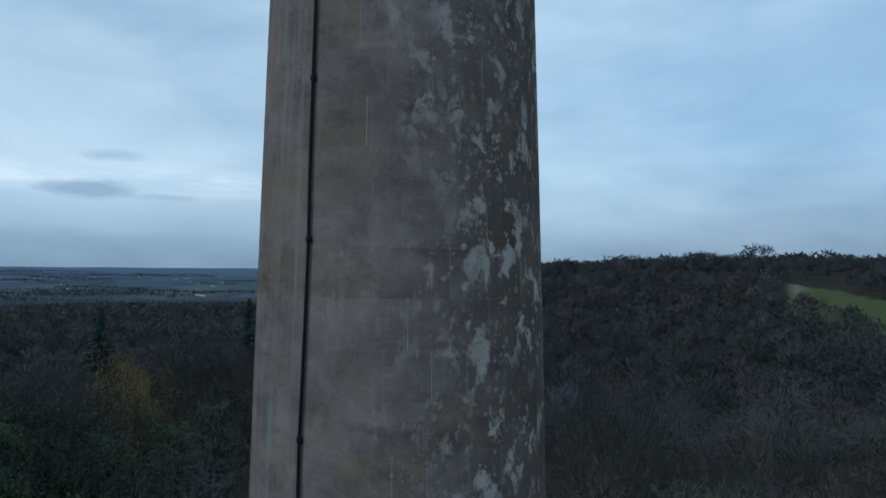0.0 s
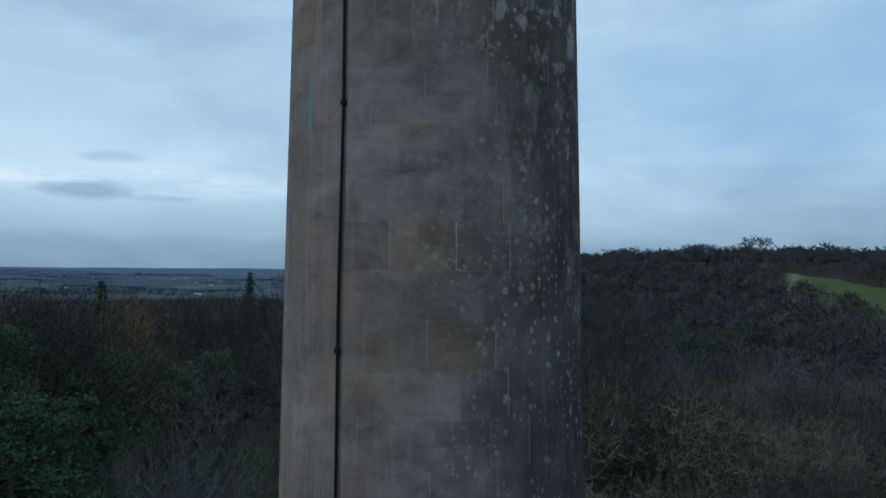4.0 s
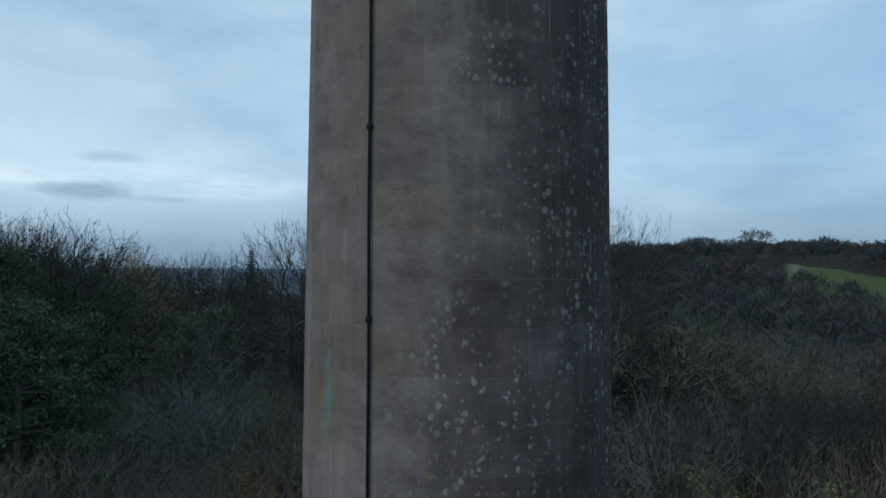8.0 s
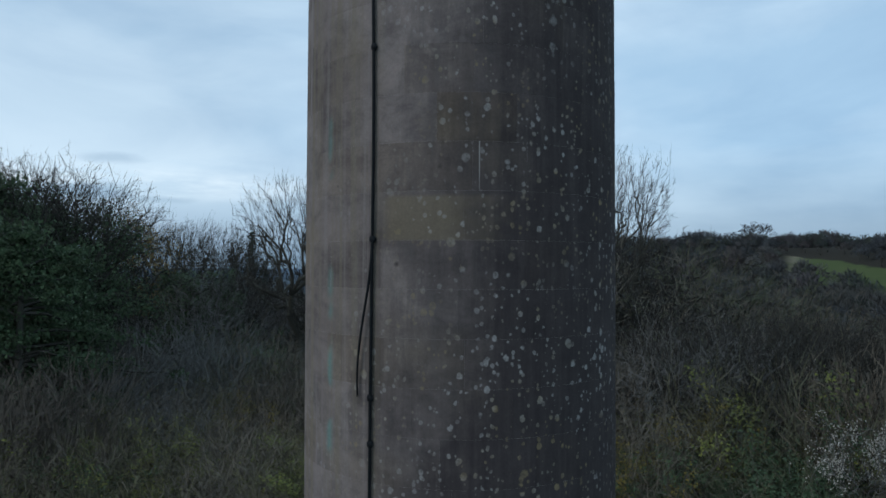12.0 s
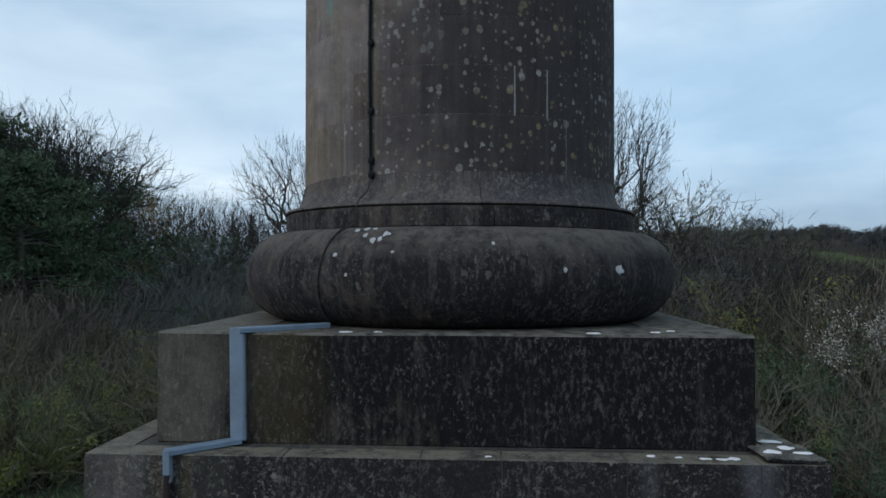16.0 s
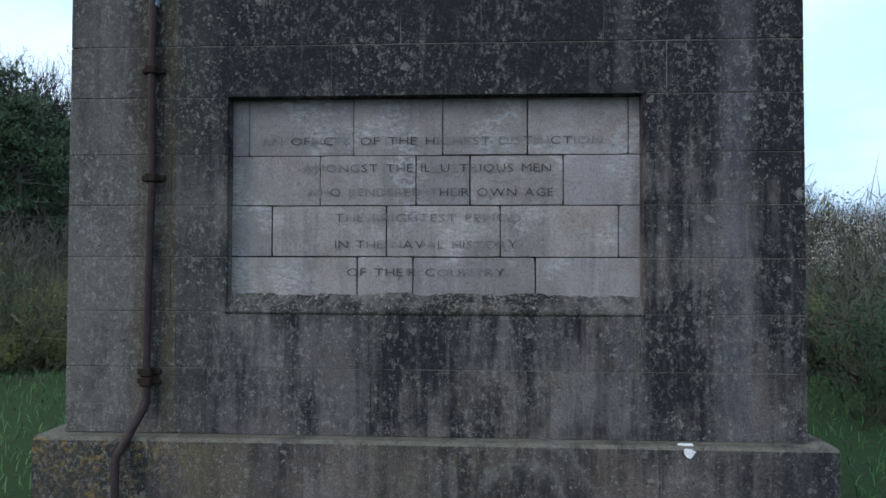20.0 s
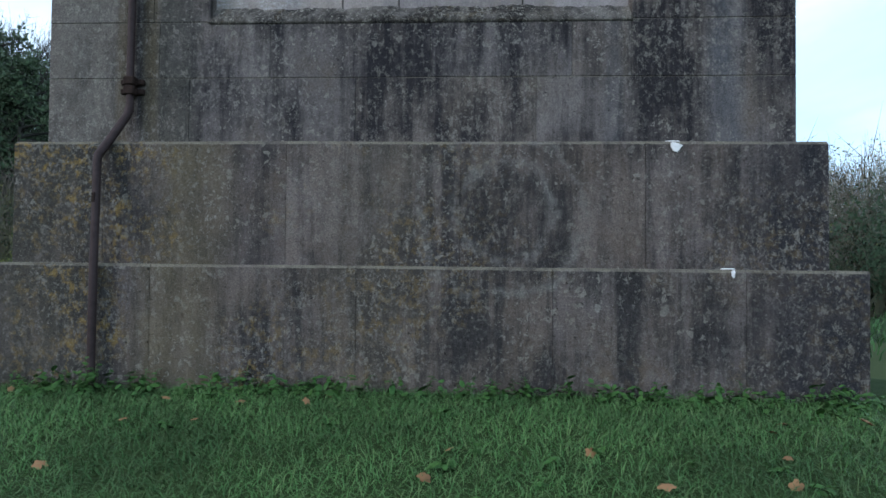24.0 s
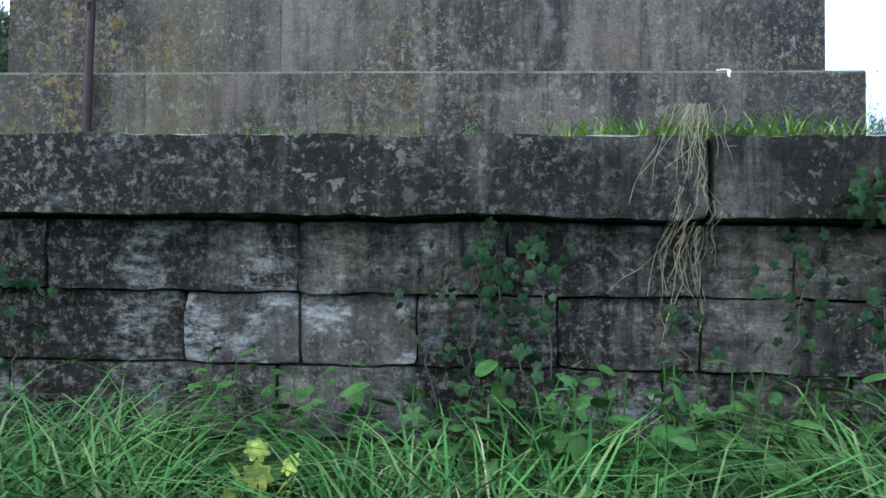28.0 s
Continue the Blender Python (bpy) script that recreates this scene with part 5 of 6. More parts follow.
def tree_kinds():
    kinds = {}
    for i in range(4):
        rng = np.random.default_rng(20 + i)
        a, b = grow(rng, 15, 1500, (0.46, 0.38, 0.50, 0.42)[i], (0.24, 0.28, 0.22, 0.26)[i], twiglets=3, bend=0.18, r_tip=0.013)
        kinds["bare", i] = plant("bare_tree", [("trunk", bars("trunk", a, 5), BARK), *crown_lots(b, rng, TWIG, (0, 0, 6))],
                                 "leafless broadleaf tree with fine grey-brown twigs", "tree", "trees on the hill")
        a, b = grow(rng, 12, 300, 0.40, 0.25, 1, 4, 0.2, 0.0135)
        kinds["wood", i] = plant("wood_tree", [("trunk", bars("trunk", a, 4), BARK), ("crown", massed("crown", ribbons(b, b[:, 6] * 1.1, rng, False, (0, 0, 4)), (0, 0, 4)), (WOOD_TWIG, BROWN_TWIG, GREEN_TWIG, WOOD_TWIG)[i])],
                                 "leafless tree of the winter wood", "tree", "trees of the near wood")
    for i in range(2):
        rng = np.random.default_rng(40 + i)
        a, b = grow(rng, 11, 520, 0.50, 0.12, 3, 4, 0.26)
        kinds["pale", i] = plant("pale_tree", [("trunk", bars("trunk", a, 5), PALE_BARK), *crown_lots(b, rng, PALE_TWIG, (0, 0, 3))],
                                 "leafless tree with pale grey lichen-covered branches", "tree", "trees on the hill")
    for i in range(2):
        rng = np.random.default_rng(50 + i)
        a, b = grow(rng, 15, 1500, 0.50, 0.26, twiglets=3, bend=0.22, r_tip=0.0135)
        c = np.concatenate([a[:, 3:6], (a[:, :3] + a[:, 3:6]) / 2])
        c = clumps(rng, c[(c[:, 2] < 12.5) & (c[:, 2] > 1.5)], 0.05, 1.1)
        lv = massed("ivy_cover", leaf_cloud(rng, c, 16000, 0.11, 0.36, (0, 0, 4)), (0, 0, 5))
        kinds["ivied", i] = plant("ivied_tree", [("trunk", bars("trunk", a, 5), BARK), *crown_lots(b, rng, TWIG, (0, 0, 6)), ("ivy_cover", lv, EVERGREEN)],
                                  "tree with bare upper branches and dark ivy over its limbs", "tree", "trees on the hill")
    rng = np.random.default_rng(61)
    a, b = grow(rng, 14, 1200, 0.40, 0.30, twiglets=2, bend=0.18, r_tip=0.0095)
    tips = clumps(rng, b[:, 3:6][b[:, 5] > 6.2], 0.03, 0.9)
    lv = massed("foliage", leaf_cloud(rng, tips, 15000, 0.085, 0.24, (0, 0, 7)), (0, 0, 6))
    kinds["oak", 0] = plant("oak_tree", [("trunk", bars("trunk", a, 5), BARK), *crown_lots(b, rng, TWIG, (0, 0, 6)), ("foliage", lv, OAK_LEAF)],
                            "broad oak that still carries rusty autumn leaves", "tree", "trees on the hill")
    # dark evergreen with flat spreading boughs
    rng = np.random.default_rng(66)
    boughs, pads = [], []
    for z in np.arange(2.0, 12.8, 0.36):
        for _ in range(2):
            t = rng.uniform(0, 2 * math.pi)
            zz = z + rng.normal() * 0.3
            l = (1.0 - 0.055 * abs(z - 5.0) ** 1.35) * rng.uniform(2.2, 5.8)
            p = np.array([0, 0, zz])
            way = np.array([math.cos(t), math.sin(t), rng.uniform(-0.05, 0.35)])
            for k in range(5):
                q = p + way * l / 5
                boughs.append((*p, *q, 0.10 - 0.017 * k, 0.085 - 0.017 * k))
                if k >= 2 and rng.uniform() < 0.8:
                    spread = rng.uniform(0.25, 0.75)
                    m = rng.integers(30, 150)
                    pads.append(q + np.array([0, 0, 0.1]) + rng.normal(size=(m, 3)) * np.array([spread, spread, spread * 0.36]))
                way = way + np.array([rng.normal() * 0.25, rng.normal() * 0.25, rng.normal() * 0.12 - 0.06])
                p = q
    at = np.concatenate(pads)
    lv = massed("foliage", leaf_cloud(rng, at, 14000, 0.12, 0.08), (0, 0, 2), 0.9)
    kinds["cedar", 0] = plant("evergreen_tree", [("trunk", bars("trunk", [(0, 0, -0.5, 0.1, 0, 6, 0.34, 0.22), (0.1, 0, 6, 0, 0.1, 13, 0.22, 0.04)], 8), BARK), ("bough_frame", bars("bough_frame", boughs, 4), BARK), ("foliage", lv, EVERGREEN)],
                             "dark evergreen tree with flat spreading boughs", "tree", "trees on the hill")
    # trunks wrapped in ivy
    for i in range(2):
        rng = np.random.default_rng(68 + i)
        a, b = grow(rng, 11, 260, 0.30, 0.35, 1, 4, 0.2)
        h = rng.uniform(0.3, 8.6, 900)
        t = rng.uniform(0, 2 * math.pi, 900)
        wide = np.array([(0.75 + 0.9 * max(0.0, noise.noise(Vector((math.cos(u) * 0.8, math.sin(u) * 0.8, z * 0.45 + 9 * i))) + 0.35)) * (1.0 if z < 7 else 0.75) for z, u in zip(h, t)])
        core = np.stack([np.cos(t) * wide, np.sin(t) * wide, h], 1)
        lv = leaf_cloud(rng, core, 9000, 0.10, 0.16, (0, 0, 5))
        low = np.array([0, 0, 0.55])
        kinds["pillar", i] = plant("ivy_clad_tree", [("trunk", bars("trunk", a, 5), BARK), *crown_lots(b, rng, TWIG, (0, 0, 5)), ("ivy_cover", quads("ivy_cover", lv, mass(lv, lv * low)), EVERGREEN)],
                                   "slim bare tree wrapped in a dark sleeve of ivy", "tree", "trees on the hill")
    rng = np.random.default_rng(71)
    needles, boughs = [], []
    for z in np.arange(1.5, 19.7, 0.42):
        reach = (20 - z) * 0.20 + 0.12
        for k in range(8):
            t = rng.uniform(0, 2 * math.pi)
            way = np.array([math.cos(t), math.sin(t), 0.0])
            l = reach * rng.uniform(0.7, 1.15)
            end = np.array([0, 0, z]) + way * l + np.array([0, 0, -0.18 * l])
            boughs.append((0, 0, z, *end, 0.04, 0.012))
            for f in np.linspace(0.15, 1.0, max(4, int(l * 4))):
                p = np.array([0, 0, z]) * (1 - f) + end * f
                for s in (-1, 1):
                    q = p + np.cross(way, (0, 0, 1)) * s * (0.28 + 0.25 * (1 - f) * l * 0.3) + way * 0.25 + np.array([0, 0, -0.14])
                    needles.append((*p, *q, 0.1, 0.03))
    fol = ribbons(needles, 0.17, rng)
    kinds["fir", 0] = plant("fir_tree", [("trunk", bars("trunk", [(0, 0, -0.5, 0, 0, 20, 0.3, 0.03)], 8), BARK), ("bough_frame", bars("bough_frame", boughs, 3), BARK),
                                         ("foliage", quads("foliage", fol, mass(fol, fol * np.array([0, 0, 1]) - np.array([0, 0, 0.6]))), FIR_LEAF)], "dark narrow fir rising above the wood", "tree", "firs in the wood")
    for i in range(6):
        rng = np.random.default_rng(80 + i)
        segs = []
        for _ in range((80, 72, 60, 44, 100, 60)[i]):
            t, lean = rng.uniform(0, 2 * math.pi), rng.uniform(0.04, (0.55, 0.7, 0.85, 0.95, 1.1, 0.7)[i])
            p = np.array([rng.normal() * 0.5, rng.normal() * 0.5, -0.2])
            d = np.array([math.cos(t) * lean, math.sin(t) * lean, 1.0])
            d /= np.linalg.norm(d)
            for k in range(5):
                q = p + d * rng.uniform(0.5, 0.95)
                segs.append((*p, *q, 0.013 - 0.0015 * k, 0.007))
                for _ in range(3):
                    at = p + (q - p) * rng.uniform(0.2, 1.0)
                    e = at + (d * 0.9 + rng.normal(size=3) * 0.45) * rng.uniform(0.3, 0.8)
                    segs.append((*at, *e, 0.008, 0.003))
                d = d + rng.normal(size=3) * 0.17 + np.array([math.cos(t), math.sin(t), -0.6]) * 0.07 * lean
                d /= np.linalg.norm(d)
                p = q
        segs = np.array(segs)
        low = segs[segs[:, 5] < 1.7]
        inner = ribbons(low[rng.integers(0, len(low), 110)], 0.05, rng, False, (0, 0, 0.4))
        ends = segs[segs[:, 5] > 0.5][:, 3:6]
        if i < 2:
            ends = ends[ends[:, 2] < 2.4]
        ends = clumps(rng, ends, (0.006, 0.008, 0.012, 0.03, 0.006, 0.014)[i], (0.35, 0.4, 0.5, 0.7, 0.35, 0.5)[i])
        count = (160, 700, 2300, 5200, 120, 2600)[i]
        wood = ribbons(segs, segs[:, 6], rng, False, (0, 0, 0.4))
        lots = [("branchwork", massed("branchwork", np.concatenate([wood, inner]), (0, 0, 0.4)), (BROWN_TWIG, BROWN_TWIG, GREEN_TWIG, GREEN_TWIG, PALE_TWIG, BROWN_TWIG)[i]), ("foliage", massed("foliage", leaf_cloud(rng, ends, count, 0.045, 0.12, (0, 0, 0.8)), (0, 0, 0.6)), (SHRUB_LEAF, SHRUB_LEAF, LIME_LEAF, EVERGREEN, SHRUB_LEAF, GOLD_LEAF)[i])]
        if i == 2:
            lots.append(("inner_foliage", massed("inner_foliage", leaf_cloud(rng, ends, 900, 0.04, 0.2, (0, 0, 0.8)), (0, 0, 0.6)), OLIVE_LEAF))
        kinds["shrub", i] = plant("shrub", lots, ("thin leafless shrub with brown stems", "open shrub with a few yellowing leaves", "shrub thick with olive and yellow leaves",
                                                  "dense dark evergreen shrub", "pale grey leafless shrub", "shrub with golden autumn leaves")[i], "shrub", "shrubs round the clearing")
    rng = np.random.default_rng(95)
    a, b = grow(rng, 4.2, 160, 0.5, 0.1, 5, 3, 0.2, 0.006)
    heads = clumps(rng, b[b[:, 5] > 2.2][:, 3:6], 0.05, 0.4)
    fluff = leaf_cloud(rng, heads, 1500, 0.034, 0.09)
    kinds["clematis", 0] = plant("seedy_shrub", [("branchwork", massed("branchwork", ribbons(np.concatenate([a.reshape(-1, 8), b]), 0.008, rng), (0, 0, 1)), PALE_TWIG), ("seed_fluff", massed("seed_fluff", fluff, (0, 0, 1.5)), SEED_FLUFF)],
                                 "shrub overgrown with fluffy white seed heads", "shrub", "shrubs round the clearing")
    return kinds


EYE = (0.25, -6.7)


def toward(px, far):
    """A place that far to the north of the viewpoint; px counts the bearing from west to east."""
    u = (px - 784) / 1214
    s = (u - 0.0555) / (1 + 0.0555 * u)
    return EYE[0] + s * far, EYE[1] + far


def plant_trees():
    kinds = tree_kinds()
    tall = {"wood": 12, "bare": 15, "pale": 11, "ivied": 15, "oak": 14, "fir": 20, "clematis": 4.2, "shrub": 4.0, "cedar": 13, "pillar": 11}
    used = set()
    rng = np.random.default_rng(5)
    taken = []

    def stand(kind, i, x, y, top, wide=1.0, turn=None):
        z = float(height(x, y)) - 0.1
        k = (top - z) / tall[kind]
        m = Matrix.Translation((x, y, z)) @ Matrix.Rotation(rng.uniform(0, 6.28) if turn is None else turn, 4, "Z") @ Matrix.Diagonal((k * wide, k * wide, k, 1))
        src = kinds[kind, i]
        if (kind, i) in used:
            ob = src.copy()
            scene.collection.objects.link(ob)
            for c in src.children:
                d = c.copy()
                scene.collection.objects.link(d)
                d.parent = ob
        else:
            ob = src
            used.add((kind, i))
        ob.matrix_basis = m
        taken.append((x, y, 2.75 if kind == "shrub" else 3.5))

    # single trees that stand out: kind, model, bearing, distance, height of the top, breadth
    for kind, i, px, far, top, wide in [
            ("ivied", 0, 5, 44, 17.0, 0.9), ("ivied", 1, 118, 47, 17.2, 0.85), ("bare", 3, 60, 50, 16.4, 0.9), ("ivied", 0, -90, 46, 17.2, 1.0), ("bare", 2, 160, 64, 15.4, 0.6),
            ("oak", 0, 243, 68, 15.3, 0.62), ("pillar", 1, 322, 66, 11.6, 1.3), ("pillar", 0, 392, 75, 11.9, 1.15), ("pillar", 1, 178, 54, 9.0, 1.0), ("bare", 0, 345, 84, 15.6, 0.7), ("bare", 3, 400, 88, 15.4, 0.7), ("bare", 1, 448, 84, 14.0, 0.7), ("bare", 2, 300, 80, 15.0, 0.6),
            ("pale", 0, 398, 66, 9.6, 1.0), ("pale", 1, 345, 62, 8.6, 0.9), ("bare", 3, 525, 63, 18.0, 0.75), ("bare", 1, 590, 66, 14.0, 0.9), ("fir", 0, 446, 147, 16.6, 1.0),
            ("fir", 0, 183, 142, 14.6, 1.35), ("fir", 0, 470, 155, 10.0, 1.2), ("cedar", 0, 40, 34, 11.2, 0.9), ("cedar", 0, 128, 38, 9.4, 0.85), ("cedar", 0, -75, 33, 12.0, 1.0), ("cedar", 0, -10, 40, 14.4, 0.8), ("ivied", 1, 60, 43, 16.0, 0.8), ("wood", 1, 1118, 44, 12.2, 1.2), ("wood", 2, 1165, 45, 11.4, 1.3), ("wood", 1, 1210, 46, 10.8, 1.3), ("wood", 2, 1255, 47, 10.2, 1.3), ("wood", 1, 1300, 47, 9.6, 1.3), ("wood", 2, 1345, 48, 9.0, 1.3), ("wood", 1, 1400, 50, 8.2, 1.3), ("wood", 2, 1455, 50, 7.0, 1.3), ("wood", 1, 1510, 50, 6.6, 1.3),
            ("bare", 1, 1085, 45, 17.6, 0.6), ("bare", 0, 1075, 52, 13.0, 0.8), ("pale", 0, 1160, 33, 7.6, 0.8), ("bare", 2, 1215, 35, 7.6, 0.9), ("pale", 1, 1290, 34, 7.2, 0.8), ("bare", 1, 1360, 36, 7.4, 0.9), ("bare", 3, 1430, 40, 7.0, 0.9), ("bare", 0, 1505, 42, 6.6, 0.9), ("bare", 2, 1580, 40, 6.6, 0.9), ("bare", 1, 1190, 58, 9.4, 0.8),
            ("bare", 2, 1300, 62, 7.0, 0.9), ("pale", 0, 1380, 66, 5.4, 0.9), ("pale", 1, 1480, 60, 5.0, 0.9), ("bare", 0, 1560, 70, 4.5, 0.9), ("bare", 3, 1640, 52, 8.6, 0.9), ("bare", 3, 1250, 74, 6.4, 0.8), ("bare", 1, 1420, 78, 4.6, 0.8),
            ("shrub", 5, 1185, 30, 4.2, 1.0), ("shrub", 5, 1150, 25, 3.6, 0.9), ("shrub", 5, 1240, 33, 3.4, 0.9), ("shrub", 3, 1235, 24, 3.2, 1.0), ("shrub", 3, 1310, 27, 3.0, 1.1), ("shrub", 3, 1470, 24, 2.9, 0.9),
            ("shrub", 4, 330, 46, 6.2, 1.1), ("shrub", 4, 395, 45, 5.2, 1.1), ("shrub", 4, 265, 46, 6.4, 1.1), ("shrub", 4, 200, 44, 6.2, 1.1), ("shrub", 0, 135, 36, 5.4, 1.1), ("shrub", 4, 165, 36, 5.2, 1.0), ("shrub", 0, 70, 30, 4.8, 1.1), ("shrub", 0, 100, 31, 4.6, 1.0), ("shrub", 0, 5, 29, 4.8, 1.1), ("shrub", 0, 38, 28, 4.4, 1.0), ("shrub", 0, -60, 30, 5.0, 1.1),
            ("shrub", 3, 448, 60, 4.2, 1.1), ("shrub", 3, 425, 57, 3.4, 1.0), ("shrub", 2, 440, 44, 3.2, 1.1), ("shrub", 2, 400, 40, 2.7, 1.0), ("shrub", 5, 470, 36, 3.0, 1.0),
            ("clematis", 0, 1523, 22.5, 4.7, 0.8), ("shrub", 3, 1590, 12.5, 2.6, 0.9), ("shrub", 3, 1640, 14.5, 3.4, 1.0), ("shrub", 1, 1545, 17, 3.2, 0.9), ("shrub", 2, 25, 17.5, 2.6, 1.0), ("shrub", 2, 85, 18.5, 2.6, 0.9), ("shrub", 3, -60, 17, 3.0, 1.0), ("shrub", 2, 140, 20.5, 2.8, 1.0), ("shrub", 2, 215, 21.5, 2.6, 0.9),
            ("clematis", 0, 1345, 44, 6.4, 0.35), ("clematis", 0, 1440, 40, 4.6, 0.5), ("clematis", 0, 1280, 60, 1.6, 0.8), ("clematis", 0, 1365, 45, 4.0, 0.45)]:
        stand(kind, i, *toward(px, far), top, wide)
    # thicket round the clearing
    n = 0
    for _ in range(8000):
        far = rng.uniform(18, 50)
        px = rng.uniform(-260, 1850)
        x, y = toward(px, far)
        r = math.hypot(x, y)
        if r < 13.5 or (abs(x) < 5.5 and y < 16) or any((x - a) ** 2 + (y - b) ** 2 < d * d * 0.62 for a, b, d in taken):
            continue
        right = px > 800
        hgt = (2.6 + 0.10 * (r - 13)) * rng.uniform(0.75, 1.25)
        if right:
            hgt = (3.0 + 0.22 * (r - 13)) * rng.uniform(0.75, 1.25) if r < 34 else 5.0 * rng.uniform(0.7, 1.3)
        if not right and 34 < r and px < 420:
            hgt *= 0.75
        near = r < 27
        i = int(rng.choice([0, 1, 2, 3, 4, 5], p=([0.18, 0.22, 0.10, 0.42, 0.05, 0.03] if right else [0.16, 0.26, 0.50, 0.04, 0.02, 0.02]) if near else ([0.34, 0.34, 0.06, 0.14, 0.12, 0.0] if right else [0.44, 0.34, 0.08, 0.02, 0.12, 0.0])))
        stand("shrub", i, x, y, float(height(x, y)) + hgt, rng.uniform(0.9, 1.3) * min(1.45, 2.9 / hgt + 0.45))
        n += 1
        if n >= 215:
            break
    # trees of the near wood
    n = 0
    for _ in range(6000):
        far, px = rng.uniform(50, 135), rng.uniform(-330, 1900)
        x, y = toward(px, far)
        if (px < 500 and far < 82) or any((x - a) ** 2 + (y - b) ** 2 < 22 for a, b, d in taken):
            continue
        ground = float(height(x, y))
        top = ground + rng.uniform(9.0, 13.0) * (0.8 if px > 900 and far < 90 else 1.0) * (0.8 if px < 500 and far < 75 else 1.0)
        kind = rng.choice(["wood", "pale", "oak"], p=[0.94, 0.04, 0.02] if px < 420 else [0.95, 0.05, 0.0])
        stand(kind, int(rng.integers(0, {"wood": 4, "pale": 2, "oak": 1}[kind])), x, y, top, rng.uniform(0.75, 1.1))
        n += 1
        if n >= 190:
            break


def on_pasture(x, y, margin=0.0):
    """True on the open pasture of the opposite slope (and that far below it)."""
    az, r = math.degrees(math.atan2(x, y)), math.hypot(x, y)
    return az > 23.4 and 384 - (az - 24) * 9.5 - margin < r < 410 - (az - 24) * 4.3


def far_woods():
    """Woods beyond the near trees, joined: rounded crowns of twigs, simpler far away."""
    rng = np.random.default_rng(9)
    hues = np.array([(1.0, 0.97, 1.0), (1.14, 1.0, 1.08), (0.86, 0.93, 0.91), (0.95, 1.06, 0.86), (0.70, 0.74, 0.78), (1.25, 1.18, 1.16), (1.12, 0.94, 0.94), (0.86, 0.91, 1.0), (0.62, 0.74, 0.64), (1.08, 1.05, 0.98)])
    models = []
    for i in range(6):
        r2 = np.random.default_rng(100 + i)
        a, b = grow(r2, 10.5, 130, (0.36, 0.42, 0.33, 0.44, 0.38, 0.40)[i], 0.25, 1, 3, 0.2)
        near = np.concatenate([ribbons(a[:10], 0.11, r2), ribbons(b, 0.035, r2, False, (0, 0, 3.4))])

        def dome(count, width, long):
            """Twigs that stand out of a lumpy dome."""
            d = r2.normal(size=(count, 3))
            d /= np.linalg.norm(d, axis=1, keepdims=True)
            d[:, 2] = np.abs(d[:, 2]) * 1.1 - 0.2
            lump = np.array([1 + 0.35 * noise.noise(Vector(v * 2.0) + Vector((i * 7.0, 1, 2))) for v in d])[:, None]
            inner = d * r2.uniform(0.5, 0.95, (count, 1)) * lump * np.array([[3.7, 3.7, 5.2]]) + np.array([[0, 0, 4.4]])
            outer = inner + (d * 0.7 + np.array([0, 0, 0.35]) + r2.normal(size=(count, 3)) * 0.4) * long
            return ribbons(np.concatenate([inner, outer, np.zeros((count, 2))], 1), width, r2)

        models.append([np.concatenate([near, dome(200, 0.05, 1.1)]), np.concatenate([ribbons(a[:8], 0.11, r2), dome(430, 0.075, 1.3)]),
                       np.concatenate([ribbons(a[:4], 0.2, r2), dome(230, 0.13, 1.15)]), np.concatenate([ribbons(a[:3], 0.35, r2), dome(70, 0.32, 1.4)])])
    lie = [[mass(m, (0, 0, 3.4)) for m in kind] for kind in models]

    def put(lots, x, y, k, level, flat=1.0, hue=None):
        t = rng.uniform(0, 6.28)
        i = rng.integers(0, 6)
        c, s = math.cos(t), math.sin(t)
        turn = np.array([[c, s, 0], [-s, c, 0], [0, 0, 1]])
        v = models[i][level] @ turn * np.array([k * flat, k * flat, k]) + np.array([x, y, float(height(x, y)) - 0.3])
        if hue is None:
            drift = noise.noise(Vector((x * 0.012, y * 0.012, 3.0)))
            hue = hues[int(np.clip((drift + 0.5) * 10 + rng.normal() * 2.0, 0, 9))] * rng.uniform(0.85, 1.15)
        tint = np.broadcast_to(np.append(hue, 1.0), (v.shape[0], 3, 4))
        lots.append((v, lie[i][level] @ turn, tint))

    def join(name, lots, material, label):
        v, n, t = (np.concatenate([lot[k] for lot in lots]) for k in range(3))
        tagged(part(name, quads(name, v, n, t), material), label, "woodland", kind="stuff")

    def scatter(name, label, r0, r1, az0, az1, gap, level, size=1.0):
        lots = []
        for r in np.arange(r0, r1, gap):
            for az in np.arange(radians(az0), radians(az1), gap / r):
                rr, aa = r + rng.uniform(-0.85, 0.85) * gap, az + rng.uniform(-0.85, 0.85) * gap / r
                x, y = rr * math.sin(aa), rr * math.cos(aa)
                if not on_pasture(x, y, 4.0):
                    put(lots, x, y, size * rng.uniform(0.6, 1.3) * gap / 7.8 * (0.72 if r > 400 and level == 2 else 1.0), level, 1.15)
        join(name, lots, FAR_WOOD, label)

    lots = []
    r3 = np.random.default_rng(140)
    a, b = grow(r3, 16, 420, 0.52, 0.3, 1, 3, 0.2, 0.02)
    round_tree = np.concatenate([ribbons(a, a[:, 6] * 1.5, r3), ribbons(b, 0.15, r3)])
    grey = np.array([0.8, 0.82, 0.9])
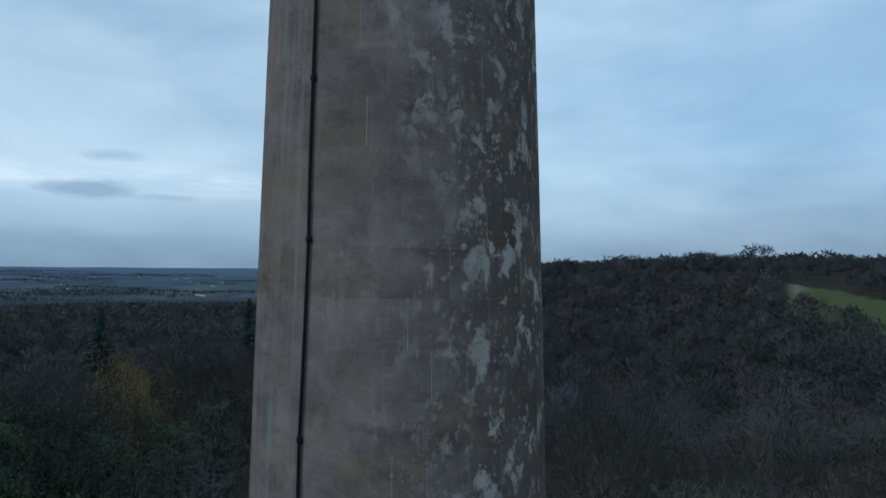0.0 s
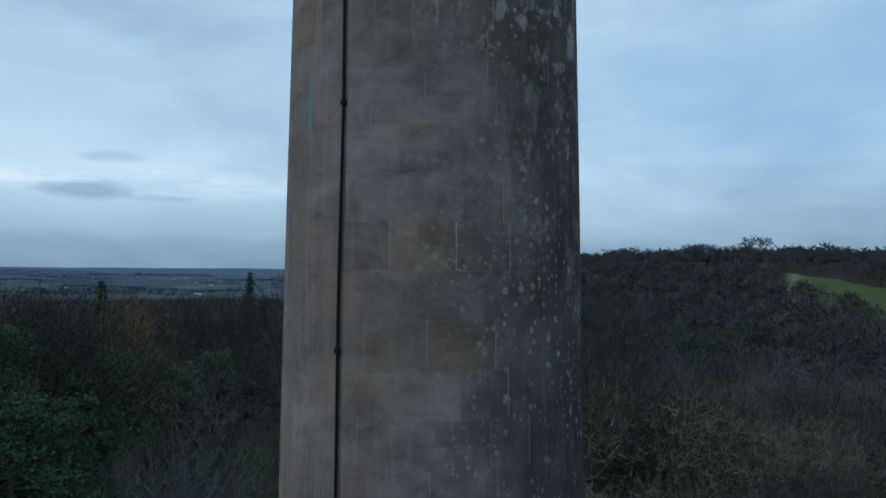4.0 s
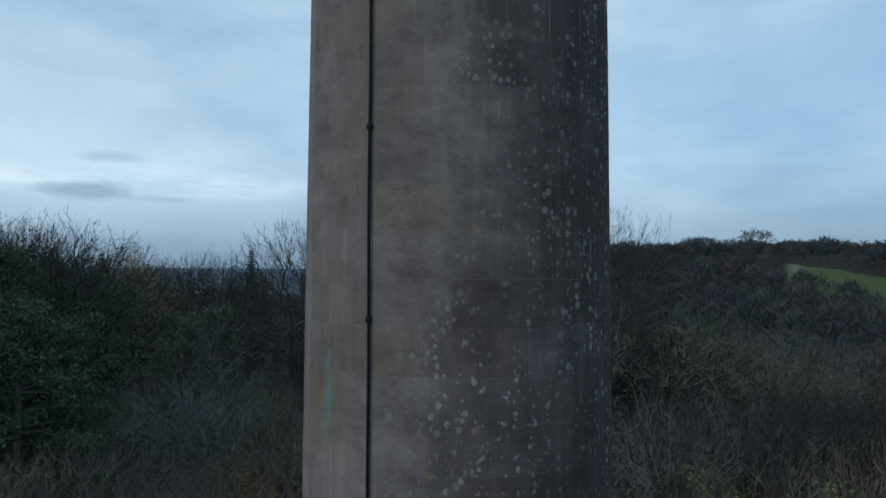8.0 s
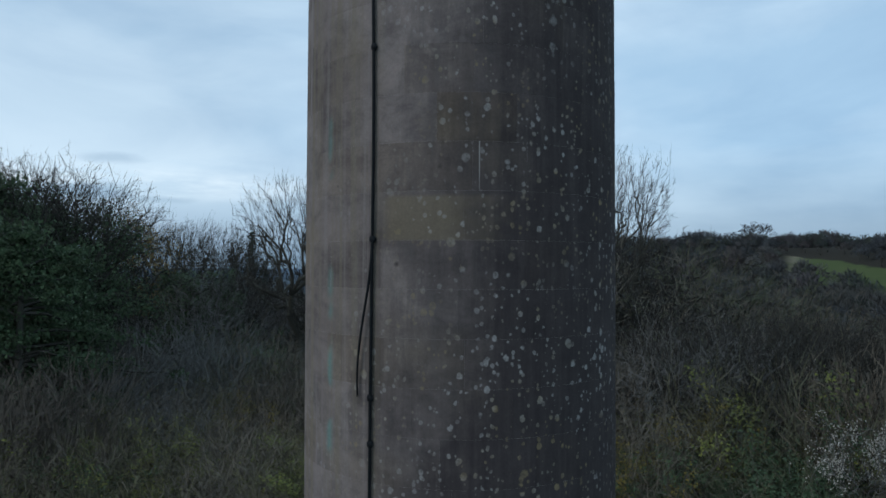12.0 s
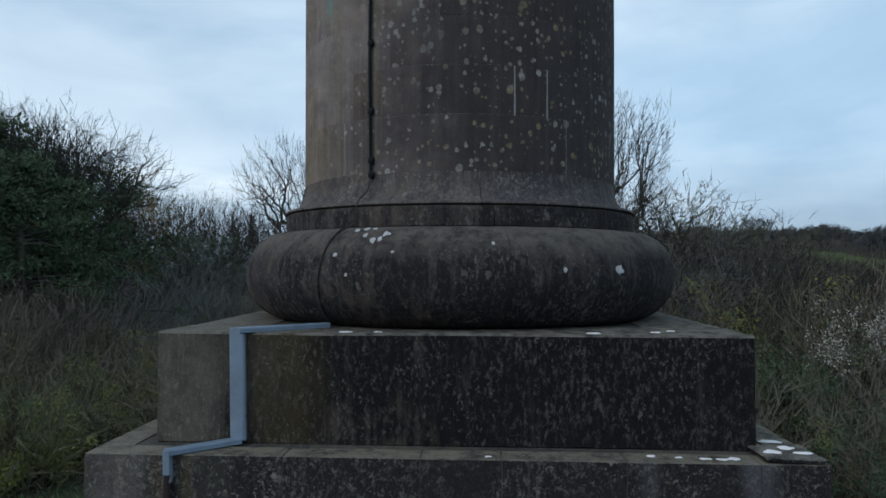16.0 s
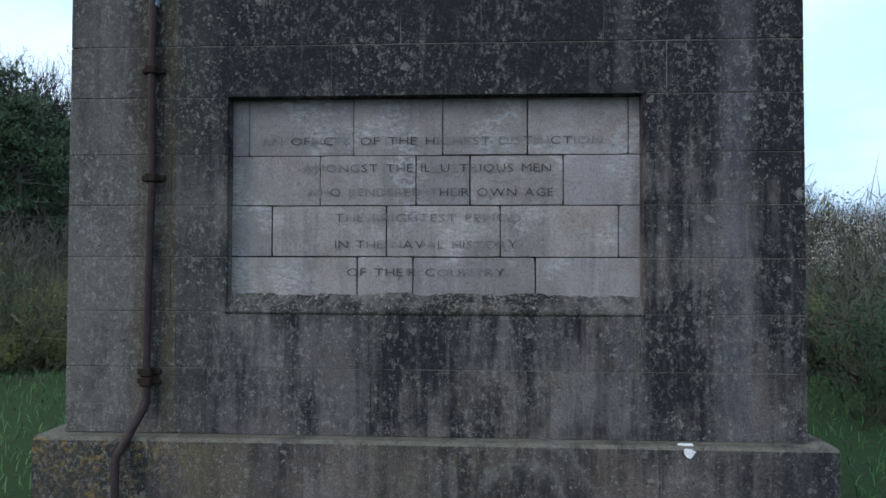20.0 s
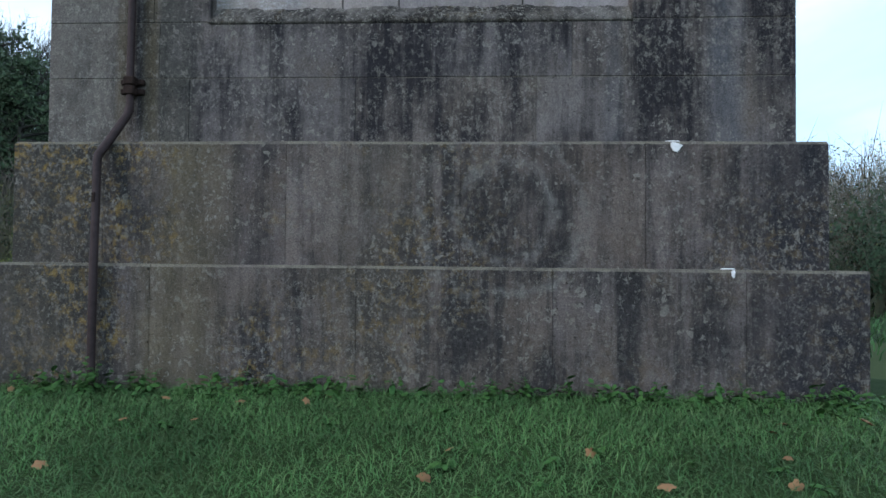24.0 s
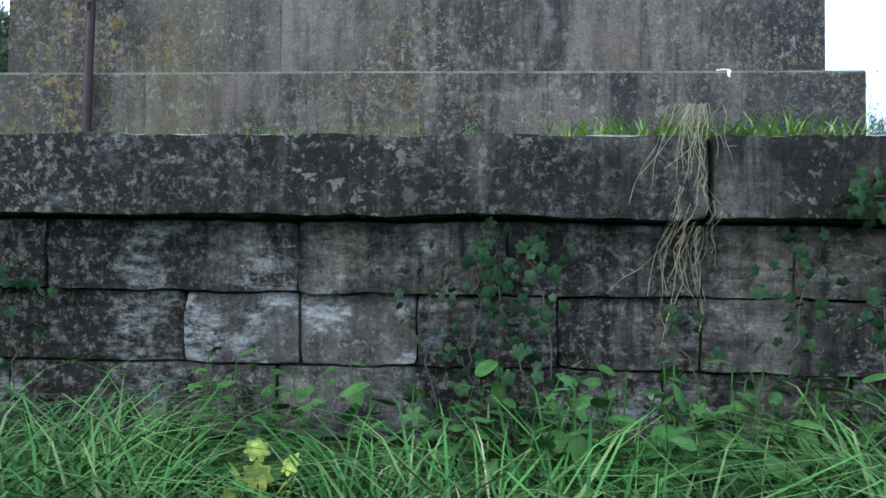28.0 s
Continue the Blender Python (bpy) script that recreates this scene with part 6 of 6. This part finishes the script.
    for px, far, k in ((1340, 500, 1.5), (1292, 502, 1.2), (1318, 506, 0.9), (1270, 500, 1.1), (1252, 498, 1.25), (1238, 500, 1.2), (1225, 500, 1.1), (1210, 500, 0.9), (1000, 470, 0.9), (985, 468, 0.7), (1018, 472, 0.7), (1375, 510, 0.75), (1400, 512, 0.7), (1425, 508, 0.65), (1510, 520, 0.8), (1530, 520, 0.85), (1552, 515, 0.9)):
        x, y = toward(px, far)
        t = rng.uniform(0, 6.28)
        turn = np.array([[math.cos(t), math.sin(t), 0], [-math.sin(t), math.cos(t), 0], [0, 0, 1]])
        v = round_tree @ turn * k + np.array([x, y, float(height(x, y)) - 3.0])
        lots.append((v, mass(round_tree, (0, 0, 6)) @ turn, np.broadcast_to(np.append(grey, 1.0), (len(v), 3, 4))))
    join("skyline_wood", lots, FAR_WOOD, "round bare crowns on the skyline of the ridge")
    scatter("valley_edge_wood", "bare winter trees on the near side of the valley", 105, 165, -4, 42, 7.6, 0)
    scatter("valley_wood", "bare grey-brown winter wood across the valley", 165, 300, -4, 42, 8.4, 1)
    scatter("ridge_wood", "bare brown winter wood up the opposite ridge", 300, 600, -6, 42, 8.8, 2)
    scatter("far_ridge_wood", "hazy wood on the back of the ridge", 600, 880, 2, 42, 11.0, 3)
    scatter("west_slope_wood", "bare winter trees on the falling slope", 105, 165, -46, -4, 7.6, 0)
    scatter("west_wood", "bare purple-brown winter wood on the falling slope", 165, 300, -42, -4, 8.4, 1)
    scatter("low_wood", "dark wood at the foot of the hill", 300, 640, -40, -6, 9.4, 2)
    scatter("foot_wood", "dark belt of wood at the edge of the plain", 640, 1150, -38, -6, 11.0, 3, 0.8)
    lots = []
    for _ in range(46):
        far = rng.uniform(1000, 3600)
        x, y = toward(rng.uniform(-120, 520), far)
        lean, belt = rng.uniform(-0.35, 0.35), rng.uniform() < 0.3
        for s in np.arange(0, rng.uniform(160, 520), 11.0):
            for _ in range(3 if belt else 1):
                put(lots, x + s, y + s * lean + rng.normal() * (22 if belt else 2), rng.uniform(0.7, 1.2), 3, 1.0, np.ones(3))
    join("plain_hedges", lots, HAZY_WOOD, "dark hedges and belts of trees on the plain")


plant_trees()
far_woods()


def distant_houses():
    """Pale specks of farms and sheds on the plain."""
    rng = random.Random(17)
    verts, faces = [], []
    for _ in range(16):
        far = rng.uniform(1700, 3200)
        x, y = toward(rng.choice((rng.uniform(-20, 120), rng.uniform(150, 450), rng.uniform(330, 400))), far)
        z = float(height(x, y))
        w, d, h = rng.uniform(3, 8), rng.uniform(3, 5), rng.uniform(2, 3)
        o = len(verts)
        verts += [(x + sx * w, y + sy * d, z + k) for k in (-1, h) for sx, sy in ((-1, -1), (1, -1), (1, 1), (-1, 1))] + [(x - w, y, z + h * 1.5), (x + w, y, z + h * 1.5)]
        faces += [tuple(o + i for i in f) for f in ((0, 1, 5, 4), (1, 2, 6, 9, 5), (2, 3, 7, 6), (3, 0, 4, 8, 7), (4, 5, 9, 8), (6, 7, 8, 9))]
    tagged(part("distant_houses", mesh("distant_houses", verts, faces), PALE_WALL), "pale far-off farm buildings on the plain", "building", kind="stuff")


distant_houses()

# ---- grass and small plants ----
def blades(rng, x, y, z, tall, width, lean, droop=0.5):
    """Bent grass blades, three slips each, sharing points: vertices and faces."""
    n = len(x)
    t = rng.uniform(0, 2 * math.pi, n)
    way = np.stack([np.cos(t), np.sin(t), np.zeros(n)], 1)
    side = np.stack([-np.sin(t), np.cos(t), np.zeros(n)], 1)
    root = np.stack([x, y, z], 1)
    rows = []
    for k, f in enumerate((0.0, 0.35, 0.7, 1.0)):
        out = lean * (f ** 1.8)
        up = f - droop * lean * f ** 3
        c = root + way * (tall * out)[:, None] + np.array([0, 0, 1.0]) * (tall * up)[:, None]
        wd = (width * (1.0, 0.95, 0.65, 0.08)[k])[:, None] * side * 0.5
        rows += [c - wd, c + wd]
    verts = np.stack(rows, 1).reshape(-1, 3)
    o = (np.arange(n) * 8)[:, None]
    faces = np.concatenate([o + np.array([[2 * k, 2 * k + 1, 2 * k + 3, 2 * k + 2]]) for k in range(3)])
    return verts, faces


def grow_grass():
    rng = np.random.default_rng(12)

    def patch(name, count, x0, x1, y0, y1, tall, width, lean, material, label, clump=0.0, skip=None, droop=0.5):
        x, y = rng.uniform(x0, x1, count), rng.uniform(y0, y1, count)
        if clump:
            cx, cy = rng.uniform(x0, x1, max(4, count // 60)), rng.uniform(y0, y1, max(4, count // 60))
            pick = rng.integers(0, len(cx), count)
            x, y = cx[pick] + rng.normal(size=count) * clump, cy[pick] + rng.normal(size=count) * clump
        keep = np.ones(count, bool) if skip is None else ~skip(x, y)
        x, y = x[keep], y[keep]
        n = len(x)
        z = height(x, y) - 0.02
        v, f = blades(rng, x, y, z, rng.uniform(*tall, n), rng.uniform(*width, n), rng.uniform(*lean, n), droop)
        tagged(part(name, array_mesh(name, v, f), material), label, "grass", kind="stuff")

    monument = lambda x, y: (np.abs(x) < S2 + 0.01) & (np.abs(y) < S2 + 0.01) | (y < -4.80)
    patch("terrace_lawn", 64000, -3.4, 3.9, -4.80, -2.6, (0.04, 0.115), (0.002, 0.0045), (0.5, 1.4), LAWN, "short green lawn on the terrace", skip=monument)
    patch("kerb_fringe", 3000, -1.6, 2.6, -4.80, -4.68, (0.07, 0.16), (0.003, 0.006), (0.3, 1.2), BRIGHT, "bright grass fringe along the coping", 0.05, skip=lambda x, y: (y < -4.86) | (y > -4.55))
    patch("kerb_tuft", 1300, 0.72, 1.45, -4.79, -4.66, (0.07, 0.22), (0.004, 0.008), (0.3, 1.4), BRIGHT, "tall bright grass tuft at the coping joint", 0.06, skip=lambda x, y: (y < -4.85) | (y > -4.5))
    patch("side_lawn", 19000, -13.0, 13.5, -4.4, 15.0, (0.10, 0.28), (0.010, 0.022), (0.3, 0.9), LAWN, "rough green grass of the hilltop clearing", skip=lambda x, y: (np.abs(x) < 3.7) & (y < 2.7))
    patch("foot_grass", 4600, -1.3, 2.2, -5.75, -5.06, (0.16, 0.40), (0.003, 0.0075), (0.5, 1.3), GRASS, "long arching grass at the foot of the wall", 0.07, skip=lambda x, y: (y < -5.62) | (y > -5.02) | ((x > 0.05) & (x < 1.15) & (np.sin(x * 917 + y * 733) > -0.1)) | ((np.abs(x - 0.08) < 0.13) & (y < -5.12)), droop=0.42)
    patch("long_blades", 700, -1.3, 2.1, -5.6, -5.1, (0.28, 0.50), (0.005, 0.009), (0.7, 1.35), GRASS, "broad pale green arching blades", 0.12, skip=lambda x, y: (y < -5.6) | (y > -5.05) | ((np.abs(x - 0.08) < 0.14) & (y < -5.1)), droop=0.45)
    patch("foot_turf", 4500, -1.6, 2.5, -5.75, -4.95, (0.06, 0.17), (0.003, 0.006), (0.3, 1.2), GRASS, "short grass below the wall", skip=lambda x, y: y < -5.7)
    patch("dry_blades", 170, -1.2, 2.1, -5.6, -4.96, (0.12, 0.34), (0.003, 0.006), (0.5, 1.4), DRY, "dead straw-coloured blades among the grass", 0.15, skip=lambda x, y: (y < -5.6) | (y > -4.95))
    patch("outer_grass", 9000, -9, 10, -14.0, -4.98, (0.10, 0.26), (0.010, 0.02), (0.3, 1.0), GRASS, "rough grass below the terrace", skip=lambda x, y: (np.abs(x - 0.45) < 2.1) & (y > -8.4))


def leaf_mesh(name, lobes, depth, fold=0.25, points=36, long=1.15):
    """A lobed leaf of unit size in the xy plane with its stalk at the origin, folded along the middle and slightly cupped."""
    verts = [(0, 0.45 * long, 0.02)]
    for i in range(points):
        t = -math.pi / 2 + 2 * math.pi * i / points
        r = 0.5 * (1 - depth * (0.5 + 0.5 * math.cos(lobes * (t - math.pi / 2) + math.pi)))
        if i == 0:
            r *= 0.55
        x, y = r * math.cos(t), 0.45 * long + r * math.sin(t) * long
        verts.append((x, y, -fold * abs(x) * 0.6 - 0.25 * (y - 0.4) ** 2))
    return mesh(name, verts, [(0, 1 + i, 1 + (i + 1) % points) for i in range(points)], True)


def leaf_part(me, material, parent, at, size, tilt, turn, roll=0.0, name="leaf"):
    if not me.materials:
        me.materials.append(material)
    ob = new(name, me)
    ob.parent = parent
    ob.matrix_parent_inverse = Matrix.Translation(-parent.location)
    ob.matrix_basis = pose(*at, tilt, roll, turn) @ Matrix.Diagonal((size, size, size, 1))
    return ob


def small_plants():
    rng = random.Random(21)
    ivy = leaf_mesh("ivy_leaf", 5, 0.30)
    nettle = leaf_mesh("nettle_leaf", 1, 0.2, 0.3, 22, 1.7)
    lobed = leaf_mesh("lobed_leaf", 5, 0.5, 0.3, 44, 1.1)
    round_leaf = leaf_mesh("round_leaf", 3, 0.12, 0.2, 24, 1.0)

    # ivy on the wall: stem line and number of leaves
    trails = [([(0.40, -1.12), (0.36, -0.92), (0.38, -0.80), (0.42, -0.68)], 16, 0.045), ([(0.62, -1.12), (0.60, -0.95), (0.55, -0.80), (0.52, -0.66)], 24, 0.05), ([(0.66, -1.1), (0.66, -0.88), (0.62, -0.72), (0.60, -0.63)], 16, 0.045),
              ([(1.18, -1.15), (1.24, -0.92), (1.26, -0.75), (1.24, -0.62)], 20, 0.045), ([(1.55, -0.75), (1.48, -0.62), (1.42, -0.55), (1.36, -0.55)], 18, 0.05), ([(1.60, -0.5), (1.52, -0.47), (1.45, -0.5), (1.4, -0.53)], 12, 0.048),
              ([(-0.70, -1.15), (-0.68, -0.98), (-0.70, -0.86), (-0.68, -0.80)], 14, 0.036), ([(-0.85, -0.82), (-0.78, -0.79), (-0.70, -0.77), (-0.66, -0.78)], 14, 0.05), ([(1.02, -1.1), (1.0, -0.95), (0.96, -0.86), (0.95, -0.78)], 10, 0.045),
              ([(1.42, -1.15), (1.46, -0.98), (1.44, -0.82), (1.48, -0.68)], 22, 0.045), ([(1.62, -1.1), (1.60, -0.9), (1.56, -0.75), (1.60, -0.62)], 24, 0.048), ([(0.48, -1.1), (0.47, -0.95), (0.50, -0.82), (0.48, -0.72)], 16, 0.04)]
    for stem, count, size in trails:
        plant_ = thing("ivy_plant", (stem[0][0], WALL_Y - 0.03, stem[0][1]), label="trailing dark green ivy clinging to the wall", category="ivy", group="ivy on the wall")
        pts = []
        for (xa, za), (xb, zb) in zip(stem, stem[1:]):
            for k in range(5):
                f = k / 5
                z = za + (zb - za) * f
                pts.append((xa + (xb - xa) * f + 0.012 * rng.uniform(-1, 1), (-4.965 if z > -0.62 else WALL_Y - 0.032), z))
        tube("stem", pts, 0.002, BARK, plant_, 5)
        for _ in range(round(count * (3.4 if stem[0][0] > 1.1 else 2.3))):
            p = rng.choice(pts)
            at = (p[0] + rng.gauss(0, 0.045), p[1] - rng.uniform(0.004, 0.035), p[2] + rng.gauss(0, 0.03))
            leaf_part(ivy, IVY, plant_, at, size * rng.uniform(0.35, 0.85), 60 + rng.gauss(0, 22), rng.gauss(0, 28), 180 + rng.gauss(0, 45))
    # broad weeds at the foot of the wall and of the monument
    spots = [(rng.uniform(-0.2, 1.9), rng.uniform(-5.08, -4.96), rng.uniform(0.14, 0.33), 1) for _ in range(85)]
    spots += [(rng.uniform(0.25, 1.3), rng.uniform(-5.25, -5.0), rng.uniform(0.15, 0.32), 1) for _ in range(26)]
    spots += [(rng.uniform(-1.2, 2.0), rng.uniform(-5.5, -5.05), rng.uniform(0.06, 0.14), 1) for _ in range(18)]
    spots += [(rng.uniform(-2.7, 2.7), -2.65 - abs(rng.gauss(0, 0.12)), rng.uniform(0.05, 0.13), 0) for _ in range(170)]
    spots += [(rng.gauss(-1.9, 0.12), rng.uniform(-2.85, -2.68), rng.uniform(0.1, 0.22), 0) for _ in range(8)]
    spots += [(rng.uniform(-3, 3.2), rng.uniform(-4.4, -2.9), rng.uniform(0.03, 0.07), 0) for _ in range(40)]
    for x, y, tall, low in spots:
        z = float(height(x, y)) - 0.01
        weed = thing("weed_plant", (x, y, z), label="low green weed with toothed leaves" if tall > 0.1 else "flat green rosette in the grass", category="weed", group="weeds by the stone")
        lean = (rng.gauss(0, 0.04), rng.gauss(0, 0.04))
        tube("stem", [(x, y, z - 0.02), (x + lean[0] * 0.5, y + lean[1] * 0.5, z + tall * 0.6), (x + lean[0], y + lean[1], z + tall)], 0.0018, NETTLE, weed, 5)
        me = rng.choice([nettle, nettle, lobed, round_leaf])
        count = rng.randint(6, 9)
        for k in range(count):
            f = 0.2 + 0.8 * k / (count - 1)
            leaf_part(me, NETTLE, weed, (x + lean[0] * f, y + lean[1] * f, z + tall * min(f, 1)), rng.uniform(0.025, 0.052) * (1.25 - 0.35 * f) * (1.0 if low else 0.85), rng.gauss(-5, 22), k * 137 + rng.gauss(0, 20), rng.gauss(0, 12))
    # a young plant with yellowed lobed leaves
    x, y = 0.075, -5.25
    z = float(height(x, y)) - 0.02
    plant_ = thing("yellow_leaf_plant", (x, y, z), label="young plant with large yellow lobed leaves in the grass", category="plant")
    tube("stem", [(x, y, z - 0.02), (x - 0.01, y, z + 0.06), (x, y + 0.01, z + 0.12)], 0.004, YELLOW, plant_, 6)
    gold = leaf_mesh("yellow_leaf", 7, 0.28, 0.35, 56, 1.0)
    for at, size, tilt, turn, roll in [((x - 0.01, y, z + 0.16), 0.055, 50, 25, 10), ((x - 0.03, y - 0.01, z + 0.12), 0.06, 60, 115, -10), ((x + 0.03, y, z + 0.10), 0.06, 50, -100, 5),
                                       ((x, y - 0.02, z + 0.11), 0.065, 85, 185, 0), ((x + 0.045, y - 0.01, z + 0.14), 0.05, 55, -40, 12), ((x - 0.045, y - 0.01, z + 0.07), 0.05, 65, 80, -12)]:
        leaf_part(gold, YELLOW, plant_, at, size, tilt, turn, roll)
    # fallen leaves
    places = [(rng.uniform(-1.0, 1.8), rng.uniform(-5.45, -5.05)) for _ in range(16)] + [(rng.uniform(-2.4, 2.6), rng.uniform(-4.4, -2.8)) for _ in range(22)] + [(0.56, -4.47), (0.3, -4.46)]
    dead = leaf_mesh("dead_leaf", 5, 0.3, 0.6, 26, 1.2)
    dead.materials.append(FALLEN)
    for x, y in places:
        ob = new("fallen_leaf", dead)
        s = rng.uniform(0.035, 0.065)
        ob.matrix_basis = pose(x, y, float(height(x, y)) + rng.uniform(0.02, 0.06), rng.gauss(0, 20), rng.gauss(0, 20), rng.uniform(0, 360)) @ Matrix.Diagonal((s, s, s, 1))
        tagged(ob, "brown curled leaf fallen in the grass", "leaf", "fallen leaves")
    # dead grass that hangs over the coping
    tuft = thing("hanging_dry_grass", (0.98, -4.9, -0.38), label="tangle of dead straw-coloured grass hanging over the coping", category="dry grass")
    nrng = np.random.default_rng(8)
    lots = []
    for i in range(54):
        low = i % 2 == 0
        p = np.array([0.985 + nrng.normal() * 0.03, -4.83 if not low else -4.935, -0.36 if not low else -0.60 + nrng.normal() * 0.04])
        pts, drop = [p], min(0.2, abs(nrng.normal()) * 0.10 + 0.06)
        out = np.array([p[0], -4.965 - 0.02 * nrng.random(), p[2] + 0.02])
        way = np.array([nrng.normal() * 0.10 - 0.05, 0, -1.0])
        pts.append(out)
        for k in range(5):
            way = way * np.array([0.7, 1, 1]) + np.array([nrng.normal() * 0.3, 0, nrng.normal() * 0.12])
            q = pts[-1] + way / np.linalg.norm(way) * drop / 4
            q[1] = (-4.962 if q[2] > -0.61 else -4.90) - 0.02 * nrng.random()
            pts.append(q)
        for a, b in zip(pts, pts[1:]):
            lots.append((*a, *b, 0.0007, 0.0006))
    tagged(part("straw_tangle", bars("straw_tangle", lots, 3), DRY, tuft), kind="stuff")


grow_grass()
small_plants()
